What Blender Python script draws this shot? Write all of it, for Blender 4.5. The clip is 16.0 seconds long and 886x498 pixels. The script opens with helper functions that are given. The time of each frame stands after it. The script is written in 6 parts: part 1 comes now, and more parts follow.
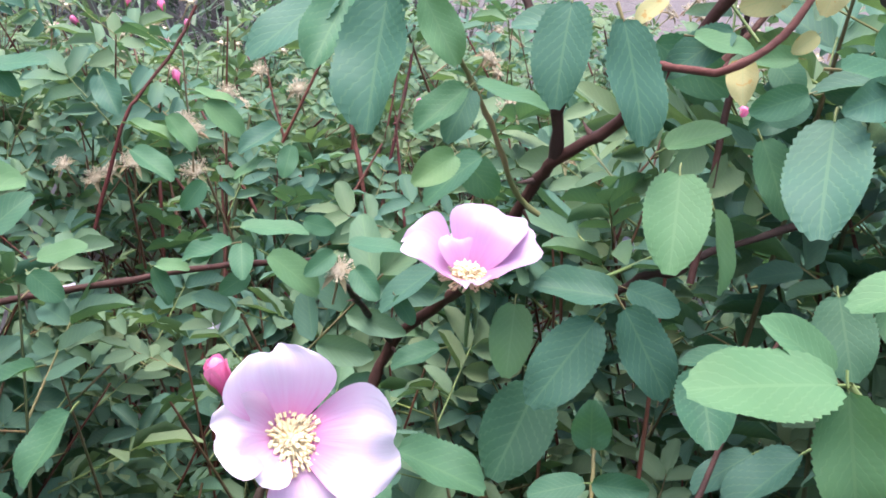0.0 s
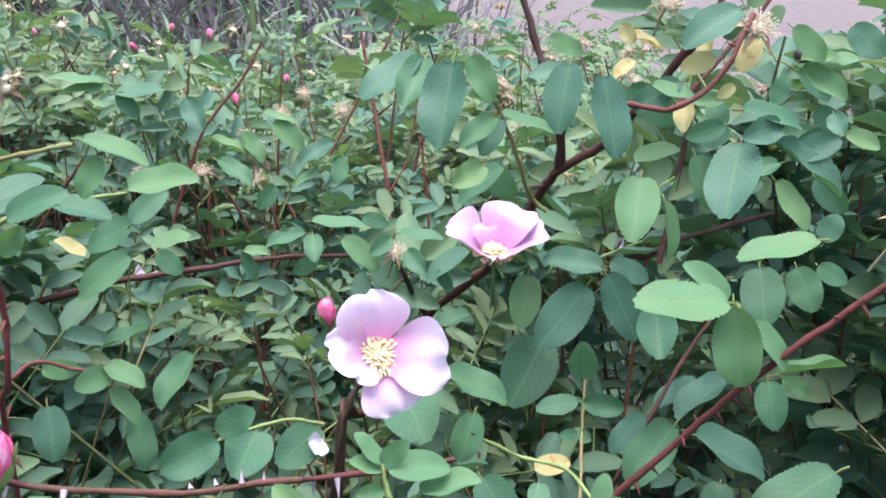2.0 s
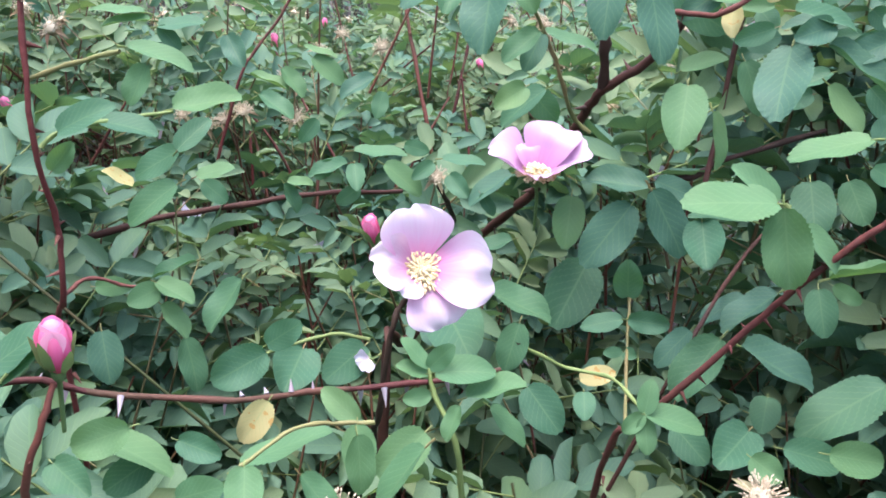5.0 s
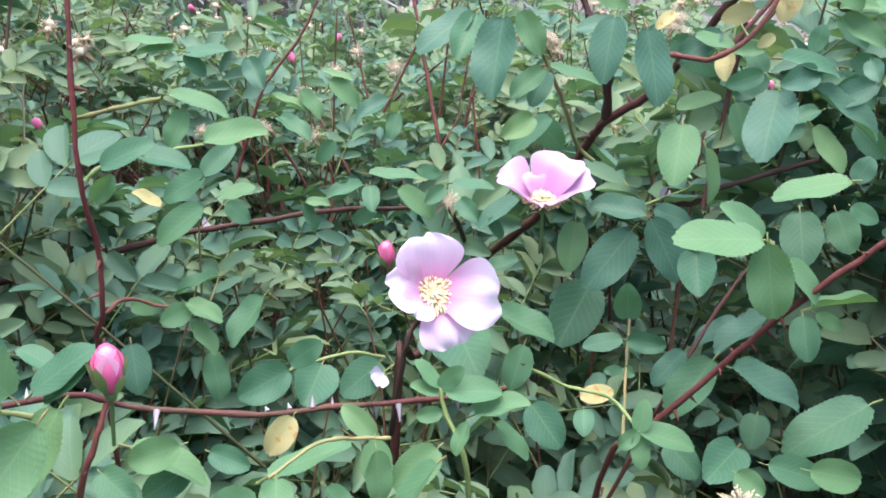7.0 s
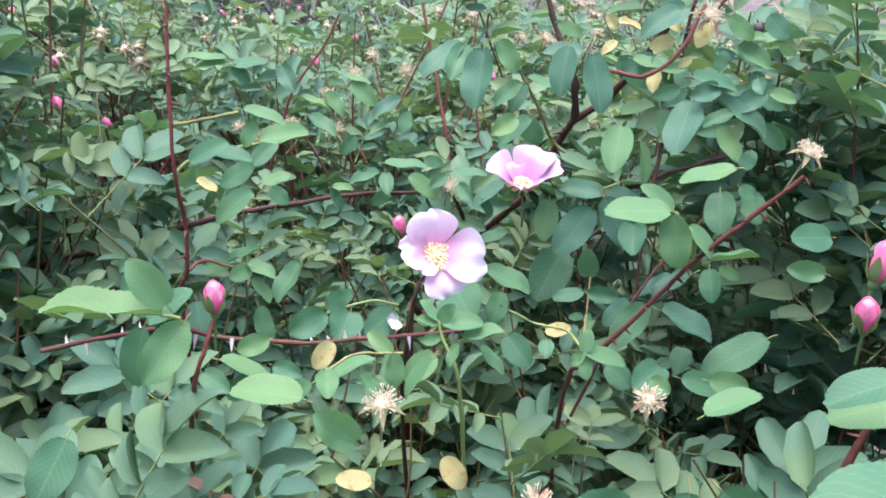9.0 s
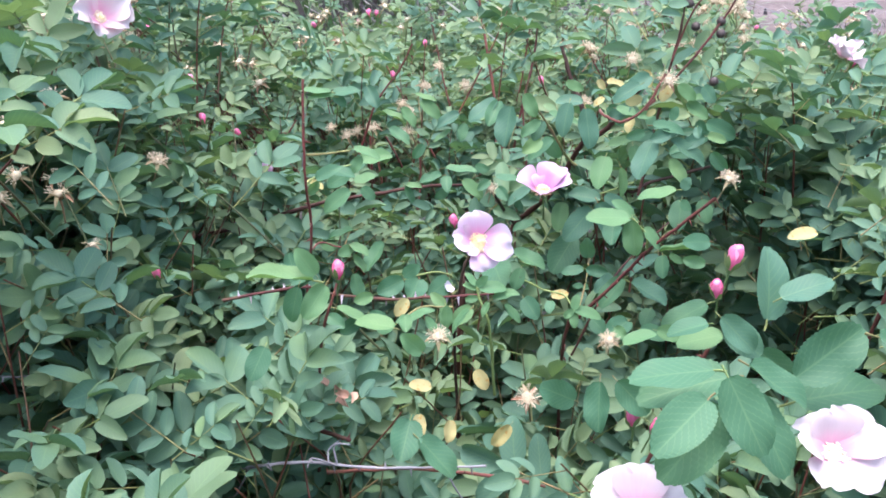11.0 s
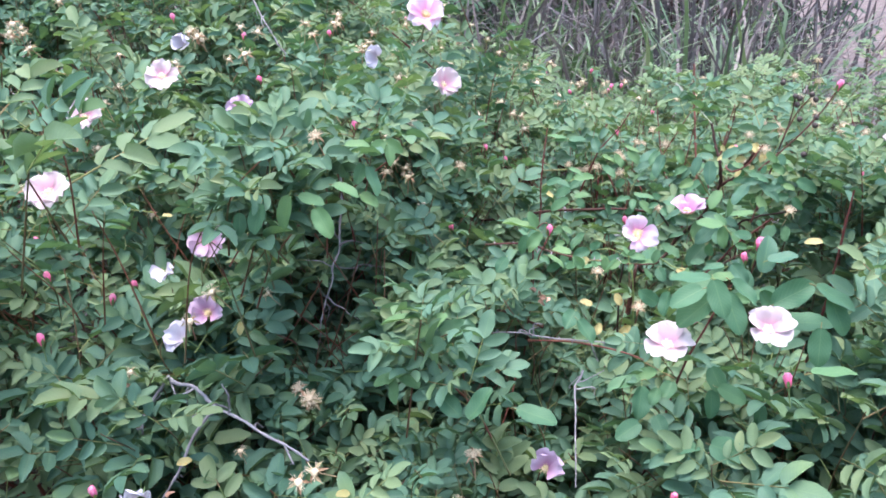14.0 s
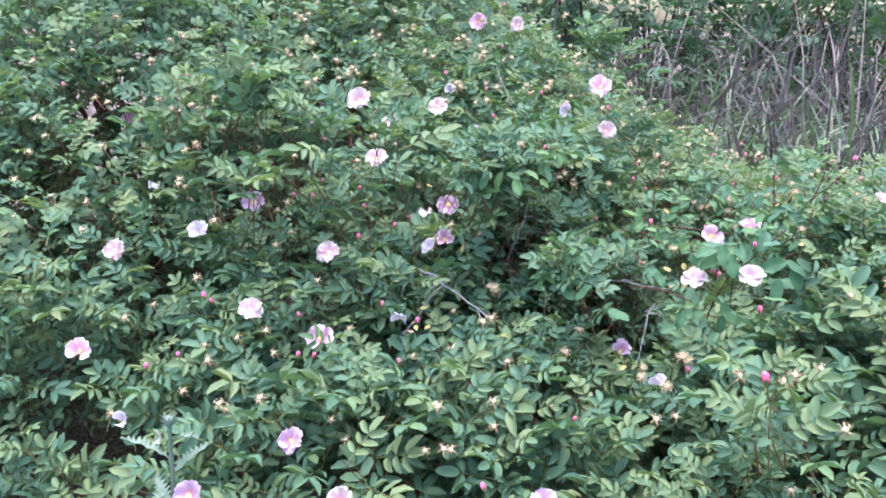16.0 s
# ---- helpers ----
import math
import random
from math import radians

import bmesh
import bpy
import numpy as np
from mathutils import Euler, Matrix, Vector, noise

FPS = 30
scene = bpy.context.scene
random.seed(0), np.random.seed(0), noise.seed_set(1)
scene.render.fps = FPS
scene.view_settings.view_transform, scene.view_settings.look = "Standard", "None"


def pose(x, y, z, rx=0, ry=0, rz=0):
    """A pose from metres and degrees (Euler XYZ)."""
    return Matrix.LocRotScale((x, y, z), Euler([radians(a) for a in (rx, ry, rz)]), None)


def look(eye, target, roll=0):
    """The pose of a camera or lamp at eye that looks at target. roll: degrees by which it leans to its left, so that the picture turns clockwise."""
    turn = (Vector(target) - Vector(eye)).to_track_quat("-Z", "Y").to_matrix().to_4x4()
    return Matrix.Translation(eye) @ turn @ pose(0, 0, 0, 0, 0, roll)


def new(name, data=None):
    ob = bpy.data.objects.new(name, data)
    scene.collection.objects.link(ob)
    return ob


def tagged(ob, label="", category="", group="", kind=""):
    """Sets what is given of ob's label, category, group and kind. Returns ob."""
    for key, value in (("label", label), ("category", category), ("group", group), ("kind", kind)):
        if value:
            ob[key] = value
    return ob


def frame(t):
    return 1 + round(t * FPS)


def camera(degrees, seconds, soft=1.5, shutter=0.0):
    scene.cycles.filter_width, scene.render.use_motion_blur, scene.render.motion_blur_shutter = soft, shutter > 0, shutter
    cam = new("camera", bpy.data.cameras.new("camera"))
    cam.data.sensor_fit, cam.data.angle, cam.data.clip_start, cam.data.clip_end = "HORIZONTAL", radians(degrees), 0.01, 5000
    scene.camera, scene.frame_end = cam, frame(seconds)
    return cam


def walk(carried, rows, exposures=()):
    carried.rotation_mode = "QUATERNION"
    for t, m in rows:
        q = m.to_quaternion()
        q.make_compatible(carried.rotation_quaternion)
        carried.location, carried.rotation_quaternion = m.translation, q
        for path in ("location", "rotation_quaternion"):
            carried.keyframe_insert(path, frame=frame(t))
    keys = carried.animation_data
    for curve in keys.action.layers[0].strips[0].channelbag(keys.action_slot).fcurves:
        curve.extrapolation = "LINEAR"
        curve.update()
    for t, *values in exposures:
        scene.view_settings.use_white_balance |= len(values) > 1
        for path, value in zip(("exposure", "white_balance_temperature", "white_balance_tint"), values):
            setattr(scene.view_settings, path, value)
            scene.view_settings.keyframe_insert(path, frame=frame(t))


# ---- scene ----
cam = camera(55.3, 16.0, soft=1.75)
PATH = [
    (0, (0.029, 0.008, 1.283), (-0.096, 1.894, 0.631), -0.4),
    (0.5, (0.031, -0.014, 1.29), (-0.088, 1.877, 0.649), 0.1),
    (1, (0.03, -0.038, 1.294), (-0.09, 1.858, 0.668), 0.3),
    (1.5, (0.031, -0.067, 1.296), (-0.088, 1.833, 0.684), 0.4),
    (2, (0.023, -0.097, 1.303), (-0.115, 1.802, 0.689), 0.1),
    (2.5, (0.015, -0.101, 1.298), (-0.15, 1.785, 0.652), -0.4),
    (3, (0.019, -0.102, 1.291), (-0.155, 1.776, 0.625), -0.6),
    (3.5, (0.02, -0.102, 1.29), (-0.167, 1.77, 0.612), -1.0),
    (4, (0.02, -0.101, 1.287), (-0.176, 1.763, 0.59), -1.2),
    (4.5, (0.021, -0.098, 1.286), (-0.19, 1.76, 0.577), -1.5),
    (5, (0.022, -0.102, 1.288), (-0.208, 1.752, 0.576), -1.5),
    (7.5, (0.026, -0.138, 1.311), (-0.233, 1.717, 0.609), -1.5),
    (8, (0.031, -0.167, 1.318), (-0.23, 1.685, 0.608), -2.0),
    (10.5, (0.081, -0.347, 1.398), (-0.304, 1.452, 0.614), -2.4),
    (11, (0.096, -0.411, 1.431), (-0.338, 1.369, 0.628), -2.9),
    (11.5, (0.111, -0.491, 1.458), (-0.339, 1.299, 0.687), -1.9),
    (12, (0.137, -0.582, 1.472), (-0.37, 1.199, 0.718), -2.8),
    (12.5, (0.157, -0.659, 1.477), (-0.469, 1.082, 0.716), -2.6),
    (13, (0.191, -0.707, 1.494), (-0.551, 1.006, 0.776), -2.2),
    (13.5, (0.247, -0.772, 1.504), (-0.635, 0.878, 0.797), -2.0),
    (14, (0.307, -0.848, 1.525), (-0.669, 0.764, 0.857), -0.9),
    (14.5, (0.38, -0.942, 1.534), (-0.703, 0.601, 0.866), 0.5),
    (15, (0.477, -1.074, 1.534), (-0.685, 0.416, 0.878), 0.6),
    (15.5, (0.623, -1.249, 1.569), (-0.632, 0.185, 0.962), 2.0),
    (16, (0.806, -1.424, 1.588), (-0.556, -0.065, 1.042), 4.0),
]
walk(cam, [(t, look(eye, target, roll)) for t, eye, target, roll in PATH],
     [(0, 2.25), (5, 2.25), (8, 2.30), (11, 2.36), (13, 2.37), (14, 2.34), (15, 2.24), (16, 2.42)])

# ---- light ----
world = bpy.data.worlds.new("overcast_evening_sky")
scene.world = world
world.use_nodes = True
wn = world.node_tree.nodes
sky = wn.new("ShaderNodeTexSky")
sky.sky_type, sky.sun_disc = "NISHITA", False
sky.sun_elevation, sky.sun_rotation = radians(85), radians(211)
sky.air_density, sky.dust_density, sky.ozone_density = 1.2, 3.5, 1.0
wn["Background"].inputs["Strength"].default_value = 0.145
world.node_tree.links.new(sky.outputs[0], wn["Background"].inputs["Color"])

sun = new("sun", bpy.data.lights.new("sun", "SUN"))
sun.data.energy, sun.data.angle, sun.data.color = 1.65, radians(50), (0.97, 0.92, 1.0)
sun.matrix_world = look((0, 0, 8), (0.3, 0.5, 0.8))


# ---- materials ----
def nodes_of(name):
    m = bpy.data.materials.new(name)
    m.use_nodes = True
    t = m.node_tree
    return m, t, t.nodes["Principled BSDF"]


def node(t, kind, **inputs):
    n = t.nodes.new(kind)
    for k, v in inputs.items():
        n.inputs[k].default_value = v
    return n


def maths(t, op, a, b=None):
    n = t.nodes.new("ShaderNodeMath")
    n.operation = op
    for i, v in enumerate((a, b)):
        if v is None:
            continue
        if isinstance(v, (int, float)):
            n.inputs[i].default_value = v
        else:
            t.links.new(v, n.inputs[i])
    return n.outputs[0]


def mix(t, fac, a, b, how="MIX"):
    n = t.nodes.new("ShaderNodeMix")
    n.data_type, n.blend_type = "RGBA", how
    for i, v in ((0, fac), (6, a), (7, b)):
        if isinstance(v, (int, float)):
            n.inputs[i].default_value = v
        elif isinstance(v, tuple):
            n.inputs[i].default_value = (*v, 1)
        else:
            t.links.new(v, n.inputs[i])
    return n.outputs[2]


def chance(t):
    """A number from 0 to 1 of its own for every piece."""
    island, ob = t.nodes.new("ShaderNodeNewGeometry"), t.nodes.new("ShaderNodeObjectInfo")
    return maths(t, "FRACT", maths(t, "ADD", island.outputs["Random Per Island"], ob.outputs["Random"]))


def ramp(t, fac, *stops):
    n = t.nodes.new("ShaderNodeValToRGB")
    e = n.color_ramp.elements
    while len(e) < len(stops):
        e.new(0.5)
    for el, (p, c) in zip(e, stops):
        el.position, el.color = p, (*c, 1)
    t.links.new(fac, n.inputs[0])
    return n.outputs[0]


def bump_of(t, height, strength, distance, target):
    b = node(t, "ShaderNodeBump", Strength=strength, Distance=distance)
    t.links.new(height, b.inputs["Height"])
    t.links.new(b.outputs[0], target.inputs["Normal"])


def leaf_material(name, stops, through_colour, rough=0.58, spots=0.0):
    m, t, p = nodes_of(name)
    uv = t.nodes.new("ShaderNodeUVMap")
    sep = t.nodes.new("ShaderNodeSeparateXYZ")
    t.links.new(uv.outputs[0], sep.inputs[0])
    across = maths(t, "ABSOLUTE", maths(t, "SUBTRACT", sep.outputs[0], 0.5))
    rib = maths(t, "LESS_THAN", across, 0.022)
    side = maths(t, "SINE", maths(t, "MULTIPLY", maths(t, "SUBTRACT", sep.outputs[1], maths(t, "MULTIPLY", across, 0.75)), 52.0))
    side = maths(t, "MULTIPLY", maths(t, "MAXIMUM", maths(t, "SUBTRACT", side, 0.72), 0.0), 2.6)
    vein = maths(t, "MAXIMUM", rib, side)
    geo = t.nodes.new("ShaderNodeNewGeometry")
    n1 = node(t, "ShaderNodeTexNoise", Scale=70.0, Detail=4.0)
    n2 = node(t, "ShaderNodeTexNoise", Scale=4.5, Detail=2.0)
    for n in (n1, n2):
        t.links.new(geo.outputs["Position"], n.inputs["Vector"])
    n3 = node(t, "ShaderNodeTexNoise", Scale=17.0, Detail=1.0)
    t.links.new(geo.outputs["Position"], n3.inputs["Vector"])
    spray = maths(t, "ADD", maths(t, "MULTIPLY", maths(t, "SUBTRACT", n3.outputs["Fac"], 0.5), 2.0), 0.5)
    r = maths(t, "ADD", maths(t, "MULTIPLY", chance(t), 0.5), maths(t, "MULTIPLY", spray, 0.5))
    base = ramp(t, r, *stops)
    base = mix(t, maths(t, "MULTIPLY", n1.outputs["Fac"], 0.32), base, (stops[0][1][0] * 0.55, stops[0][1][1] * 0.6, stops[0][1][2] * 0.6))
    base = mix(t, maths(t, "MULTIPLY", maths(t, "SUBTRACT", n2.outputs["Fac"], 0.35), 0.9), base, stops[-1][1])
    base = mix(t, maths(t, "MULTIPLY", vein, 0.3), base, (0.13, 0.215, 0.10))
    if spots:
        v = node(t, "ShaderNodeTexNoise", Scale=330.0, Detail=2.0)
        t.links.new(geo.outputs["Position"], v.inputs["Vector"])
        base = mix(t, maths(t, "MULTIPLY", maths(t, "GREATER_THAN", v.outputs["Fac"], 0.64), spots), base, (0.28, 0.13, 0.03))
    t.links.new(base, p.inputs["Base Color"])
    p.inputs["Roughness"].default_value = rough
    p.inputs["Specular IOR Level"].default_value = 0.17
    bump_of(t, maths(t, "ADD", maths(t, "MULTIPLY", vein, -0.45), n1.outputs["Fac"]), 0.3, 0.0004, p)
    tr = t.nodes.new("ShaderNodeBsdfTranslucent")
    t.links.new(mix(t, 0.75, base, through_colour), tr.inputs["Color"])
    ms = node(t, "ShaderNodeMixShader", Fac=0.22)
    out = t.nodes["Material Output"]
    t.links.new(p.outputs[0], ms.inputs[1])
    t.links.new(tr.outputs[0], ms.inputs[2])
    t.links.new(ms.outputs[0], out.inputs["Surface"])
    return m


LEAF = leaf_material("rose_leaf_green", ((0.10, (0.035, 0.083, 0.062)), (0.42, (0.055, 0.123, 0.092)), (0.62, (0.075, 0.143, 0.097)), (0.82, (0.104, 0.170, 0.078)), (0.95, (0.092, 0.154, 0.092))), (0.138, 0.278, 0.076))
LEAF_LIGHT = leaf_material("young_leaf_green", ((0.10, (0.071, 0.131, 0.084)), (0.55, (0.102, 0.156, 0.087)), (0.9, (0.139, 0.174, 0.088))), (0.204, 0.341, 0.082))
LEAF_BLUE = leaf_material("blue_green_leaf", ((0.10, (0.035, 0.089, 0.065)), (0.55, (0.051, 0.117, 0.084)), (0.9, (0.061, 0.129, 0.082))), (0.092, 0.229, 0.066), rough=0.5)
LEAF_YELLOW = leaf_material("yellowed_leaf", ((0.0, (0.319, 0.258, 0.106)), (0.6, (0.350, 0.304, 0.152)), (1.0, (0.228, 0.251, 0.099))), (0.342, 0.289, 0.076), spots=0.7)
LEAF_MATURE = leaf_material("mature_leaf_green", ((0.10, (0.030, 0.084, 0.053)), (0.5, (0.047, 0.121, 0.074)), (0.9, (0.067, 0.142, 0.071))), (0.102, 0.263, 0.051), rough=0.54)
LEAF_FRESH = leaf_material("fresh_leaf_green", ((0.10, (0.051, 0.125, 0.067)), (0.55, (0.075, 0.156, 0.074)), (0.9, (0.110, 0.179, 0.074))), (0.184, 0.351, 0.071))
# leaf green darkened to stand in for dense shade in the background
SHADED_SHRUB_LEAF = leaf_material("shaded_shrub_leaf", ((0.10, (0.016, 0.040, 0.026)), (0.5, (0.026, 0.062, 0.040)), (0.9, (0.042, 0.082, 0.046))), (0.07, 0.16, 0.05))
LEAVES = (LEAF_MATURE, LEAF_FRESH, LEAF_YELLOW, LEAF_BLUE)


def stem_material(name, stops, rough=0.5, grain=90.0):
    m, t, p = nodes_of(name)
    geo = t.nodes.new("ShaderNodeNewGeometry")
    n = node(t, "ShaderNodeTexNoise", Scale=grain, Detail=4.0)
    w = node(t, "ShaderNodeTexNoise", Scale=14.0, Detail=2.0)
    t.links.new(geo.outputs["Position"], n.inputs["Vector"])
    t.links.new(geo.outputs["Position"], w.inputs["Vector"])
    f = maths(t, "FRACT", maths(t, "ADD", maths(t, "MULTIPLY", w.outputs["Fac"], 0.75), maths(t, "MULTIPLY", chance(t), 0.6)))
    c = ramp(t, f, *stops)
    c = mix(t, maths(t, "MULTIPLY", n.outputs["Fac"], 0.55), c, tuple(v * 0.35 for v in stops[0][1]))
    t.links.new(c, p.inputs["Base Color"])
    p.inputs["Roughness"].default_value = rough
    p.inputs["Specular IOR Level"].default_value = 0.22
    bump_of(t, n.outputs["Fac"], 0.8, 0.0010, p)
    return m


CANE_RED = stem_material("red_rose_cane", ((0.0, (0.058, 0.016, 0.016)), (0.35, (0.135, 0.030, 0.030)), (0.6, (0.085, 0.028, 0.022)), (0.8, (0.150, 0.050, 0.040)), (1.0, (0.070, 0.040, 0.025))), 0.65, 260.0)
CANE_DARK = stem_material("dark_brown_cane", ((0.0, (0.030, 0.012, 0.011)), (0.4, (0.068, 0.026, 0.020)), (0.7, (0.040, 0.022, 0.018)), (1.0, (0.055, 0.034, 0.024))), 0.65, 220.0)
CANE_GREEN = stem_material("green_petiole", ((0.0, (0.128, 0.192, 0.060)), (0.6, (0.192, 0.240, 0.088)), (1.0, (0.216, 0.136, 0.072))), 0.5)
TWIG = stem_material("mixed_twig", ((0.0, (0.072, 0.022, 0.018)), (0.45, (0.128, 0.042, 0.029)), (0.75, (0.088, 0.068, 0.032)), (1.0, (0.080, 0.112, 0.048))), 0.5)
DEAD = stem_material("weathered_dead_twig", ((0.0, (0.160, 0.152, 0.176)), (0.6, (0.248, 0.240, 0.272)), (1.0, (0.120, 0.112, 0.120))), 0.8)
THORN = stem_material("pale_thorn", ((0.0, (0.34, 0.30, 0.35)), (0.5, (0.24, 0.17, 0.20)), (1.0, (0.38, 0.35, 0.40))), 0.5)
SEPAL = leaf_material("sepal_green", ((0.0, (0.091, 0.152, 0.061)), (1.0, (0.152, 0.213, 0.091))), (0.190, 0.304, 0.076), 0.5)
DRY_SEPAL = leaf_material("drying_sepal", ((0.0, (0.20, 0.23, 0.12)), (0.35, (0.28, 0.25, 0.15)), (0.6, (0.30, 0.20, 0.13)), (0.8, (0.33, 0.15, 0.11)), (1.0, (0.36, 0.19, 0.15))), (0.34, 0.28, 0.14), 0.6)


def petal_material(name, base, middle, tip, through_colour):
    m, t, p = nodes_of(name)
    uv = t.nodes.new("ShaderNodeUVMap")
    sep = t.nodes.new("ShaderNodeSeparateXYZ")
    t.links.new(uv.outputs[0], sep.inputs[0])
    stretch = node(t, "ShaderNodeMapping")
    stretch.inputs["Scale"].default_value = (22.0, 1.6, 1.0)
    t.links.new(uv.outputs[0], stretch.inputs["Vector"])
    streak = node(t, "ShaderNodeTexNoise", Scale=1.0, Detail=3.0)
    t.links.new(stretch.outputs[0], streak.inputs["Vector"])
    v = maths(t, "ADD", sep.outputs[1], maths(t, "MULTIPLY", maths(t, "SUBTRACT", streak.outputs["Fac"], 0.5), 0.3))
    c = ramp(t, v, (0.0, (0.64, 0.57, 0.40)), (0.14, base), (0.5, middle), (0.95, tip))
    c = mix(t, maths(t, "MULTIPLY", chance(t), 0.25), c, tip)
    t.links.new(c, p.inputs["Base Color"])
    p.inputs["Roughness"].default_value = 0.55
    p.inputs["Specular IOR Level"].default_value = 0.25
    bump_of(t, streak.outputs["Fac"], 0.25, 0.0006, p)
    tr = t.nodes.new("ShaderNodeBsdfTranslucent")
    t.links.new(mix(t, 0.5, c, through_colour), tr.inputs["Color"])
    ms = node(t, "ShaderNodeMixShader", Fac=0.3)
    t.links.new(p.outputs[0], ms.inputs[1])
    t.links.new(tr.outputs[0], ms.inputs[2])
    t.links.new(ms.outputs[0], t.nodes["Material Output"].inputs["Surface"])
    return m


PETAL_PINK = petal_material("pink_petal", (0.608, 0.160, 0.368), (0.592, 0.352, 0.520), (0.640, 0.544, 0.632), (0.592, 0.360, 0.496))
PETAL_MAUVE = petal_material("mauve_petal", (0.528, 0.176, 0.368), (0.528, 0.288, 0.496), (0.560, 0.384, 0.560), (0.560, 0.320, 0.512))
PETAL_PALE = petal_material("pale_pink_petal", (0.560, 0.215, 0.355), (0.490, 0.375, 0.425), (0.505, 0.445, 0.470), (0.505, 0.392, 0.425))
PETAL_LILAC = petal_material("lilac_petal", (0.448, 0.176, 0.320), (0.432, 0.280, 0.424), (0.464, 0.360, 0.496), (0.464, 0.320, 0.440))
PETAL_WHITE = petal_material("faded_white_petal", (0.440, 0.352, 0.440), (0.464, 0.432, 0.528), (0.496, 0.480, 0.560), (0.480, 0.440, 0.520))
PETAL_BUD = petal_material("deep_pink_bud_petal", (0.72, 0.06, 0.20), (0.80, 0.14, 0.34), (0.80, 0.30, 0.48), (0.8, 0.2, 0.36))
PETAL_BLUSH = petal_material("blush_bud_petal", (0.72, 0.30, 0.42), (0.78, 0.34, 0.52), (0.80, 0.40, 0.56), (0.76, 0.38, 0.52))
PETALS = {"pink": PETAL_PINK, "mauve": PETAL_MAUVE, "pale": PETAL_PALE, "lilac": PETAL_LILAC, "white": PETAL_WHITE}


def plain(name, a, b, rough=0.6, scale=300.0):
    m, t, p = nodes_of(name)
    geo = t.nodes.new("ShaderNodeNewGeometry")
    n = node(t, "ShaderNodeTexNoise", Scale=scale, Detail=3.0)
    t.links.new(geo.outputs["Position"], n.inputs["Vector"])
    c = mix(t, n.outputs["Fac"], a, b)
    t.links.new(mix(t, maths(t, "MULTIPLY", chance(t), 0.4), c, b), p.inputs["Base Color"])
    p.inputs["Roughness"].default_value = rough
    return m


STAMEN = plain("yellow_stamen", (0.722, 0.492, 0.230), (0.746, 0.640, 0.426))
PALE_STAMEN = plain("cream_stamen", (0.672, 0.541, 0.361), (0.705, 0.623, 0.508))
STIGMA = plain("pale_yellow_stigma", (0.640, 0.541, 0.180), (0.697, 0.590, 0.312))
TUFT = plain("dry_stamen_tuft", (0.36, 0.27, 0.18), (0.54, 0.46, 0.34))
OLD_HIP = plain("black_dried_hip", (0.016, 0.011, 0.010), (0.041, 0.025, 0.025))
CURLED = plain("curled_brown_leaf", (0.246, 0.123, 0.082), (0.344, 0.205, 0.148), 0.7, 120.0)

# dry soil with litter
SOIL, t, p = nodes_of("dry_soil_with_litter")
geo = t.nodes.new("ShaderNodeNewGeometry")
parts_of_noise = []
for s, d in ((1.9, 5.0), (11.0, 9.0), (45.0, 6.0)):
    n = node(t, "ShaderNodeTexNoise", Scale=s, Detail=d)
    t.links.new(geo.outputs["Position"], n.inputs["Vector"])
    parts_of_noise.append(n.outputs["Fac"])
c = ramp(t, parts_of_noise[1], (0.34, (0.036, 0.024, 0.025)), (0.5, (0.070, 0.048, 0.050)), (0.66, (0.125, 0.096, 0.100)))
c = mix(t, maths(t, "MULTIPLY", parts_of_noise[2], 0.6), c, (0.112, 0.082, 0.078))
c = mix(t, ramp(t, parts_of_noise[0], (0.42, (0.0, 0.0, 0.0)), (0.62, (0.75, 0.75, 0.75))), c, (0.05, 0.036, 0.034))
t.links.new(c, p.inputs["Base Color"])
p.inputs["Roughness"].default_value = 0.95
bump_of(t, maths(t, "ADD", parts_of_noise[1], parts_of_noise[2]), 0.5, 0.012, p)


def blade_material(name, stops, thru):
    m, t, p = nodes_of(name)
    c = ramp(t, chance(t), *stops)
    geo = t.nodes.new("ShaderNodeNewGeometry")
    n = node(t, "ShaderNodeTexNoise", Scale=30.0, Detail=3.0)
    t.links.new(geo.outputs["Position"], n.inputs["Vector"])
    c = mix(t, maths(t, "MULTIPLY", n.outputs["Fac"], 0.6), c, tuple(v * 0.4 for v in stops[0][1]))
    t.links.new(c, p.inputs["Base Color"])
    p.inputs["Roughness"].default_value = 0.55
    tr = t.nodes.new("ShaderNodeBsdfTranslucent")
    t.links.new(mix(t, 0.5, c, thru), tr.inputs["Color"])
    ms = node(t, "ShaderNodeMixShader", Fac=0.2)
    t.links.new(p.outputs[0], ms.inputs[1])
    t.links.new(tr.outputs[0], ms.inputs[2])
    t.links.new(ms.outputs[0], t.nodes["Material Output"].inputs["Surface"])
    return m


BLADE = blade_material("green_grass_blade", ((0.0, (0.050, 0.100, 0.055)), (0.5, (0.082, 0.145, 0.078)), (0.8, (0.125, 0.175, 0.100)), (1.0, (0.150, 0.150, 0.115))), (0.18, 0.30, 0.10))
STRAW = blade_material("dry_grass_blade", ((0.0, (0.033, 0.027, 0.033)), (0.35, (0.078, 0.063, 0.078)), (0.6, (0.058, 0.041, 0.043)), (0.8, (0.126, 0.115, 0.126)), (1.0, (0.022, 0.019, 0.022))), (0.148, 0.141, 0.148))
PALE_STRAW = blade_material("pale_bent_grass_blade", ((0.0, (0.222, 0.207, 0.215)), (0.5, (0.178, 0.163, 0.163)), (1.0, (0.281, 0.266, 0.266))), (0.296, 0.266, 0.237))


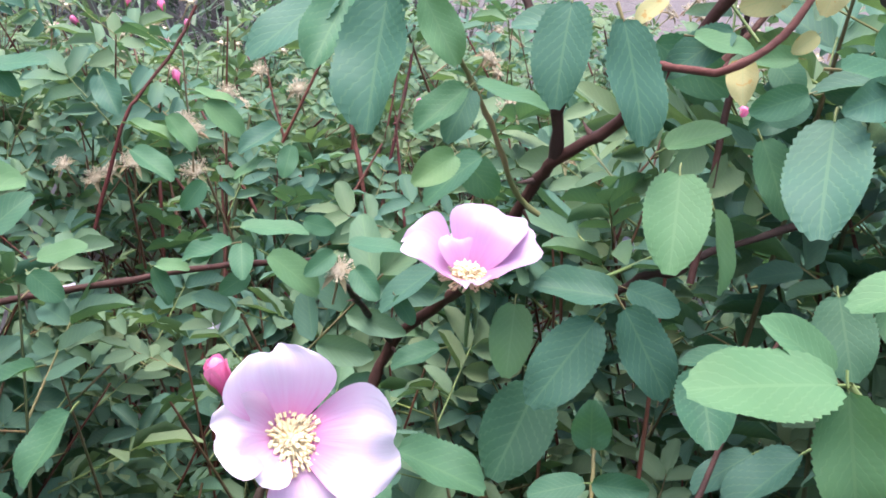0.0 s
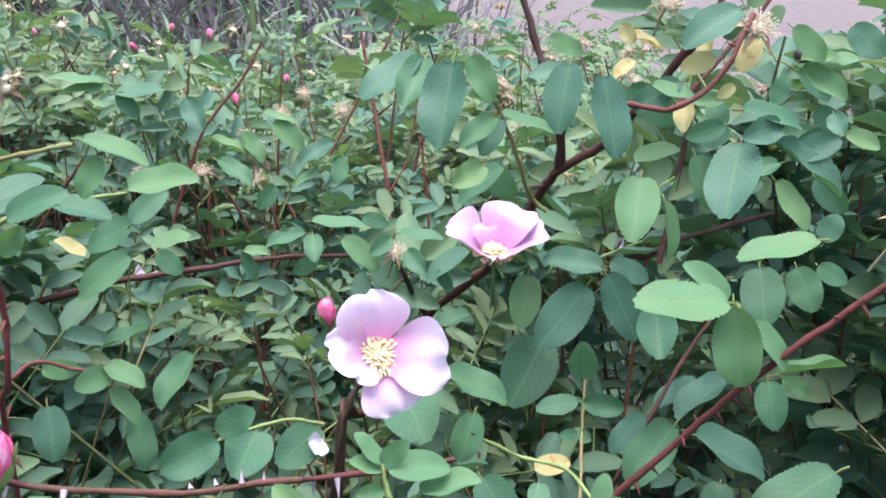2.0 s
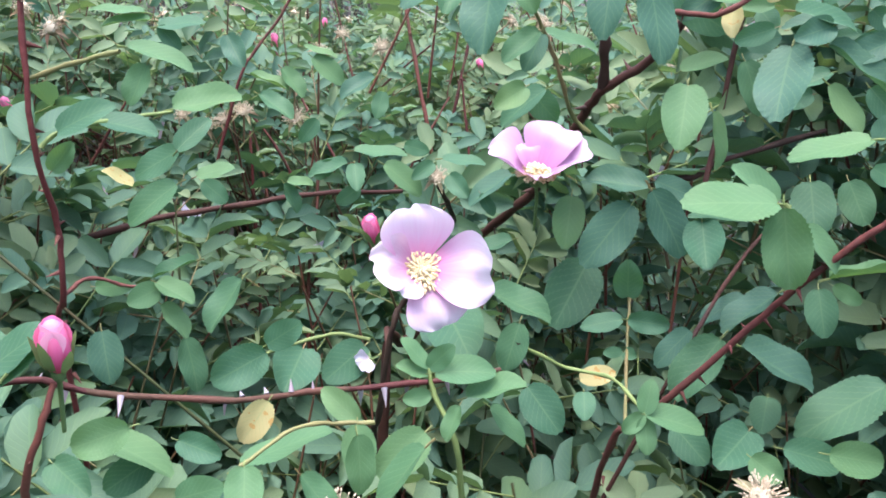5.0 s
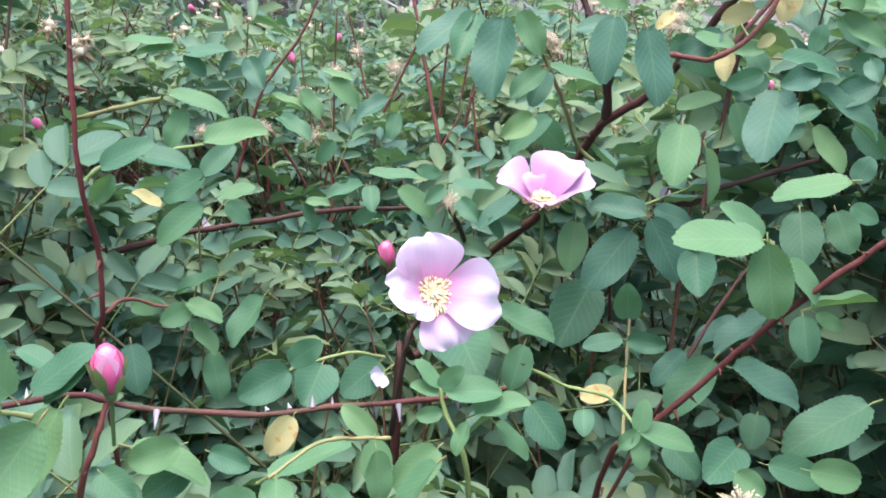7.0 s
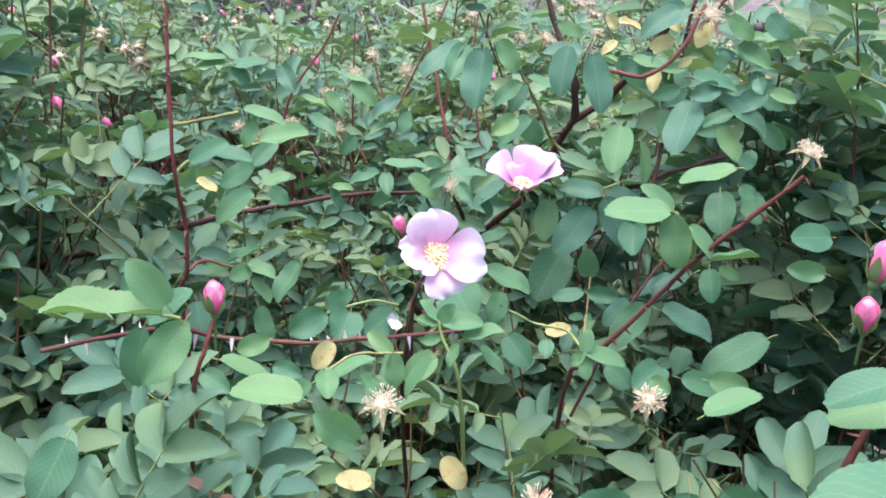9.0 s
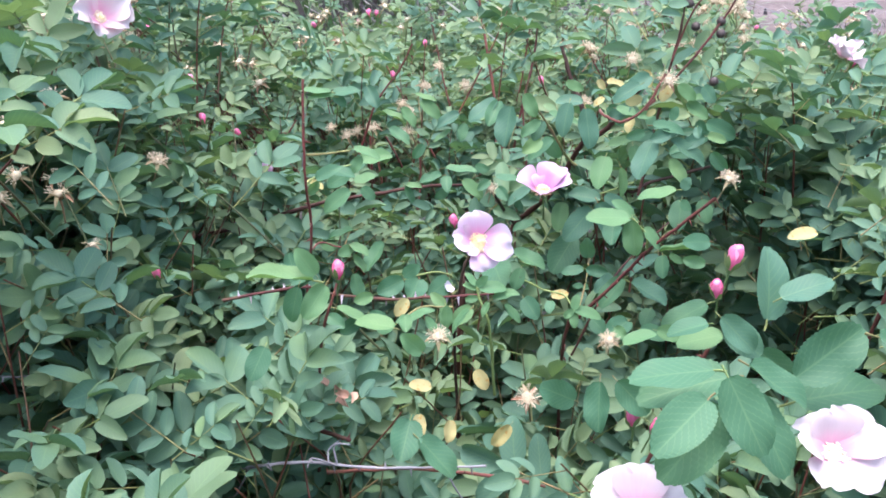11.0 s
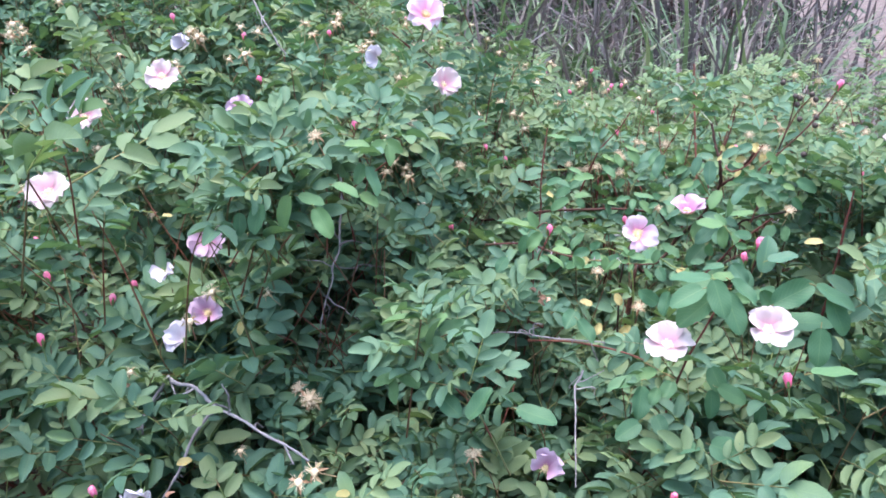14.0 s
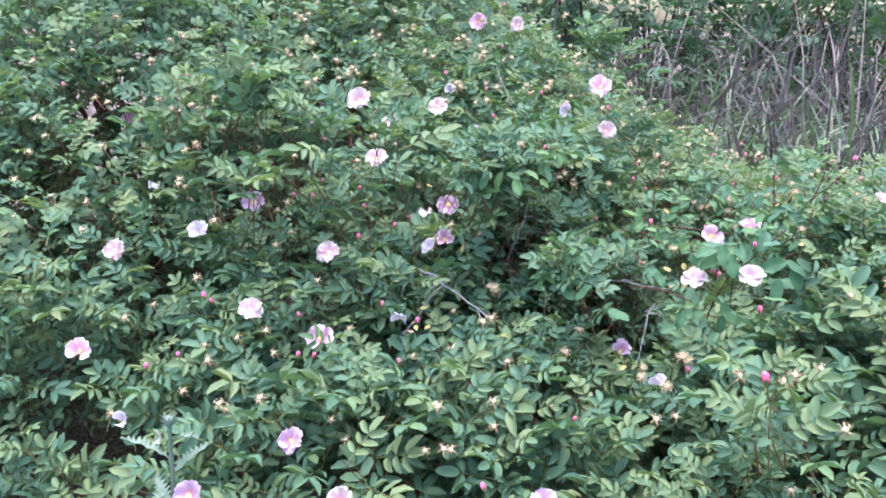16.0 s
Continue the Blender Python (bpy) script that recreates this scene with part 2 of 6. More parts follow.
# ---- building blocks ----
def quads(name, verts, faces, uvs=None, materials=(), index=None, smooth=True):
    """A mesh from arrays: verts n x 3, faces m x 4, uvs n x 2 (by vertex)."""
    verts, faces = np.asarray(verts, np.float32), np.asarray(faces, np.int32)
    me = bpy.data.meshes.new(name)
    me.vertices.add(len(verts))
    me.vertices.foreach_set("co", verts.ravel())
    me.loops.add(faces.size)
    me.loops.foreach_set("vertex_index", faces.ravel())
    me.polygons.add(len(faces))
    me.polygons.foreach_set("loop_start", np.arange(0, faces.size, 4, dtype=np.int32))
    if uvs is not None:
        layer = me.uv_layers.new(name="UVMap")
        layer.data.foreach_set("uv", np.asarray(uvs, np.float32)[faces.ravel()].ravel())
    for m in materials:
        me.materials.append(m)
    if index is not None:
        me.polygons.foreach_set("material_index", np.asarray(index, np.int32))
    me.polygons.foreach_set("use_smooth", np.full(len(faces), smooth))
    me.update(calc_edges=True)
    return me


def grid_faces(n, m):
    i, j = np.meshgrid(np.arange(n - 1), np.arange(m - 1), indexing="ij")
    a = (i * m + j).ravel()
    return np.stack([a, a + 1, a + m + 1, a + m], 1)


def blade(n, m, serrate=0.0, fold=0.18, curl=0.12, ripple=0.0, blunt=0.62, rng=None):
    """A leaflet one long and one wide: it lies along +y, its face to +z."""
    v = np.linspace(0, 1, n)
    if blunt > 0.7:
        w = 0.5 * np.sin(np.pi * np.clip(v, 0.004, 0.996) ** 0.92) ** blunt
    else:
        if n < 12:
            v = 0.5 - 0.5 * np.cos(np.pi * v) if n > 4 else np.array([0, 0.2, 0.74, 1.0])
        w = np.maximum(0.5 * np.sqrt(np.clip(1 - np.abs(2 * v ** 0.93 - 1) ** 2.0, 0, 1)), 0.07 + 0.03 * v)
    if serrate:
        w = w * (1 + serrate * np.where(np.arange(n) % 2, 1, -1) * (v > 0.12))
    u = np.linspace(-1, 1, m)
    x = w[:, None] * u
    y = np.repeat(v[:, None], m, 1) + (0 if not serrate else 0.012 * np.abs(u) * np.where(np.arange(n) % 2, -1, 1)[:, None])
    z = fold * np.abs(x) - curl * (v ** 2)[:, None] + ripple * np.sin(v * 9 + 1)[:, None] * np.abs(u) * 0.5
    verts = np.stack([x, y, z], 2).reshape(-1, 3)
    uv = np.stack([np.repeat((u[None] + 1) / 2, n, 0), np.repeat(v[:, None], m, 1)], 2).reshape(-1, 2)
    return verts, grid_faces(n, m), uv


def frames_of(direction, normal):
    """Turns, one for each direction (+y) with its face (+z) turned to the normal."""
    d = direction / np.linalg.norm(direction, axis=-1, keepdims=True)
    x = np.cross(d, normal)
    x = x / np.maximum(np.linalg.norm(x, axis=-1, keepdims=True), 1e-6)
    return np.stack([x, d, np.cross(x, d)], -1)


def tube(points, radii, sides=7, knobs=0.0):
    """A smooth stem through points: verts, faces, uvs."""
    pts = np.asarray(points, float)
    n = len(pts)
    if n > 2:
        s = np.linspace(0, n - 1, (n - 1) * 5 + 1)
        i = np.clip(s.astype(int), 0, n - 2)
        f = (s - i)[:, None]
        ext = np.vstack([2 * pts[0] - pts[1], pts, 2 * pts[-1] - pts[-2]])
        a, b, c, d = ext[i], ext[i + 1], ext[i + 2], ext[i + 3]
        pts2 = 0.5 * (2 * b + (c - a) * f + (2 * a - 5 * b + 4 * c - d) * f ** 2 + (3 * b - a - 3 * c + d) * f ** 3)
        rad = np.interp(s, np.arange(n), np.broadcast_to(np.linspace(radii[0], radii[1], n), (n,)))
        pts = pts2
    else:
        rad = np.linspace(radii[0], radii[1], n)
    if knobs:
        s = np.arange(len(pts)) + 31.7 * float(pts[0, 0] + pts[0, 2])
        rad = rad * (1 + knobs * (0.6 * np.sin(1.9 * s) + 0.5 * np.sin(4.3 * s + 1.0) + np.clip(np.sin(0.9 * s), 0.8, 1) * 5 - 4))
        pts = pts + (knobs * 1.2 * rad)[:, None] * np.stack([np.sin(2.3 * s), np.sin(3.1 * s + 2), np.sin(1.7 * s + 4)], 1)
    tan = np.gradient(pts, axis=0)
    tan /= np.maximum(np.linalg.norm(tan, axis=1, keepdims=True), 1e-9)
    ref = np.array([0.31, 0.22, 0.92]) if abs(tan.mean(0)[2]) < 0.8 else np.array([0.9, 0.3, 0.1])
    x = np.cross(tan, ref)
    x /= np.linalg.norm(x, axis=1, keepdims=True)
    y = np.cross(tan, x)
    a = np.linspace(0, 2 * np.pi, sides, endpoint=False)
    ring = pts[:, None] + rad[:, None, None] * (x[:, None] * np.cos(a)[None, :, None] + y[:, None] * np.sin(a)[None, :, None])
    k = len(pts)
    i, j = np.meshgrid(np.arange(k - 1), np.arange(sides), indexing="ij")
    p0, p1 = i * sides + j, i * sides + (j + 1) % sides
    faces = np.stack([p0, p1, p1 + sides, p0 + sides], 2).reshape(-1, 4)
    uv = np.stack([np.repeat(a[None] / 6.3, k, 0), np.repeat(np.linspace(0, 1, k)[:, None], sides, 1)], 2).reshape(-1, 2)
    return ring.reshape(-1, 3), faces, uv


def joined(pieces):
    v, f, u, at = [], [], [], 0
    for pv, pf, pu in pieces:
        v.append(pv), f.append(np.asarray(pf) + at), u.append(pu)
        at += len(pv)
    return np.vstack(v), np.vstack(f), np.vstack(u)


def part(name, mesh, parent, label="", m=None):
    """One mesh object under a thing or a part."""
    ob = new(name, mesh)
    ob.parent = parent
    if m is not None:
        ob.matrix_local = m
    return tagged(ob, label) if label else ob


def turned(d, n, at=(0, 0, 0), scale=(1, 1, 1)):
    """The pose of a piece that lies along d with its face to n."""
    r = frames_of(np.array([d], float), np.array([n], float))[0] @ np.diag(scale)
    m = Matrix.Identity(4)
    for i in range(3):
        for j in range(3):
            m[i][j] = r[i][j]
        m[i][3] = at[i]
    return m


# ---- ground ----
RNG = np.random.default_rng(7)
gx = np.concatenate([np.linspace(-260, -9, 12), np.linspace(-8, 8, 90), np.linspace(9, 260, 12)])
GX, GY = np.meshgrid(gx, gx + 3.0, indexing="ij")
GZ = 0.03 * np.sin(GX * 1.7 + 0.4) * np.cos(GY * 1.3) + 0.02 * np.sin(GX * 4.1 + GY * 3.3)
ground = new("ground", quads("ground", np.stack([GX, GY, GZ], 2).reshape(-1, 3), grid_faces(len(gx), len(gx))[:, ::-1], None, (SOIL,)))
tagged(ground, "dry pinkish brown soil with scattered litter", "ground", kind="structure")

# dark leaf-patterned sheet under and around the bushes, standing in for shade there
SHADE_SHEET, t, p = nodes_of("shade_sheet_brown")
geo = t.nodes.new("ShaderNodeNewGeometry")
n1 = node(t, "ShaderNodeTexVoronoi", Scale=55.0)
n2 = node(t, "ShaderNodeTexNoise", Scale=6.0, Detail=5.0)
for n in (n1, n2):
    t.links.new(geo.outputs["Position"], n.inputs["Vector"])
c = ramp(t, n1.outputs["Distance"], (0.0, (0.030, 0.020, 0.013)), (0.5, (0.060, 0.042, 0.028)), (1.0, (0.035, 0.030, 0.018)))
t.links.new(mix(t, maths(t, "MULTIPLY", n2.outputs["Fac"], 0.6), c, (0.028, 0.022, 0.016)), p.inputs["Base Color"])
p.inputs["Roughness"].default_value = 0.95
bump_of(t, n1.outputs["Distance"], 0.9, 0.02, p)
ra, rr = np.meshgrid(np.linspace(0, 2 * np.pi, 73), np.linspace(0.0, 1.0, 24), indexing="ij")
edge = 1 + 0.10 * np.sin(3 * ra + 1) + 0.06 * np.sin(7 * ra) + 0.03 * np.sin(17 * ra)
LX, LY = -1.55 + 3.2 * rr * edge * np.cos(ra), 0.25 + 2.1 * rr * edge * np.sin(ra)
LZ = 0.03 * np.sin(LX * 1.7 + 0.4) * np.cos(LY * 1.3) + 0.02 * np.sin(LX * 4.1 + LY * 3.3) + 0.025 * (1 - rr ** 4) + 0.002
litter = new("shade_sheet", quads("shade_sheet", np.stack([LX, LY, LZ], 2).reshape(-1, 3), grid_faces(73, 24), None, (SHADE_SHEET,)))
tagged(litter, "dark brown leaf-patterned sheet put in for shade under the bushes", "leaf litter", kind="structure")

# ---- the bush's outline: heights of its leafy surface every 0.28 m ----
HEIGHTS = np.array([
    [1.20, 1.06, 0.86, 0.82, 0.74, 0.70, 0.75, 0.89],
    [1.31, 1.25, 1.09, 0.96, 0.87, 0.83, 0.90, 1.02],
    [1.36, 1.30, 1.17, 1.09, 0.94, 0.98, 1.05, 1.09],
    [1.33, 1.33, 1.31, 1.21, 1.11, 1.18, 1.16, 1.11],
    [1.33, 1.32, 1.29, 1.24, 1.13, 1.14, 1.16, 1.15],
    [1.31, 1.27, 1.17, 1.11, 1.10, 1.10, 1.14, 1.15],
    [1.27, 1.22, 1.17, 1.15, 1.13, 1.15, 1.13, 1.09],
    [1.21, 1.19, 1.15, 1.11, 1.11, 1.14, 1.09, 1.00],
    [1.18, 1.16, 1.11, 1.09, 1.14, 1.19, 1.11, 1.02],
    [1.14, 1.11, 1.08, 1.09, 1.15, 1.19, 1.06, 0.94],
])


def crown(x, y):
    """Height of the leafy surface over a place of the plan."""
    x, y = np.asarray(x, float), np.asarray(y, float)
    u, v = np.clip((x + 1.25) / 0.28, 0, 6.999), np.clip((y + 0.8) / 0.28, 0, 8.999)
    i, j = u.astype(int), v.astype(int)
    u, v = u - i, v - j
    u, v = u * u * (3 - 2 * u), v * v * (3 - 2 * v)
    h = HEIGHTS[j, i] * (1 - u) * (1 - v) + HEIGHTS[j, i + 1] * u * (1 - v) + HEIGHTS[j + 1, i] * (1 - u) * v + HEIGHTS[j + 1, i + 1] * u * v
    h = h + 0.36 * np.clip((-1.15 - x) / 0.5, 0, 1) * np.clip((y + 1.0) / 0.7, 0, 1) * np.clip((2.2 - y) / 0.6, 0, 1) + 0.34 * np.exp(-((x + 1.15) ** 2 + (y - 0.75) ** 2) / 0.2)
    # left front stays high: growth added out of view to shade the leaves
    return h - 1.1 * np.clip(-0.78 - y, 0, 0.5) * np.clip((x + 1.25) / 0.5, 0.12, 1) - 1.6 * np.clip(x - 0.6, 0, 0.4) ** 1.5


def slope(x, y, e=0.04):
    n = np.stack([crown(x - e, y) - crown(x + e, y), crown(x, y - e) - crown(x, y + e), np.full(np.shape(x), 2 * e)], -1)
    return n / np.linalg.norm(n, axis=-1, keepdims=True)


# ---- compound leaves ----
def compound(n, m, pairs, seed, serrate=0.0):
    """A rose leaf one long from the foot of its stalk to the tip: leaflets apart from the stalk."""
    g = np.random.default_rng(seed)
    pieces = []
    seats = [((0, 0.66, 0), (0, 1, -0.1), 0.36)]
    for k in range(pairs):
        at = 0.62 - 0.19 * k
        for side in (-1, 1):
            seats.append(((side * 0.012, at, 0), (side * g.uniform(0.8, 1.1), g.uniform(0.4, 0.75), g.uniform(-0.15, 0.25)), 0.33 * (1 - 0.13 * k) * g.uniform(0.9, 1.08)))
    for at, d, size in seats:
        v, f, u = blade(n, m, serrate, g.uniform(0.12, 0.60), g.uniform(-0.05, 0.34), g.uniform(0, 0.07), 0.6)
        r = frames_of(np.array([d], float), np.array([[g.normal(0, 0.22), g.normal(0, 0.22), 1.0]]))[0]
        v = (v * (size * g.uniform(0.43, 0.56), size, size)) @ r.T + np.array(at) + (0, 0.0, -0.05 * at[1] ** 2)
        pieces.append((v, f, u))
    stalk = tube([(0, 0, 0), (0, 0.67, -0.01)], (0.009, 0.006), 3)
    return joined(pieces), stalk


SPARSE = [compound(4, 2, (3, 2)[k % 2], 190 + k) for k in range(4)]
PLAIN = [compound(4, 3, 3, 90 + k) for k in range(4)]
KINDS = [compound(5, 3, (3, 2, 3, 3)[k % 4], 30 + k) for k in range(8)]
FINE = [compound(9, 3, (3, 2, 3, 3)[k % 4], 60 + k) for k in range(8)]
FINE_MESH = []
for mat in (LEAF, LEAF_LIGHT):
    for (lv, lf, lu), (sv, sf, su) in FINE:
        v, f, u = joined([(lv, lf, lu), (sv, sf, su)])
        FINE_MESH.append(quads("leaf", v, f, u, (mat, CANE_GREEN), [0] * len(lf) + [1] * len(sf)))


def shoots(rng, x, y, drop, spread=0.55, length=(0.16, 0.30), leaves=(6, 10), size=(0.065, 0.108), top=None, out=None):
    """Leafy shoots that end on the surface: for each leaf its seat, direction, face and length, and the shoots' lines."""
    n = len(x)
    nrm = slope(x, y)
    if out is not None:
        nrm = nrm + out
        nrm /= np.linalg.norm(nrm, axis=1, keepdims=True)
    tip = np.stack([x, y, (crown(x, y) if top is None else top) - drop], 1)
    g = np.array([0, 0, 1.0]) + spread * nrm * (1, 1, 0) * 1.4 + rng.normal(0, 0.28, (n, 3)) * (1, 1, 0.3)
    g /= np.linalg.norm(g, axis=1, keepdims=True)
    ln = rng.uniform(*length, n)
    seat, way, face, long, lines, order = [], [], [], [], [], []
    for k in range(n):
        c = rng.integers(*leaves)
        az = rng.uniform(0, 6.28)
        bend = np.cross(g[k], (0, 0, 1.0)) * rng.normal(0, 0.04)
        for q in range(c):
            s = ln[k] * (q + rng.uniform(0, 0.5)) / c
            az += 2.4 + rng.normal(0, 0.3)
            rad = np.array([np.cos(az), np.sin(az), 0.0])
            d = rad + g[k] * rng.uniform(0.05, 0.55) + (0, 0, rng.normal(-0.05, 0.16)) + 0.4 * nrm[k]
            seat.append(tip[k] - g[k] * s + bend * np.sin(s / ln[k] * 3))
            way.append(d)
            order.append(q)
            face.append(np.array([0.12, -0.30, 0.80]) + 0.95 * nrm[k] + rng.normal(0, 0.46, 3))
            long.append(rng.uniform(*size) * (0.62 + 0.38 * min(1, (q + 1) / 3)))
        lines.append([tip[k], tip[k] - g[k] * ln[k] * 0.5 + bend, tip[k] - g[k] * ln[k] * 1.15 - (0, 0, 0.02)])
    return np.array(seat), np.array(way), np.array(face), np.array(long), lines, np.array(order)


def mass(seat, way, face, long, rng, which=KINDS):
    """All leaves of a list as two arrays: leaflets and stalks."""
    r = frames_of(way, face)
    kind = rng.integers(0, len(which), len(seat))
    out = ([], [])
    for k in range(len(which)):
        sel = np.nonzero(kind == k)[0]
        if not len(sel):
            continue
        for slot in (0, 1):
            v, f, u = which[k][slot]
            V = np.einsum("nij,pj->npi", r[sel] * long[sel, None, None], v) + seat[sel, None]
            Fq = f[None] + (np.arange(len(sel)) * len(v))[:, None, None]
            out[slot].append((V.reshape(-1, 3), Fq.reshape(-1, 4), np.tile(u, (len(sel), 1))))
    return joined(out[0]), joined(out[1])


def rose_bush(label, group=""):
    ob = new("rose_bush")
    ob.empty_display_size = 0.1
    return tagged(ob, label, "rose bush", "wild rose bushes")


bush = rose_bush("wild rose bush with green compound leaves and pink flowers")
bush.location = (0.05, 0.35, 0)
tall_bush = rose_bush("tall wild rose bush thick with leaves and pale pink flowers")
tall_bush.location = (-0.75, 0.05, 0)
back_bush = rose_bush("low leafy rose bush in front of tall dry grass")
back_bush.location = (-0.35, 1.35, 0)
BUSHES = (bush, tall_bush, back_bush)
for b in BUSHES:
    b.matrix_world = Matrix.Translation(b.location)


def owner(x, y):
    return 2 if y > 0.72 else (1 if x < -0.24 else 0)


def rest(b):
    """Turns world places into those of a bush."""
    return np.array(b.location)


SHOWN = []  # heads that no leaf stands in front of


# ---- canes ----
def thorns_on(points, spacing, size, rng, radius):
    pts = np.asarray(points, float)
    out = []
    for a, b in zip(pts[:-1], pts[1:]):
        d = b - a
        ln = np.linalg.norm(d)
        for s in np.arange(rng.uniform(0, spacing), ln, spacing):
            side = np.cross(d / ln, rng.normal(0, 1, 3))
            side /= np.linalg.norm(side)
            at = a + d * s / ln
            z = size * rng.uniform(0.6, 1.2)
            out.append(tube([at + side * radius * 0.6, at + side * (radius + z) - (0, 0, z * 0.25)], (z * 0.22, z * 0.02), 5))
    return joined(out) if out else None


def cane(points, radii, material=CANE_DARK, thorns=0.0, size=0.005, name="cane", label="", thing=None, pale=False):
    x, y, z = points[0]
    thing = BUSHES[owner(x, y)] if thing is None else thing
    off = rest(thing)
    got = thorns_on(points, thorns, size, RNG, (radii[0] + radii[1]) / 2) if thorns else None
    stem = tube(points, radii, knobs=0.16)
    v, f, u = joined([stem, got]) if got and not pale else stem
    ob = part(name, quads(name, v - off, f, u, (material,)), thing, label)
    if got and pale:
        tv, tf, tu = got
        nv, nf = 10, 5
        for k in range(len(tv) // nv):
            part("thorn", quads("thorn", tv[k * nv:(k + 1) * nv] - off, tf[k * nf:(k + 1) * nf] - k * nv, tu[k * nv:(k + 1) * nv], (THORN,)), ob)
    return ob


# canes that can be told apart
cane([(-0.146, 0.172, 1.30), (-0.146, 0.165, 1.276), (-0.147, 0.157, 1.225), (-0.150, 0.166, 1.191), (-0.153, 0.166, 1.164), (-0.168, 0.182, 1.10), (-0.18, 0.22, 0.7), (-0.10, 0.35, 0.0)], (0.0009, 0.0013), CANE_RED, 0.014, 0.005, label="upright dark red cane with small prickles", thing=bush)
cane([(-0.40, 0.34, 1.08), (-0.318, 0.380, 1.092), (-0.244, 0.424, 1.104), (-0.190, 0.452, 1.106), (-0.143, 0.478, 1.107), (-0.09, 0.54, 1.09)], (0.0026, 0.0018), CANE_DARK, 0.03, 0.005, label="slanting brown cane", thing=bush)
cane([(-0.20, 0.10, 1.15), (-0.145, 0.121, 1.154), (-0.125, 0.130, 1.145), (-0.082, 0.142, 1.137), (-0.060, 0.154, 1.134), (-0.018, 0.168, 1.132), (0.012, 0.173, 1.137), (0.015, 0.167, 1.150)], (0.0012, 0.0011), CANE_RED, 0.0085, 0.0054, label="thin red cane with pale thorns", thing=bush, pale=True)
cane([(0.035, 0.26, 0.8), (0.042, 0.20, 1.03), (0.050, 0.176, 1.104), (0.059, 0.170, 1.117), (0.093, 0.167, 1.158), (0.107, 0.160, 1.179), (0.131, 0.156, 1.204), (0.150, 0.150, 1.225)], (0.0014, 0.0011), CANE_RED, 0.008, 0.0042, label="bright red cane with prickles", thing=bush)
cane([(-0.05, 0.42, 0.0), (-0.09, 0.36, 0.6), (-0.070, 0.335, 1.027), (-0.060, 0.358, 1.049), (-0.037, 0.379, 1.071), (-0.022, 0.391, 1.101), (0.005, 0.373, 1.131), (0.024, 0.352, 1.157), (0.041, 0.335, 1.193), (0.051, 0.321, 1.211), (0.069, 0.310, 1.225), (0.083, 0.294, 1.246), (0.105, 0.277, 1.280)], (0.0034, 0.0020), CANE_DARK, 0.035, 0.006, label="thick dark brown forked cane", thing=bush)
cane([(-0.022, 0.391, 1.101), (-0.028, 0.370, 1.122), (-0.029, 0.330, 1.150), (-0.031, 0.312, 1.164)], (0.0019, 0.0011), CANE_DARK, 0.02, 0.003, thing=bush)
cane([(0.051, 0.321, 1.211), (0.050, 0.312, 1.239), (0.046, 0.314, 1.252), (0.039, 0.319, 1.267), (0.030, 0.325, 1.295)], (0.0026, 0.0016), CANE_DARK, 0.03, 0.004, thing=bush)
cane([(0.045, 0.318, 1.19), (0.036, 0.314, 1.200), (0.028, 0.285, 1.228), (0.021, 0.267, 1.247), (0.014, 0.251, 1.264)], (0.0012, 0.0008), CANE_GREEN, name="stem", thing=bush)
cane([(-0.098, 0.809, 0.9), (-0.100, 0.812, 1.035), (-0.118, 0.841, 1.131), (-0.139, 0.876, 1.232), (-0.15, 0.895, 1.30)], (0.0026, 0.0018), CANE_RED, 0.05, 0.007, label="red-brown upright cane", thing=back_bush)
cane([(-0.095, 0.811, 1.0), (-0.074, 0.839, 1.112), (-0.060, 0.864, 1.177), (-0.055, 0.87, 1.22)], (0.0020, 0.0013), CANE_RED, 0.05, 0.006, thing=back_bush)
cane([(0.065, 0.30, 1.246), (0.068, 0.262, 1.253), (0.075, 0.240, 1.255), (0.086, 0.226, 1.256), (0.102, 0.229, 1.267), (0.115, 0.238, 1.290)], (0.0012, 0.001), CANE_RED, 0.03, 0.003, label="reddish arching stem", thing=bush)
cane([(0.077, 0.326, 1.155), (0.087, 0.319, 1.166), (0.097, 0.311, 1.170), (0.110, 0.315, 1.177), (0.16, 0.325, 1.19)], (0.0016, 0.0014), CANE_DARK, thing=bush)
cane([(-0.022, 0.205, 1.152), (-0.033, 0.207, 1.146), (-0.038, 0.202, 1.133), (-0.046, 0.208, 1.092), (-0.054, 0.229, 1.045), (-0.06, 0.26, 0.8)], (0.0012, 0.0014), CANE_DARK, thing=bush)
cane([(-0.24, 0.52, 1.10), (-0.211, 0.530, 1.181), (-0.200, 0.538, 1.201), (-0.179, 0.550, 1.228), (-0.165, 0.560, 1.255)], (0.0013, 0.001), CANE_RED, 0.04, 0.004, thing=bush)
cane([(-0.148, 0.162, 1.221), (-0.144, 0.168, 1.225), (-0.138, 0.190, 1.224), (-0.122, 0.212, 1.223)], (0.0009, 0.0007), CANE_GREEN, name="stem", thing=bush)
cane([(-0.148, 0.164, 1.244), (-0.124, 0.147, 1.251), (-0.103, 0.140, 1.256)], (0.0009, 0.0007), CANE_GREEN, name="stem", thing=bush)
cane([(-0.153, 0.166, 1.164), (-0.149, 0.178, 1.166), (-0.139, 0.187, 1.159), (-0.127, 0.188, 1.158)], (0.0009, 0.0006), CANE_RED, name="stem", thing=bush)
cane([(0.107, 0.160, 1.179), (0.106, 0.159, 1.192), (0.096, 0.155, 1.206)], (0.0010, 0.0007), CANE_GREEN, name="stem", thing=bush)
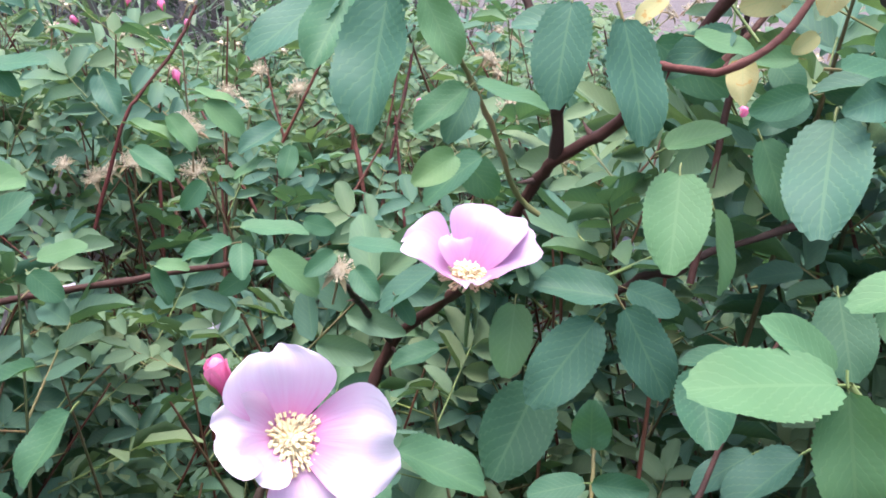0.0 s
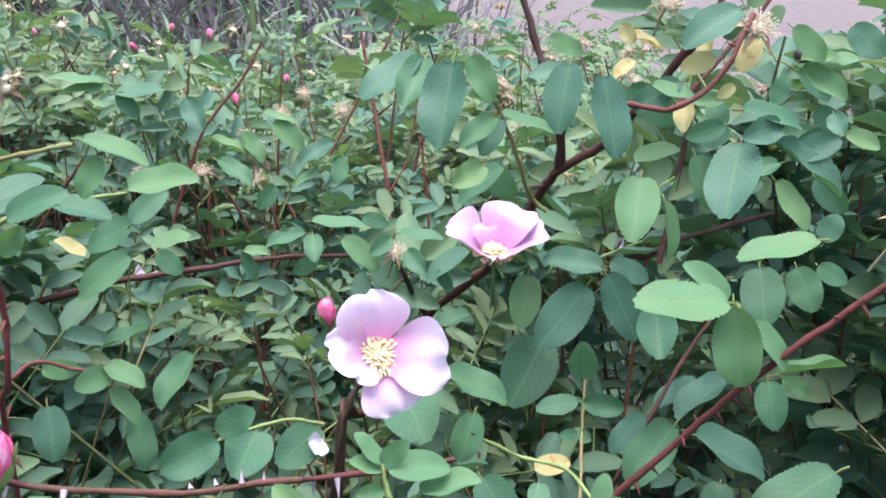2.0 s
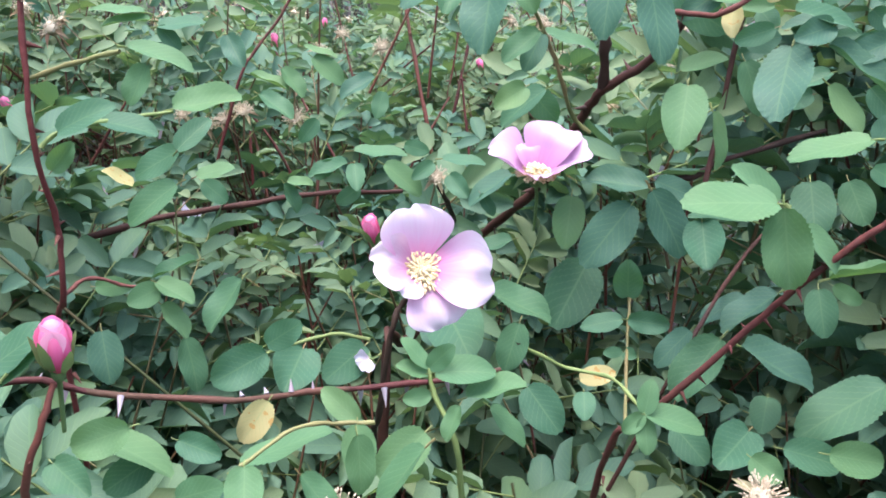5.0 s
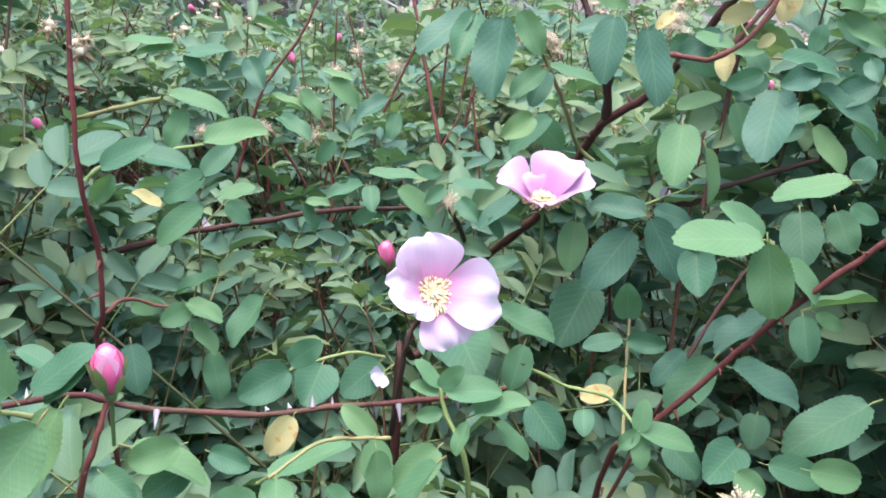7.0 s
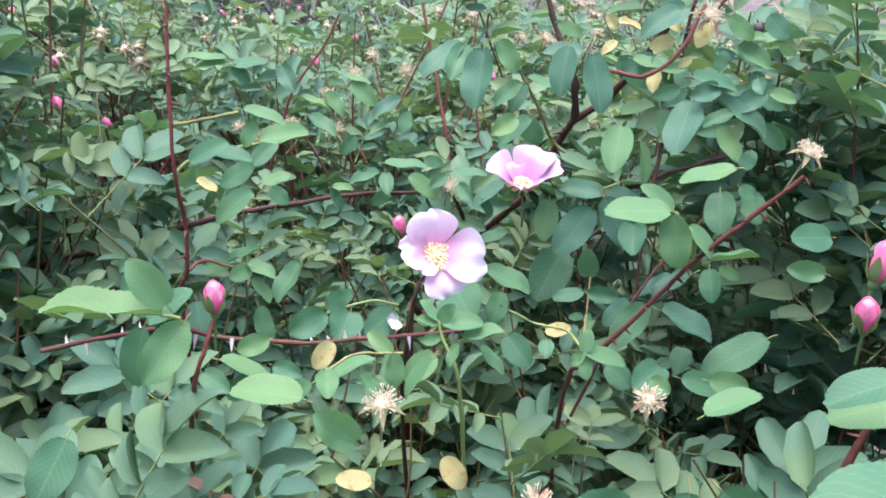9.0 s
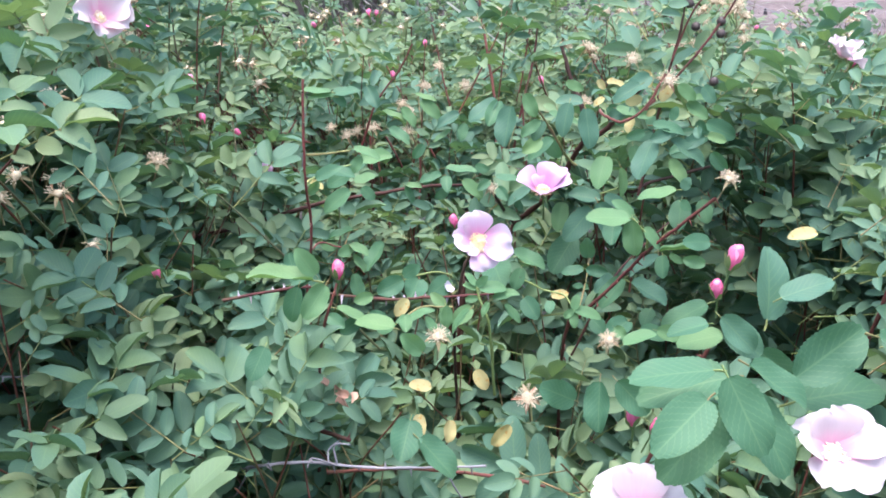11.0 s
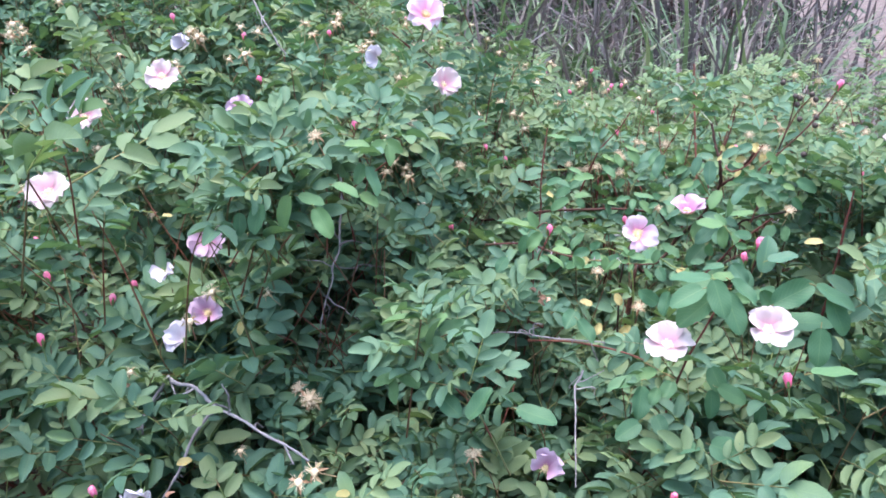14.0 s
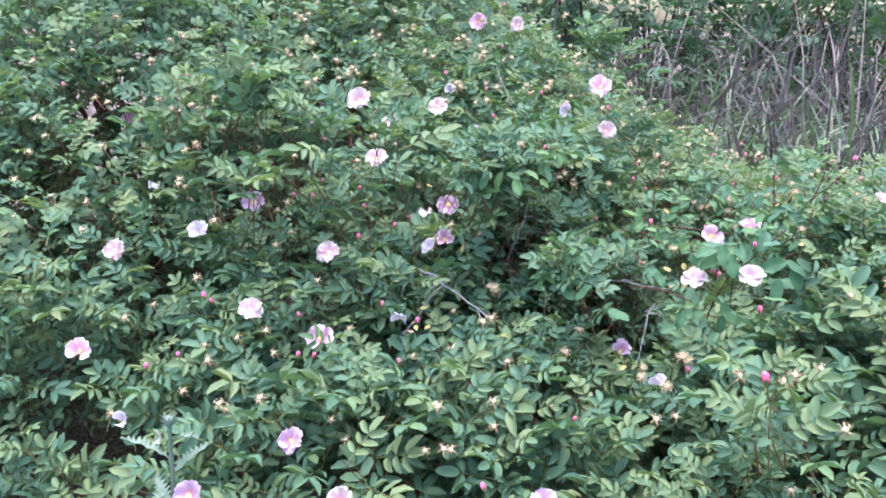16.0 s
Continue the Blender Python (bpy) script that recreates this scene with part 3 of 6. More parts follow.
cane([(0.057, 0.145, 1.136), (0.048, 0.166, 1.137), (0.032, 0.175, 1.136), (0.015, 0.167, 1.149)], (0.0007, 0.0007), CANE_GREEN, name="stem", thing=bush)
cane([(-0.081, 0.175, 1.138), (-0.059, 0.188, 1.140), (-0.046, 0.198, 1.133)], (0.0006, 0.0008), CANE_GREEN, name="stem", thing=bush)
cane([(-0.003, 0.14, 1.06), (-0.003, 0.126, 1.128), (-0.011, 0.132, 1.148), (-0.013, 0.135, 1.156)], (0.0012, 0.0007), CANE_GREEN, name="stem", thing=bush)
cane([(-0.026, 0.110, 1.151), (-0.036, 0.109, 1.151), (-0.047, 0.099, 1.155), (-0.059, 0.085, 1.151)], (0.0007, 0.0006), CANE_GREEN, name="stem", thing=bush)
cane([(-0.14, 0.10, 1.0), (-0.115, 0.07, 1.12), (-0.102, 0.057, 1.162), (-0.096, 0.059, 1.178), (-0.0935, 0.064, 1.188)], (0.0012, 0.0008), CANE_RED, 0.02, 0.002, name="stem", thing=bush)
cane([(0.056, 0.189, 1.105), (0.060, 0.234, 1.115), (0.062, 0.251, 1.131), (0.063, 0.264, 1.137)], (0.0007, 0.0007), CANE_GREEN, name="stem", thing=bush)
cane([(0.05, 0.2, 1.06), (0.081, 0.209, 1.129), (0.110, 0.260, 1.145), (0.130, 0.287, 1.155)], (0.0010, 0.0008), CANE_DARK, thing=bush)
cane([(-0.30, 0.02, 1.03), (-0.262, 0.035, 1.062), (-0.205, 0.05, 1.075), (-0.150, 0.06, 1.078), (-0.09, 0.05, 1.072)], (0.0018, 0.0016), CANE_RED, 0.03, 0.004, label="horizontal red cane", thing=bush)
cane([(0.05, 0.05, 0.9), (0.095, 0.005, 1.07), (0.112, 0.0, 1.12), (0.14, 0.01, 1.19)], (0.0015, 0.0011), CANE_RED, 0.02, 0.003, thing=bush)
cane([(0.20, 0.10, 1.0), (0.225, 0.055, 1.15), (0.232, 0.04, 1.21), (0.24, 0.03, 1.30)], (0.0015, 0.0010), CANE_RED, 0.02, 0.003, thing=bush)

# thin red leaders that stand up out of the leaves behind the first roses
for k in range(34):
    x, y = RNG.uniform(-0.75, 0.40), RNG.uniform(0.42, 1.25)
    z = float(crown(x, y))
    dx, dy = RNG.normal(0, 0.035, 2)
    top = z + RNG.uniform(0.01, 0.09)
    cane([(x - 2.2 * dx, y - 2.2 * dy, z - 0.30), (x - dx + RNG.normal(0, 0.006), y - dy, z - 0.12), (x + RNG.normal(0, 0.006), y, z - 0.04), (x + dx, y + dy, top)], (0.0021, 0.0010), (CANE_RED, TWIG, CANE_RED)[k % 3], 0.03, 0.005)

# main canes that carry the leafy shoots up from the ground
for k in range(150):
    x, y = RNG.uniform(-1.9, 0.7), RNG.uniform(-0.9, 1.9)
    if x > 0.15 and y < -0.4:
        continue
    if -0.32 < x < 0.42 and -0.12 < y < 0.62:
        continue
    b = owner(x, y)
    ox, oy, _ = BUSHES[b].location
    fx0, fy0 = ox + RNG.normal(0, 0.14), oy + RNG.normal(0, 0.14)
    z = float(crown(x, y)) - RNG.uniform(0.03, 0.12)
    mx, my = fx0 * 0.45 + x * 0.55 + RNG.normal(0, 0.06), fy0 * 0.45 + y * 0.55 + RNG.normal(0, 0.06)
    if any(-0.32 < q * mx + (1 - q) * x < 0.38 and -0.2 < q * my + (1 - q) * y < 0.45 for q in (0, 0.25, 0.5, 0.75, 1)):
        continue
    cane([(fx0, fy0, -0.02), (fx0 * 0.8 + mx * 0.2, fy0 * 0.8 + my * 0.2, z * 0.35), (mx, my, z * 0.74), (x, y, z)], (0.0036, 0.0010), (CANE_DARK, CANE_RED, TWIG)[k % 3], 0.05, 0.005, thing=BUSHES[b])


# dead grey twigs with their side shoots
def dead_twig(points, r, label="grey dead branching twig with thorns", side=5):
    pts = np.array(points, float)
    n = 2 * len(pts) - 1
    pts = np.stack([np.interp(np.linspace(0, 1, n), np.linspace(0, 1, len(pts)), pts[:, i]) for i in range(3)], 1)
    pts[1:-1] += RNG.normal(0, 0.002, (n - 2, 3))
    cane([tuple(q) for q in pts], (r, r * 0.5), DEAD, 0.018, 0.004, "dead_twig", label)
    for _ in range(side):
        k = RNG.integers(0, len(pts) - 1)
        a = pts[k] + (pts[k + 1] - pts[k]) * RNG.uniform(0.1, 0.9)
        d = RNG.normal(0, 1, 3)
        d = d / np.linalg.norm(d) * RNG.uniform(0.015, 0.04)
        cane([a, a + d * 0.5 + RNG.normal(0, 0.004, 3), a + d], (r * 0.6, r * 0.3), DEAD, 0.014, 0.003, "dead_twig")


dead_twig([(-0.40, 0.05, 1.23), (-0.371, 0.007, 1.165), (-0.369, -0.012, 1.125), (-0.366, -0.035, 1.09), (-0.368, -0.05, 1.055), (-0.373, -0.058, 1.02)], 0.0016, side=7)
dead_twig([(-0.366, -0.035, 1.09), (-0.345, -0.036, 1.078), (-0.310, -0.043, 1.072)], 0.0010, side=2)
dead_twig([(-0.369, -0.012, 1.125), (-0.34, 0.01, 1.125), (-0.31, 0.03, 1.12)], 0.0010, side=1)
for q in ((-0.368, -0.012, 1.125), (-0.367, -0.045, 1.07)):
    SHOWN.append((np.array(q), (0.52, -0.68, 0.40), 0.0185))
dead_twig([(-0.425, -0.262, 1.06), (-0.38, -0.27, 1.062), (-0.335, -0.277, 1.054), (-0.27, -0.272, 1.035), (-0.218, -0.263, 1.015)], 0.0024, side=8)
dead_twig([(-0.425, -0.262, 1.06), (-0.43, -0.30, 1.02), (-0.42, -0.32, 0.98)], 0.0019, side=2)
dead_twig([(-0.335, -0.277, 1.054), (-0.345, -0.33, 1.0), (-0.36, -0.37, 0.95)], 0.0019, side=2)
for q in ((-0.38, -0.27, 1.062), (-0.335, -0.277, 1.054), (-0.27, -0.272, 1.035)):
    SHOWN.append((np.array(q), (0.55, -0.65, 0.45), 0.014))
dead_twig([(-0.20, 0.03, 1.052), (-0.153, 0.024, 1.063), (-0.07, 0.02, 1.078), (0.013, 0.015, 1.090)], 0.0014, side=7)
for q in ((-0.12, 0.022, 1.07), (-0.07, 0.02, 1.078), (-0.02, 0.018, 1.085)):
    SHOWN.append((np.array(q), (0.1, -0.75, 0.5), 0.012))
cane([(-0.10, 0.026, 1.062), (-0.04, 0.022, 1.076), (0.02, 0.018, 1.080), (0.05, 0.02, 1.075)], (0.0013, 0.0010), CANE_RED, 0.02, 0.004, thing=bush)
dead_twig([(-0.012, -0.01, 1.060), (-0.016, -0.021, 1.038), (0.0, -0.06, 1.005), (0.02, -0.10, 0.965)], 0.0013, side=3)
SHOWN.append((np.array((-0.010, -0.03, 1.03)), (0.1, -0.75, 0.5), 0.014))
dead_twig([(-0.72, 0.25, 1.45), (-0.62, 0.18, 1.40), (-0.56, 0.14, 1.38)], 0.0014, side=3)

# ---- single leaflets near the camera's start, each on its own seat ----
LEAFLETS = []
for k, mat in enumerate(LEAVES):
    row = []
    for q, (fold, curl, ripple) in enumerate(((0.08, 0.10, 0.05), (0.2, 0.18, 0.03), (0.3, 0.05, 0.07))):
        v, f, u = blade(35, 5, 0.03, fold, curl, ripple, 0.6)
        sv, sf, su = tube([(0, 0.02, 0), (0.01, -0.06, -0.005), (0.0, -0.15, -0.02)], (0.016, 0.022), 5)
        v, n = np.vstack([v, sv]), len(v)
        row.append(quads("leaf", v, np.vstack([f, sf + n]), np.vstack([u, su]), (mat, CANE_GREEN), [0] * len(f) + [1] * len(sf)))
    LEAFLETS.append(row)
NAMES = ("", "", "yellowed leaf with brown spots", "")


def leaf(foot, tip, width, normal, kind):
    """One leaflet from its foot to its tip."""
    d = np.subtract(tip, foot)
    ln = float(np.linalg.norm(d))
    thing = BUSHES[owner(foot[0], foot[1])]
    off = rest(thing)
    part("leaf", LEAFLETS[kind][int(RNG.integers(0, 3))], thing, NAMES[kind], turned(d, normal, np.array(foot) - off, (width, ln, ln)))


leaf((-0.122, 0.212, 1.224), (-0.096, 0.218, 1.228), 0.015, (-0.02, -0.54, 0.84), 1)
leaf((-0.101, 0.141, 1.257), (-0.081, 0.140, 1.253), 0.009, (0.18, -0.29, 0.94), 1)
leaf((-0.095, 0.140, 1.252), (-0.100, 0.135, 1.241), 0.008, (0.00, -0.93, 0.37), 1)
leaf((-0.139, 0.159, 1.227), (-0.121, 0.162, 1.237), 0.011, (-0.17, -0.78, 0.60), 0)
leaf((-0.140, 0.189, 1.224), (-0.119, 0.189, 1.222), 0.012, (0.09, -0.35, 0.93), 0)
leaf((-0.158, 0.292, 1.187), (-0.183, 0.288, 1.175), 0.016, (-0.17, -0.78, 0.60), 0)
leaf((-0.159, 0.291, 1.187), (-0.145, 0.301, 1.202), 0.013, (0.03, -0.85, 0.53), 0)
leaf((-0.159, 0.286, 1.171), (-0.183, 0.273, 1.156), 0.017, (-0.03, -0.72, 0.69), 0)
leaf((-0.158, 0.315, 1.164), (-0.145, 0.312, 1.154), 0.011, (0.14, -0.86, 0.49), 0)
leaf((-0.182, 0.362, 1.153), (-0.161, 0.368, 1.159), 0.013, (-0.09, -0.52, 0.85), 1)
leaf((-0.196, 0.311, 1.162), (-0.210, 0.309, 1.172), 0.010, (0.56, -0.23, 0.79), 2)
leaf((-0.152, 0.172, 1.210), (-0.143, 0.173, 1.220), 0.008, (0.23, -0.96, -0.14), 1)
leaf((-0.185, 0.483, 1.193), (-0.156, 0.478, 1.184), 0.012, (0.27, -0.15, 0.95), 1)
leaf((-0.163, 0.487, 1.197), (-0.147, 0.481, 1.178), 0.015, (0.56, -0.50, 0.66), 1)
leaf((-0.206, 0.390, 1.237), (-0.179, 0.392, 1.241), 0.013, (-0.11, -0.51, 0.86), 0)
leaf((-0.205, 0.390, 1.237), (-0.193, 0.388, 1.224), 0.010, (0.22, -0.91, 0.35), 0)
leaf((-0.190, 0.343, 1.249), (-0.219, 0.339, 1.254), 0.011, (0.20, -0.25, 0.95), 1)
leaf((-0.187, 0.342, 1.245), (-0.212, 0.335, 1.247), 0.010, (0.16, -0.29, 0.95), 1)
leaf((-0.202, 0.491, 1.220), (-0.188, 0.477, 1.200), 0.016, (0.08, -0.78, 0.62), 3)
leaf((-0.162, 0.431, 1.189), (-0.139, 0.425, 1.175), 0.015, (0.37, -0.42, 0.83), 0)
leaf((-0.124, 0.429, 1.173), (-0.134, 0.421, 1.160), 0.011, (0.32, -0.90, 0.29), 0)
leaf((-0.130, 0.366, 1.148), (-0.122, 0.363, 1.131), 0.010, (0.74, -0.51, 0.45), 0)
leaf((-0.128, 0.366, 1.149), (-0.112, 0.365, 1.148), 0.009, (0.04, -0.37, 0.93), 1)
leaf((-0.112, 0.369, 1.152), (-0.098, 0.366, 1.162), 0.010, (-0.21, -0.98, -0.05), 0)
leaf((-0.141, 0.492, 1.204), (-0.119, 0.489, 1.187), 0.016, (0.35, -0.71, 0.61), 1)
leaf((-0.148, 0.494, 1.211), (-0.124, 0.497, 1.205), 0.010, (0.29, -0.26, 0.92), 1)
leaf((-0.097, 0.491, 1.190), (-0.120, 0.479, 1.178), 0.016, (-0.10, -0.61, 0.79), 3)
leaf((-0.091, 0.488, 1.180), (-0.094, 0.476, 1.164), 0.012, (0.26, -0.78, 0.56), 0)
leaf((-0.107, 0.484, 1.173), (-0.124, 0.476, 1.164), 0.010, (-0.25, -0.42, 0.87), 1)
leaf((0.005, 0.196, 1.275), (0.001, 0.181, 1.249), 0.017, (-0.33, -0.79, 0.51), 3)
leaf((-0.006, 0.210, 1.275), (-0.012, 0.194, 1.261), 0.012, (0.11, -0.68, 0.73), 0)
leaf((-0.008, 0.211, 1.276), (-0.028, 0.199, 1.264), 0.014, (-0.12, -0.64, 0.76), 3)
leaf((0.009, 0.243, 1.273), (0.018, 0.238, 1.256), 0.011, (0.14, -0.92, 0.37), 1)
leaf((0.021, 0.308, 1.241), (0.047, 0.304, 1.235), 0.011, (0.17, -0.34, 0.92), 1)
leaf((0.020, 0.256, 1.247), (0.005, 0.250, 1.236), 0.011, (-0.19, -0.73, 0.66), 0)
leaf((0.021, 0.266, 1.245), (0.014, 0.256, 1.232), 0.010, (0.17, -0.79, 0.58), 3)
leaf((0.013, 0.318, 1.213), (-0.001, 0.303, 1.206), 0.013, (0.42, -0.70, 0.58), 1)
leaf((0.023, 0.329, 1.210), (-0.001, 0.324, 1.195), 0.016, (-0.34, -0.58, 0.74), 0)
leaf((0.013, 0.338, 1.210), (0.029, 0.336, 1.192), 0.015, (0.03, -0.99, 0.17), 0)
leaf((-0.058, 0.308, 1.176), (-0.038, 0.307, 1.162), 0.014, (0.45, -0.55, 0.70), 1)
leaf((-0.033, 0.311, 1.176), (-0.041, 0.299, 1.172), 0.008, (0.60, -0.57, 0.57), 0)
leaf((-0.031, 0.331, 1.173), (-0.008, 0.332, 1.172), 0.011, (0.08, -0.26, 0.96), 0)
leaf((-0.086, 0.364, 1.161), (-0.082, 0.348, 1.152), 0.011, (0.06, -0.46, 0.88), 0)
leaf((-0.090, 0.364, 1.161), (-0.113, 0.360, 1.155), 0.013, (-0.16, -0.44, 0.89), 0)
leaf((-0.087, 0.367, 1.168), (-0.056, 0.368, 1.168), 0.013, (0.02, -0.25, 0.97), 0)
leaf((-0.056, 0.361, 1.173), (-0.042, 0.358, 1.170), 0.009, (-0.15, -0.93, 0.32), 0)
leaf((-0.025, 0.310, 1.170), (-0.015, 0.299, 1.162), 0.010, (-0.25, -0.73, 0.64), 0)
leaf((0.007, 0.303, 1.173), (-0.015, 0.295, 1.162), 0.014, (-0.29, -0.39, 0.87), 3)
leaf((-0.008, 0.298, 1.164), (-0.001, 0.295, 1.154), 0.007, (0.34, -0.75, 0.56), 0)
leaf((0.036, 0.283, 1.168), (0.033, 0.265, 1.150), 0.015, (0.01, -0.72, 0.69), 1)
leaf((-0.085, 0.369, 1.145), (-0.098, 0.363, 1.137), 0.010, (0.25, -0.92, 0.31), 0)
leaf((0.046, 0.215, 1.273), (0.041, 0.202, 1.252), 0.014, (-0.27, -0.79, 0.55), 3)
leaf((0.058, 0.215, 1.269), (0.064, 0.201, 1.243), 0.017, (0.49, -0.71, 0.50), 3)
leaf((0.073, 0.256, 1.260), (0.093, 0.248, 1.247), 0.014, (-0.28, -0.95, 0.17), 0)
leaf((0.092, 0.235, 1.257), (0.090, 0.224, 1.248), 0.008, (-0.33, -0.60, 0.73), 2)
leaf((0.102, 0.213, 1.252), (0.089, 0.211, 1.248), 0.008, (0.06, -0.97, 0.22), 0)
leaf((0.113, 0.234, 1.249), (0.128, 0.234, 1.252), 0.009, (-0.05, -0.99, 0.16), 3)
leaf((0.108, 0.211, 1.246), (0.097, 0.184, 1.228), 0.019, (-0.38, -0.39, 0.84), 3)
leaf((0.094, 0.218, 1.240), (0.100, 0.209, 1.223), 0.011, (0.04, -0.87, 0.49), 0)
leaf((0.074, 0.214, 1.232), (0.069, 0.192, 1.217), 0.016, (-0.04, -0.57, 0.82), 1)
leaf((0.085, 0.222, 1.221), (0.089, 0.212, 1.202), 0.010, (0.72, -0.55, 0.42), 1)
leaf((0.120, 0.212, 1.246), (0.146, 0.210, 1.228), 0.013, (0.46, -0.51, 0.73), 3)
leaf((0.121, 0.208, 1.233), (0.133, 0.201, 1.218), 0.012, (0.38, -0.67, 0.64), 1)
leaf((0.125, 0.172, 1.222), (0.099, 0.167, 1.219), 0.013, (-0.05, -0.27, 0.96), 1)
leaf((0.130, 0.182, 1.219), (0.134, 0.181, 1.228), 0.008, (-0.44, -0.90, 0.06), 3)
leaf((0.151, 0.297, 1.236), (0.177, 0.299, 1.225), 0.016, (0.25, -0.84, 0.49), 0)
leaf((0.094, 0.155, 1.206), (0.065, 0.148, 1.210), 0.017, (0.20, -0.42, 0.89), 1)
leaf((0.096, 0.163, 1.204), (0.083, 0.162, 1.217), 0.010, (0.53, -0.67, 0.52), 1)
leaf((0.096, 0.155, 1.205), (0.099, 0.149, 1.180), 0.015, (-0.26, -0.94, 0.20), 1)
leaf((0.104, 0.161, 1.197), (0.116, 0.155, 1.185), 0.010, (0.41, -0.57, 0.71), 1)
leaf((0.100, 0.209, 1.182), (0.078, 0.208, 1.187), 0.010, (0.24, -0.27, 0.93), 0)
leaf((0.082, 0.207, 1.182), (0.081, 0.187, 1.172), 0.015, (-0.21, -0.41, 0.89), 0)
leaf((0.068, 0.248, 1.182), (0.083, 0.241, 1.155), 0.018, (0.35, -0.84, 0.42), 3)
leaf((0.062, 0.265, 1.170), (0.041, 0.249, 1.147), 0.020, (0.07, -0.85, 0.52), 3)
leaf((0.072, 0.269, 1.180), (0.089, 0.265, 1.174), 0.011, (-0.00, -0.84, 0.54), 3)
leaf((0.069, 0.268, 1.177), (0.042, 0.270, 1.181), 0.015, (0.09, -0.53, 0.84), 3)
leaf((0.134, 0.255, 1.184), (0.131, 0.231, 1.169), 0.018, (-0.30, -0.47, 0.83), 0)
leaf((0.150, 0.257, 1.184), (0.154, 0.243, 1.170), 0.014, (-0.45, -0.68, 0.59), 0)
leaf((0.129, 0.179, 1.211), (0.135, 0.171, 1.208), 0.007, (-0.67, -0.61, 0.42), 0)
leaf((-0.152, 0.186, 1.159), (-0.138, 0.187, 1.159), 0.008, (0.11, -0.91, 0.40), 1)
leaf((-0.127, 0.188, 1.158), (-0.133, 0.176, 1.157), 0.010, (0.76, -0.43, 0.48), 1)
leaf((-0.128, 0.189, 1.160), (-0.112, 0.185, 1.154), 0.010, (0.23, -0.30, 0.93), 1)
leaf((-0.126, 0.186, 1.152), (-0.115, 0.182, 1.140), 0.010, (0.70, -0.20, 0.68), 1)
leaf((-0.126, 0.273, 1.126), (-0.140, 0.256, 1.105), 0.017, (-0.33, -0.63, 0.70), 0)
leaf((-0.181, 0.345, 1.106), (-0.209, 0.340, 1.097), 0.013, (-0.25, -0.28, 0.93), 0)
leaf((-0.196, 0.257, 1.103), (-0.188, 0.243, 1.082), 0.017, (0.41, -0.67, 0.62), 3)
leaf((-0.154, 0.260, 1.099), (-0.145, 0.250, 1.075), 0.016, (0.80, -0.40, 0.45), 0)
leaf((-0.081, 0.175, 1.138), (-0.099, 0.163, 1.131), 0.016, (0.34, -0.81, 0.47), 0)
leaf((-0.081, 0.176, 1.141), (-0.067, 0.174, 1.151), 0.011, (-0.21, -0.96, 0.16), 0)
leaf((-0.078, 0.211, 1.121), (-0.079, 0.185, 1.116), 0.020, (0.44, -0.16, 0.88), 0)
leaf((-0.064, 0.126, 1.147), (-0.071, 0.117, 1.137), 0.010, (0.30, -0.81, 0.51), 2)
leaf((-0.109, 0.097, 1.151), (-0.084, 0.098, 1.142), 0.014, (0.34, 0.08, 0.94), 1)
leaf((-0.066, 0.102, 1.139), (-0.041, 0.112, 1.149), 0.013, (-0.35, -0.13, 0.93), 1)
leaf((-0.089, 0.111, 1.141), (-0.075, 0.109, 1.137), 0.009, (0.03, -0.75, 0.66), 0)
leaf((-0.000, 0.227, 1.143), (0.027, 0.226, 1.131), 0.017, (0.37, -0.31, 0.88), 0)
leaf((-0.054, 0.223, 1.117), (-0.065, 0.199, 1.114), 0.017, (0.63, -0.35, 0.69), 0)
leaf((-0.022, 0.251, 1.126), (-0.008, 0.213, 1.121), 0.026, (-0.31, -0.22, 0.93), 0)
leaf((0.015, 0.170, 1.156), (0.010, 0.162, 1.141), 0.011, (0.02, -0.89, 0.45), 0)
leaf((-0.013, 0.135, 1.156), (-0.021, 0.137, 1.166), 0.007, (0.68, -0.40, 0.61), 1)
leaf((-0.013, 0.135, 1.156), (-0.005, 0.133, 1.165), 0.007, (-0.32, -0.94, 0.12), 1)
leaf((-0.013, 0.134, 1.154), (-0.023, 0.133, 1.158), 0.006, (0.36, -0.46, 0.81), 1)
leaf((-0.011, 0.134, 1.155), (0.008, 0.135, 1.157), 0.011, (-0.07, -0.51, 0.86), 1)
leaf((-0.012, 0.132, 1.148), (-0.021, 0.130, 1.147), 0.006, (0.12, -0.85, 0.52), 1)
leaf((-0.001, 0.133, 1.147), (0.018, 0.135, 1.152), 0.011, (-0.24, -0.20, 0.95), 1)
leaf((-0.002, 0.123, 1.150), (-0.006, 0.117, 1.141), 0.006, (-0.36, -0.70, 0.61), 1)
leaf((-0.033, 0.118, 1.146), (-0.044, 0.120, 1.156), 0.008, (0.28, -0.84, 0.46), 1)
leaf((-0.029, 0.101, 1.156), (-0.027, 0.092, 1.145), 0.010, (0.18, -0.75, 0.64), 1)
leaf((-0.007, 0.085, 1.165), (-0.018, 0.075, 1.158), 0.011, (0.24, -0.74, 0.63), 1)
leaf((0.018, 0.162, 1.135), (0.029, 0.150, 1.125), 0.014, (-0.15, -0.71, 0.69), 0)
leaf((0.006, 0.141, 1.139), (0.019, 0.139, 1.127), 0.010, (0.63, -0.22, 0.75), 1)
leaf((0.037, 0.178, 1.130), (0.050, 0.178, 1.133), 0.008, (-0.19, -0.72, 0.67), 2)
leaf((0.038, 0.163, 1.133), (0.038, 0.153, 1.129), 0.008, (-0.05, -0.39, 0.92), 0)
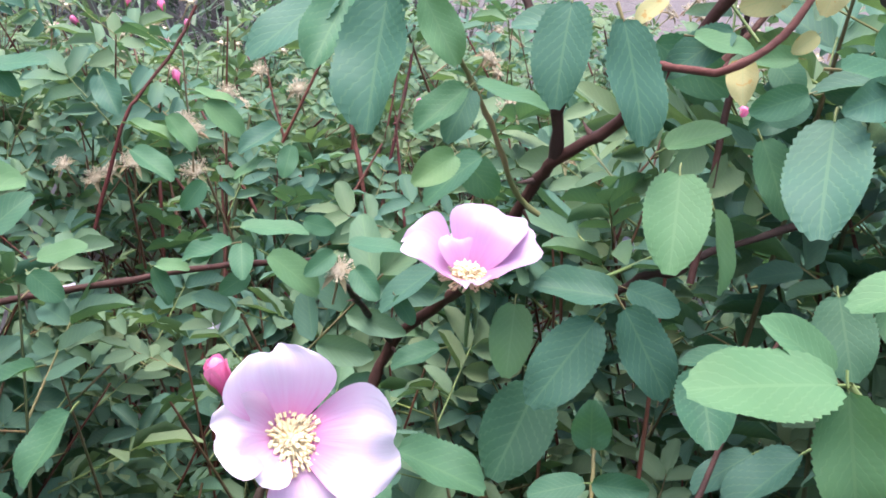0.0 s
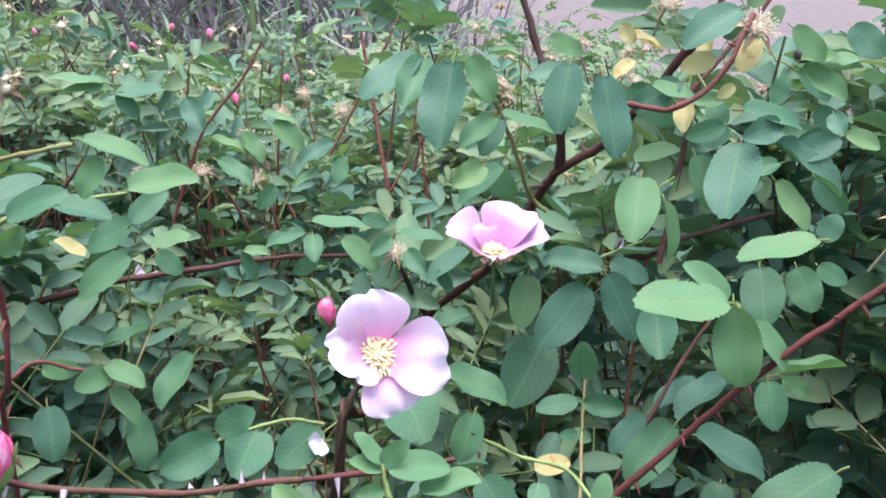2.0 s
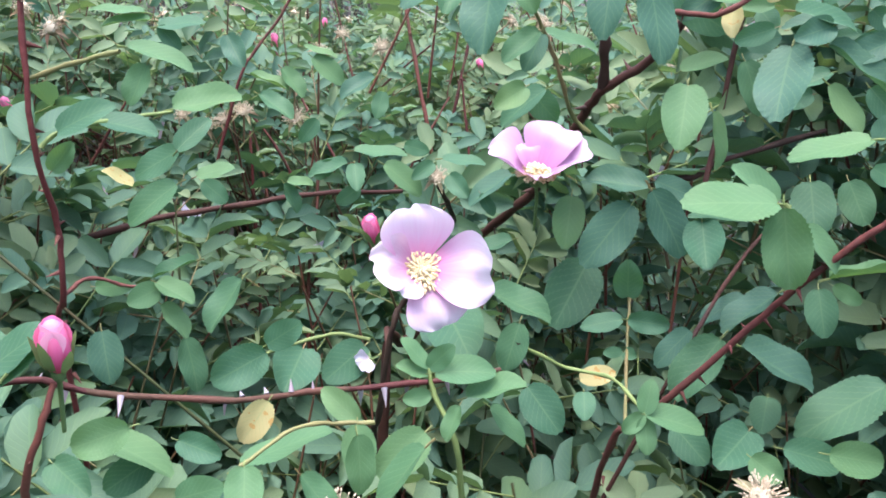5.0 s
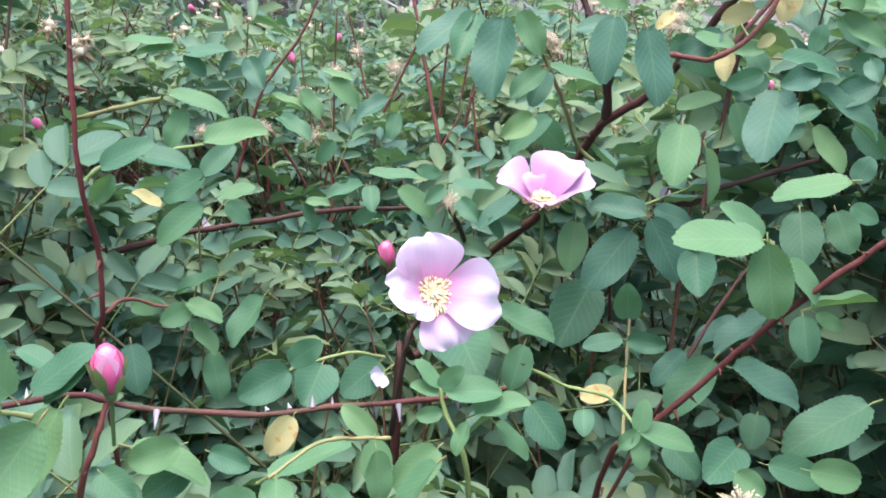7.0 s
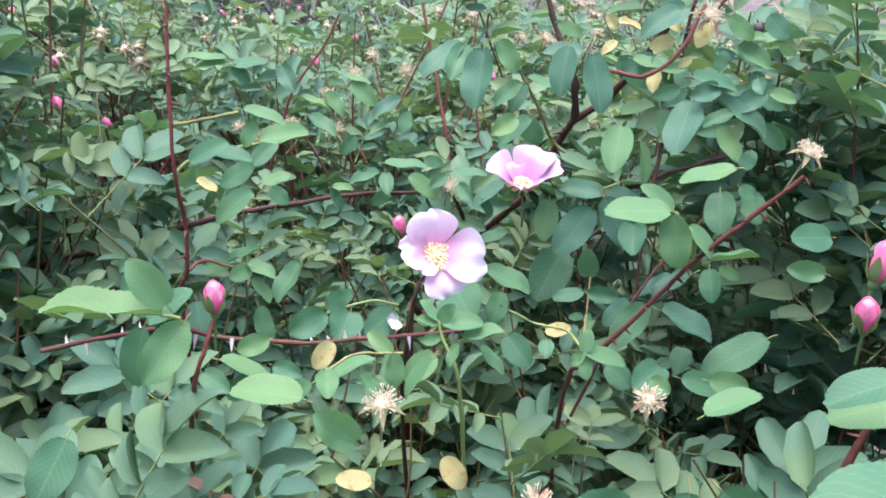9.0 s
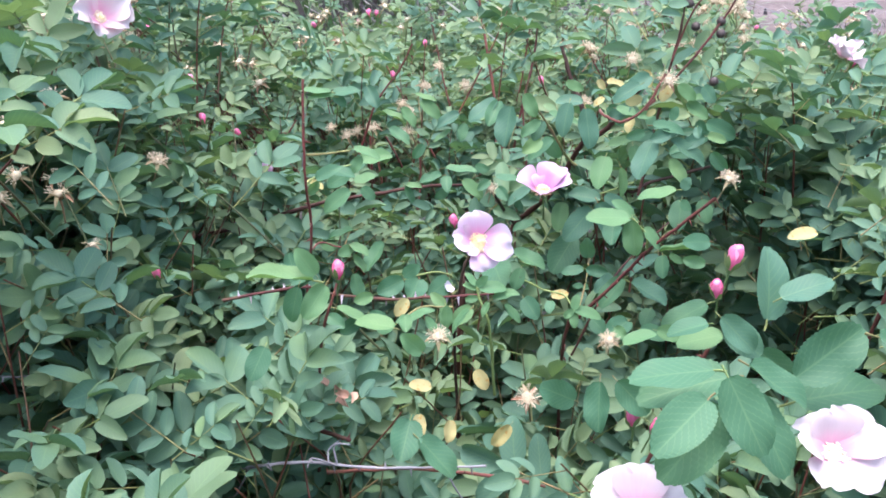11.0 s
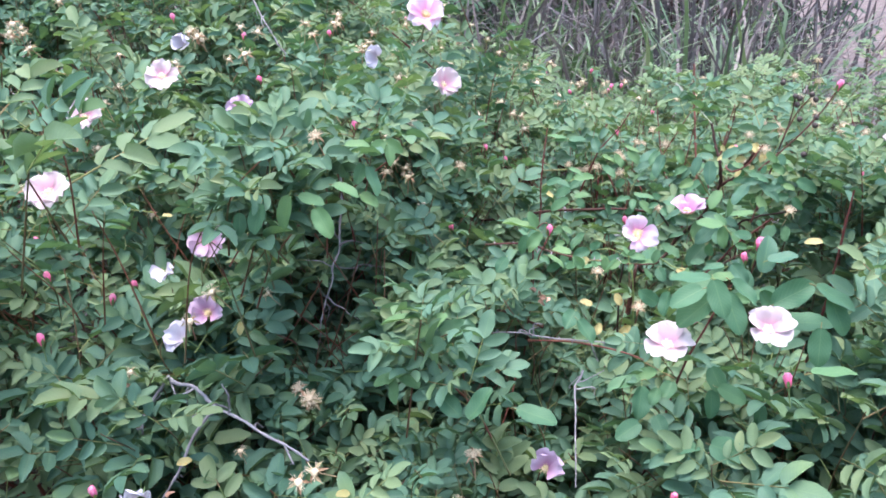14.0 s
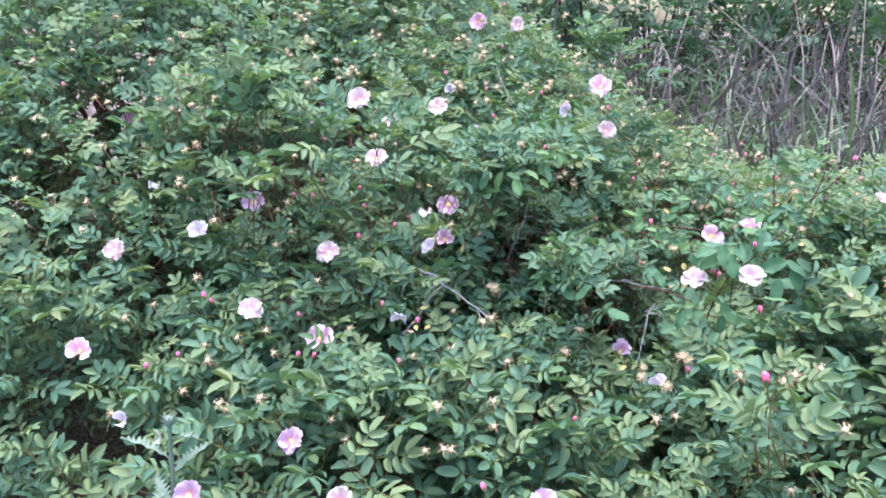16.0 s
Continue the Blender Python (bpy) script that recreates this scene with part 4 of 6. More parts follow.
leaf((0.007, 0.320, 1.132), (-0.013, 0.315, 1.126), 0.012, (-0.16, -0.35, 0.92), 0)
leaf((0.045, 0.292, 1.131), (0.030, 0.263, 1.112), 0.026, (0.19, -0.60, 0.78), 0)
leaf((0.058, 0.238, 1.126), (0.040, 0.235, 1.124), 0.010, (-0.01, -0.55, 0.84), 0)
leaf((0.060, 0.238, 1.126), (0.078, 0.237, 1.124), 0.010, (0.03, -0.91, 0.42), 0)
leaf((0.061, 0.251, 1.131), (0.060, 0.247, 1.150), 0.013, (-0.09, -0.98, -0.19), 0)
leaf((0.058, 0.233, 1.113), (0.050, 0.229, 1.114), 0.005, (0.42, -0.76, 0.50), 0)
leaf((0.059, 0.233, 1.113), (0.063, 0.226, 1.114), 0.006, (-0.75, -0.33, 0.58), 0)
leaf((0.082, 0.211, 1.135), (0.068, 0.207, 1.121), 0.011, (-0.44, -0.64, 0.63), 3)
leaf((0.092, 0.202, 1.136), (0.074, 0.190, 1.116), 0.017, (-0.35, -0.64, 0.68), 0)
leaf((0.097, 0.192, 1.138), (0.125, 0.189, 1.123), 0.018, (0.39, -0.36, 0.85), 3)
leaf((0.119, 0.229, 1.144), (0.096, 0.219, 1.131), 0.016, (-0.43, -0.12, 0.89), 3)
leaf((0.108, 0.237, 1.139), (0.089, 0.232, 1.130), 0.012, (-0.35, -0.27, 0.89), 3)
leaf((0.119, 0.183, 1.166), (0.119, 0.171, 1.154), 0.011, (-0.32, -0.65, 0.69), 0)
leaf((0.124, 0.184, 1.167), (0.134, 0.182, 1.161), 0.006, (-0.10, -0.96, 0.26), 1)
leaf((0.116, 0.166, 1.177), (0.140, 0.172, 1.179), 0.005, (-0.13, 0.06, 0.99), 1)
leaf((0.057, 0.145, 1.136), (0.059, 0.148, 1.147), 0.007, (-0.18, -0.95, 0.25), 1)
leaf((0.057, 0.145, 1.136), (0.077, 0.144, 1.133), 0.011, (0.11, -0.35, 0.93), 1)
leaf((0.057, 0.145, 1.135), (0.058, 0.138, 1.125), 0.007, (0.03, -0.85, 0.53), 1)
leaf((0.057, 0.145, 1.136), (0.050, 0.143, 1.130), 0.006, (-0.13, -0.84, 0.52), 1)
leaf((0.070, 0.162, 1.121), (0.079, 0.150, 1.115), 0.012, (-0.38, -0.60, 0.71), 0)
leaf((0.156, 0.202, 1.118), (0.121, 0.190, 1.103), 0.022, (-0.26, -0.36, 0.90), 0)
leaf((0.113, 0.205, 1.109), (0.108, 0.190, 1.104), 0.012, (-0.03, -0.31, 0.95), 0)
leaf((0.096, 0.164, 1.119), (0.082, 0.144, 1.118), 0.016, (0.33, -0.28, 0.90), 0)
leaf((0.087, 0.126, 1.134), (0.095, 0.120, 1.130), 0.009, (-0.29, -0.76, 0.58), 1)
leaf((0.117, 0.146, 1.123), (0.137, 0.147, 1.119), 0.012, (0.13, -0.87, 0.48), 1)
leaf((0.105, 0.154, 1.119), (0.126, 0.153, 1.114), 0.012, (0.10, -0.76, 0.64), 0)
leaf((0.145, -0.046, 1.206), (0.103, -0.061, 1.203), 0.025, (0.06, -0.34, 0.94), 0)
leaf((0.140, -0.071, 1.205), (0.114, -0.093, 1.178), 0.025, (-0.04, -0.76, 0.64), 0)
leaf((0.150, -0.066, 1.210), (0.172, -0.079, 1.177), 0.024, (0.49, -0.64, 0.59), 0)
leaf((0.145, -0.001, 1.204), (0.122, -0.007, 1.201), 0.014, (0.01, -0.40, 0.92), 1)
leaf((0.147, 0.002, 1.210), (0.163, -0.011, 1.199), 0.016, (-0.24, -0.79, 0.56), 3)
leaf((0.184, 0.002, 1.179), (0.218, 0.018, 1.203), 0.027, (0.07, -0.87, 0.49), 0)
leaf((0.188, 0.016, 1.155), (0.239, 0.037, 1.159), 0.031, (0.03, -0.25, 0.97), 0)
leaf((0.234, 0.005, 1.198), (0.256, -0.000, 1.162), 0.023, (0.59, -0.66, 0.46), 0)
leaf((0.221, 0.004, 1.206), (0.260, 0.004, 1.191), 0.021, (0.35, -0.26, 0.90), 0)
leaf((0.236, -0.046, 1.184), (0.239, -0.058, 1.149), 0.021, (0.15, -0.93, 0.34), 0)
leaf((0.238, -0.101, 1.162), (0.273, -0.084, 1.167), 0.020, (-0.14, -0.02, 0.99), 1)
leaf((0.168, 0.021, 1.184), (0.188, 0.018, 1.161), 0.017, (0.37, -0.81, 0.45), 0)
leaf((0.135, -0.024, 1.108), (0.151, -0.034, 1.085), 0.019, (0.08, -0.90, 0.44), 0)
leaf((0.148, -0.047, 1.098), (0.177, -0.038, 1.085), 0.018, (0.46, -0.60, 0.65), 0)
leaf((0.139, -0.032, 1.086), (0.145, -0.042, 1.057), 0.017, (0.56, -0.74, 0.37), 0)
leaf((0.185, -0.001, 1.066), (0.187, -0.010, 1.043), 0.014, (0.44, -0.83, 0.36), 0)
leaf((0.224, 0.011, 1.062), (0.223, -0.003, 1.041), 0.014, (0.49, -0.74, 0.47), 0)
leaf((0.186, -0.036, 1.039), (0.209, -0.032, 1.049), 0.018, (-0.11, -0.83, 0.54), 1)
leaf((0.160, -0.112, 1.070), (0.193, -0.123, 1.074), 0.025, (-0.33, -0.74, 0.59), 0)
leaf((0.117, -0.122, 1.057), (0.149, -0.105, 1.062), 0.021, (-0.10, -0.14, 0.99), 0)
leaf((0.096, -0.079, 1.066), (0.110, -0.094, 1.056), 0.017, (-0.13, -0.64, 0.76), 0)
leaf((0.066, -0.038, 1.080), (0.035, -0.058, 1.070), 0.021, (-0.15, -0.26, 0.95), 0)
leaf((0.070, -0.048, 1.079), (0.074, -0.067, 1.049), 0.020, (0.54, -0.68, 0.50), 0)
leaf((0.086, -0.043, 1.078), (0.084, -0.057, 1.064), 0.013, (0.12, -0.73, 0.68), 0)
leaf((0.082, -0.088, 1.058), (0.068, -0.114, 1.051), 0.020, (0.39, -0.42, 0.82), 0)
leaf((0.077, -0.020, 1.085), (0.054, -0.030, 1.076), 0.015, (0.01, -0.70, 0.71), 1)
leaf((0.094, -0.018, 1.076), (0.093, -0.042, 1.066), 0.017, (0.14, -0.38, 0.92), 0)
leaf((-0.034, 0.013, 1.121), (-0.034, -0.013, 1.110), 0.020, (0.29, -0.37, 0.88), 0)
leaf((-0.026, 0.002, 1.116), (-0.003, -0.004, 1.095), 0.018, (0.54, -0.39, 0.74), 0)
leaf((-0.039, -0.130, 1.061), (0.005, -0.124, 1.057), 0.025, (0.12, -0.27, 0.96), 0)
leaf((-0.080, -0.216, 1.107), (-0.054, -0.228, 1.101), 0.020, (-0.06, -0.59, 0.80), 0)
leaf((-0.041, -0.229, 1.099), (-0.028, -0.210, 1.128), 0.020, (-0.22, -0.78, 0.59), 0)
leaf((-0.126, -0.226, 1.124), (-0.145, -0.241, 1.116), 0.014, (0.01, -0.51, 0.86), 1)
leaf((-0.127, -0.224, 1.128), (-0.101, -0.223, 1.117), 0.016, (0.37, -0.50, 0.78), 1)
leaf((-0.128, -0.228, 1.121), (-0.122, -0.240, 1.098), 0.015, (-0.28, -0.87, 0.40), 1)
leaf((-0.124, -0.190, 1.150), (-0.102, -0.171, 1.176), 0.022, (-0.36, -0.57, 0.74), 1)
leaf((-0.119, -0.191, 1.146), (-0.099, -0.188, 1.128), 0.016, (0.66, -0.02, 0.75), 1)
leaf((-0.098, -0.165, 1.134), (-0.080, -0.171, 1.120), 0.015, (0.27, -0.73, 0.63), 0)
leaf((-0.114, -0.164, 1.150), (-0.081, -0.154, 1.160), 0.020, (0.02, -0.72, 0.70), 0)
leaf((-0.124, -0.182, 1.169), (-0.165, -0.197, 1.166), 0.017, (-0.09, 0.02, 1.00), 1)
leaf((-0.206, -0.239, 1.290), (-0.185, -0.243, 1.265), 0.018, (0.50, -0.71, 0.49), 1)
leaf((-0.231, -0.233, 1.298), (-0.205, -0.227, 1.293), 0.015, (0.28, -0.40, 0.87), 1)
leaf((-0.240, -0.236, 1.298), (-0.242, -0.251, 1.267), 0.020, (-0.09, -0.90, 0.43), 1)
leaf((-0.278, -0.268, 1.283), (-0.273, -0.276, 1.262), 0.013, (0.70, -0.61, 0.37), 0)
leaf((-0.259, -0.257, 1.292), (-0.258, -0.274, 1.267), 0.017, (0.29, -0.79, 0.54), 0)
leaf((-0.218, -0.101, 1.327), (-0.223, -0.121, 1.318), 0.016, (0.76, -0.42, 0.49), 1)
leaf((-0.217, -0.100, 1.329), (-0.199, -0.095, 1.317), 0.013, (0.42, -0.85, 0.31), 1)
leaf((-0.214, -0.101, 1.325), (-0.203, -0.110, 1.306), 0.013, (0.78, -0.25, 0.57), 1)
leaf((-0.225, -0.134, 1.309), (-0.223, -0.147, 1.290), 0.013, (0.50, -0.71, 0.50), 0)
leaf((-0.219, -0.133, 1.307), (-0.197, -0.144, 1.282), 0.019, (0.77, 0.05, 0.63), 0)
leaf((-0.234, -0.151, 1.332), (-0.210, -0.141, 1.335), 0.013, (0.04, -0.41, 0.91), 1)
leaf((-0.226, -0.185, 1.298), (-0.196, -0.183, 1.293), 0.016, (0.19, -0.17, 0.97), 1)
leaf((-0.220, -0.146, 1.279), (-0.198, -0.147, 1.269), 0.014, (0.35, -0.43, 0.83), 1)
leaf((0.135, -0.067, 1.222), (0.098, -0.074, 1.221), 0.021, (-0.01, -0.16, 0.99), 0)
leaf((0.132, -0.082, 1.216), (0.111, -0.109, 1.207), 0.021, (0.23, -0.45, 0.86), 0)
leaf((0.140, -0.076, 1.225), (0.157, -0.092, 1.196), 0.021, (0.13, -0.84, 0.52), 0)
leaf((0.151, -0.055, 1.219), (0.178, -0.060, 1.202), 0.017, (0.47, -0.27, 0.84), 0)
leaf((0.136, -0.014, 1.217), (0.116, -0.020, 1.215), 0.012, (-0.02, -0.24, 0.97), 0)
leaf((0.142, -0.011, 1.220), (0.160, -0.014, 1.203), 0.014, (0.31, -0.83, 0.47), 3)
leaf((0.168, 0.011, 1.208), (0.171, 0.028, 1.243), 0.022, (0.54, -0.78, 0.31), 3)
leaf((0.173, 0.008, 1.223), (0.199, 0.018, 1.232), 0.016, (-0.14, -0.40, 0.90), 3)
leaf((0.140, 0.073, 1.211), (0.127, 0.073, 1.213), 0.008, (0.08, -0.93, 0.37), 1)
leaf((0.142, 0.079, 1.223), (0.127, 0.068, 1.227), 0.011, (0.58, -0.62, 0.53), 0)
leaf((0.069, -0.008, 1.160), (0.053, -0.022, 1.176), 0.016, (0.73, -0.65, 0.20), 0)
leaf((0.083, -0.019, 1.181), (0.083, -0.033, 1.158), 0.015, (-0.38, -0.78, 0.50), 0)
leaf((0.092, -0.017, 1.181), (0.109, -0.021, 1.164), 0.015, (0.15, -0.91, 0.39), 0)
leaf((0.094, 0.027, 1.178), (0.111, 0.030, 1.187), 0.011, (-0.41, -0.23, 0.88), 1)
leaf((-0.111, -0.015, 1.184), (-0.115, -0.031, 1.171), 0.014, (0.48, -0.61, 0.63), 0)
leaf((-0.091, 0.025, 1.213), (-0.099, 0.020, 1.231), 0.012, (0.59, -0.80, 0.08), 1)
leaf((-0.092, 0.023, 1.210), (-0.129, 0.010, 1.218), 0.017, (0.19, 0.01, 0.98), 1)
leaf((-0.085, 0.024, 1.207), (-0.095, 0.009, 1.191), 0.014, (0.39, -0.80, 0.46), 1)
leaf((-0.059, 0.035, 1.196), (-0.070, 0.031, 1.193), 0.008, (0.25, -0.87, 0.43), 1)
leaf((-0.032, -0.012, 1.201), (-0.054, -0.012, 1.206), 0.013, (0.19, -0.23, 0.96), 1)
leaf((-0.016, -0.014, 1.188), (-0.025, -0.021, 1.202), 0.011, (0.65, -0.75, 0.12), 1)
leaf((0.099, 0.224, 1.275), (0.087, 0.223, 1.271), 0.008, (0.04, -0.98, 0.18), 2)
leaf((0.066, 0.236, 1.286), (0.071, 0.234, 1.279), 0.006, (-0.20, -0.97, 0.15), 2)
leaf((0.071, 0.232, 1.273), (0.063, 0.229, 1.268), 0.006, (-0.18, -0.66, 0.73), 2)
leaf((0.104, 0.229, 1.290), (0.088, 0.215, 1.282), 0.013, (0.24, -0.68, 0.70), 3)
leaf((0.134, 0.229, 1.252), (0.109, 0.228, 1.254), 0.010, (0.09, -0.32, 0.94), 3)
leaf((0.127, 0.228, 1.251), (0.115, 0.223, 1.246), 0.008, (0.15, -0.86, 0.49), 3)
leaf((0.150, 0.238, 1.245), (0.134, 0.234, 1.238), 0.011, (0.09, -0.91, 0.41), 0)
leaf((0.140, 0.231, 1.256), (0.145, 0.223, 1.250), 0.008, (-0.62, -0.66, 0.41), 0)
leaf((0.132, 0.235, 1.269), (0.145, 0.233, 1.259), 0.010, (0.26, -0.84, 0.48), 0)
leaf((0.130, 0.226, 1.274), (0.144, 0.224, 1.275), 0.007, (-0.07, -0.48, 0.87), 1)
leaf((0.095, 0.224, 1.245), (0.107, 0.223, 1.248), 0.009, (-0.15, -0.97, 0.20), 3)
leaf((0.075, 0.240, 1.233), (0.092, 0.241, 1.240), 0.010, (-0.32, -0.51, 0.80), 1)
leaf((0.105, 0.249, 1.255), (0.108, 0.237, 1.249), 0.009, (-0.59, -0.41, 0.69), 0)
leaf((0.040, 0.253, 1.280), (0.054, 0.253, 1.274), 0.008, (0.14, -0.92, 0.36), 1)
leaf((0.054, 0.249, 1.265), (0.033, 0.248, 1.268), 0.012, (0.15, -0.57, 0.81), 3)
leaf((0.080, 0.240, 1.263), (0.096, 0.237, 1.260), 0.009, (0.08, -0.53, 0.85), 1)
leaf((0.109, 0.232, 1.264), (0.103, 0.230, 1.260), 0.005, (-0.01, -0.96, 0.29), 2)
leaf((0.139, 0.263, 1.228), (0.122, 0.258, 1.222), 0.010, (-0.11, -0.50, 0.86), 0)
leaf((0.144, 0.301, 1.212), (0.125, 0.295, 1.209), 0.011, (0.20, -0.88, 0.43), 0)
leaf((0.155, 0.263, 1.222), (0.166, 0.256, 1.209), 0.011, (-0.33, -0.93, 0.16), 0)
leaf((0.097, 0.189, 1.293), (0.079, 0.182, 1.284), 0.012, (-0.11, -0.66, 0.74), 3)
leaf((0.124, 0.220, 1.286), (0.137, 0.219, 1.275), 0.009, (0.17, -0.95, 0.26), 1)
leaf((0.137, 0.227, 1.273), (0.151, 0.227, 1.276), 0.008, (-0.15, -0.52, 0.84), 1)
leaf((0.131, 0.226, 1.271), (0.146, 0.220, 1.261), 0.010, (0.11, -0.80, 0.59), 1)
leaf((0.107, 0.210, 1.258), (0.131, 0.213, 1.254), 0.012, (0.19, -0.46, 0.87), 0)
leaf((0.120, 0.209, 1.253), (0.106, 0.200, 1.250), 0.010, (0.42, -0.81, 0.40), 3)
leaf((0.121, 0.221, 1.259), (0.124, 0.221, 1.269), 0.007, (-0.32, -0.95, 0.06), 0)
leaf((0.139, 0.211, 1.257), (0.140, 0.203, 1.251), 0.007, (-0.54, -0.55, 0.64), 3)
leaf((0.145, 0.219, 1.247), (0.128, 0.215, 1.240), 0.010, (-0.02, -0.87, 0.49), 3)
leaf((0.147, 0.219, 1.248), (0.161, 0.219, 1.245), 0.008, (0.08, -0.80, 0.59), 1)
leaf((0.141, 0.240, 1.246), (0.129, 0.237, 1.245), 0.007, (0.08, -0.73, 0.68), 0)
leaf((0.091, 0.242, 1.264), (0.073, 0.241, 1.254), 0.011, (-0.25, -0.79, 0.55), 3)
leaf((0.108, 0.241, 1.257), (0.095, 0.242, 1.257), 0.007, (-0.03, -0.84, 0.54), 1)
leaf((0.108, 0.237, 1.246), (0.096, 0.236, 1.239), 0.009, (-0.03, -0.96, 0.29), 3)
leaf((0.141, 0.211, 1.287), (0.148, 0.201, 1.278), 0.010, (-0.62, -0.72, 0.31), 3)
leaf((0.149, 0.217, 1.271), (0.157, 0.216, 1.268), 0.005, (-0.12, -0.99, -0.05), 1)
leaf((-0.124, 0.061, 1.210), (-0.117, 0.053, 1.194), 0.011, (0.48, -0.65, 0.59), 0)
leaf((-0.097, 0.049, 1.195), (-0.107, 0.036, 1.176), 0.014, (-0.17, -0.77, 0.62), 1)
leaf((-0.113, 0.046, 1.193), (-0.120, 0.039, 1.170), 0.014, (-0.08, -0.94, 0.32), 0)
leaf((-0.146, 0.106, 1.164), (-0.127, 0.113, 1.179), 0.014, (-0.32, -0.63, 0.71), 0)
leaf((-0.128, 0.111, 1.171), (-0.145, 0.106, 1.162), 0.011, (-0.22, -0.61, 0.76), 0)
leaf((-0.151, 0.126, 1.162), (-0.164, 0.128, 1.170), 0.009, (0.49, -0.27, 0.83), 0)
leaf((-0.107, 0.076, 1.156), (-0.093, 0.067, 1.153), 0.010, (-0.13, -0.50, 0.86), 0)
leaf((-0.093, 0.104, 1.140), (-0.108, 0.096, 1.131), 0.011, (0.19, -0.89, 0.42), 0)
leaf((-0.046, 0.058, 1.171), (-0.043, 0.047, 1.165), 0.009, (0.20, -0.41, 0.89), 1)
leaf((-0.004, 0.065, 1.174), (-0.017, 0.058, 1.161), 0.010, (-0.63, -0.28, 0.73), 1)
leaf((-0.033, 0.059, 1.169), (-0.025, 0.057, 1.159), 0.007, (0.66, -0.43, 0.62), 1)
leaf((-0.022, 0.072, 1.172), (-0.020, 0.067, 1.158), 0.009, (0.73, -0.61, 0.31), 1)
leaf((-0.070, 0.069, 1.152), (-0.057, 0.067, 1.158), 0.009, (-0.26, -0.87, 0.42), 1)

# ---- flowers ----
def petal_shape(cup, notch, wave, n=11, m=9, roll=0.0):
    """A broad petal one long along +y: cupped, notched at its wavy end; roll turns the end back."""
    v, u = np.linspace(0, 1, n)[:, None], np.linspace(-1, 1, m)[None]
    w = 0.11 + 0.45 * np.sin(np.pi * 0.5 * np.clip(v * 1.25, 0, 1)) ** 1.15
    w = w * np.where(v > 0.72, np.sqrt(np.clip(1 - ((v - 0.72) / 0.31) ** 2.6, 0.04, 1)), 1)
    x = w * u
    y = v - notch * v ** 6 * np.exp(-(u / 0.30) ** 2) - 0.07 * v * u ** 2 + 0.35 * wave * np.sin(7 * u + 30 * wave) * v ** 4
    z = cup * (x ** 2 * 1.2 + 0.22 * v ** 2 - 0.12 * v) + wave * np.sin(5 * u + 2.2 * v + 9 * wave) * v ** 2 + 0.5 * wave * np.sin(9 * u + 40 * wave) * v ** 3 - wave * 1.5 * v ** 5
    z = z - roll * np.clip(v - 0.62, 0, 1) ** 2 * (1.4 + 0.9 * u)
    uv = np.stack(np.broadcast_arrays((u + 1) / 2, v), 2).reshape(-1, 2)
    return np.stack(np.broadcast_arrays(x, y, z), 2).reshape(-1, 3), grid_faces(n, m), uv


def stamen_ring(count, inner, outer, height, seed, thick=1.0):
    g = np.random.default_rng(seed)
    out = []
    for k in range(count):
        a = g.uniform(0, 6.28)
        r = g.uniform(inner, outer)
        d = np.array([np.cos(a), np.sin(a), 0])
        top = d * r + (0, 0, height * g.uniform(0.6, 1.1) * (1.15 - 0.5 * r / outer))
        out.append(tube([d * 0.05, top], (0.006 * thick, 0.005 * thick), 3))
        s = 0.017 * thick * g.uniform(0.8, 1.3)
        out.append(tube([top - d * s + (0, 0, -s * 0.2), top + d * s + (0, 0, s * 0.4)], (s * 0.7, s * 0.7), 5))
    return joined(out)


def ball(rx, rz, n=7, m=10, z0=0.0):
    a, b = np.linspace(0.04, np.pi - 0.04, n)[:, None], np.linspace(0, 2 * np.pi, m)[None]
    v = np.stack(np.broadcast_arrays(rx * np.sin(a) * np.cos(b), rx * np.sin(a) * np.sin(b), z0 - rz * np.cos(a)), 2).reshape(-1, 3)
    uv = np.stack(np.broadcast_arrays(b / 6.3, a / 3.2), 2).reshape(-1, 2)
    return v, grid_faces(n, m), uv


def sepal_star(length, spread, droop, width=0.16, seed=1):
    g = np.random.default_rng(seed)
    out = []
    for k in range(5):
        a = k * 1.2566 + g.normal(0, 0.1)
        v, f, u = blade(8, 3, 0, 0.3, droop * g.uniform(0.6, 1.3), 0, 1.3)
        d = np.array([np.cos(a) * np.sin(spread), np.sin(a) * np.sin(spread), np.cos(spread)])
        r = frames_of(d[None], np.array([[0.0, 0.0, 1.0]]) if spread > 0.5 else -np.array([[np.cos(a), np.sin(a), 0.0]]))[0]
        out.append(((v * (width, length, length)) @ r.T, f, u))
    return joined(out)


PETAL_SHAPES = [petal_shape(c, n, w) for c, n, w in ((0.75, 0.12, 0.07), (1.05, 0.08, 0.11), (0.45, 0.15, 0.10), (0.9, 0.10, 0.15), (1.3, 0.05, 0.12))]
LARGE_SHAPES = [petal_shape(c, n, w, 19, 15, r) for c, n, w, r in ((0.80, 0.07, 0.05, 0.3), (0.55, 0.10, 0.06, 1.5), (0.45, 0.06, 0.05, 0.5), (0.9, 0.08, 0.07, 0.9), (0.5, 0.05, 0.06, 0.2))]
LARGE_MESH = {k: [quads("petal", *q, (PETALS[k],)) for q in LARGE_SHAPES] for k in ("pink", "mauve", "pale")}
PETAL_MESH = {k: [quads("petal", *s, (m,)) for s in PETAL_SHAPES] for k, m in PETALS.items()}
DISC = ball(0.17, 0.07, 7, 12, 0.03)
RING_MESH = quads("stamens", *joined([stamen_ring(130, 0.06, 0.33, 0.17, 3), DISC]), (STAMEN,))
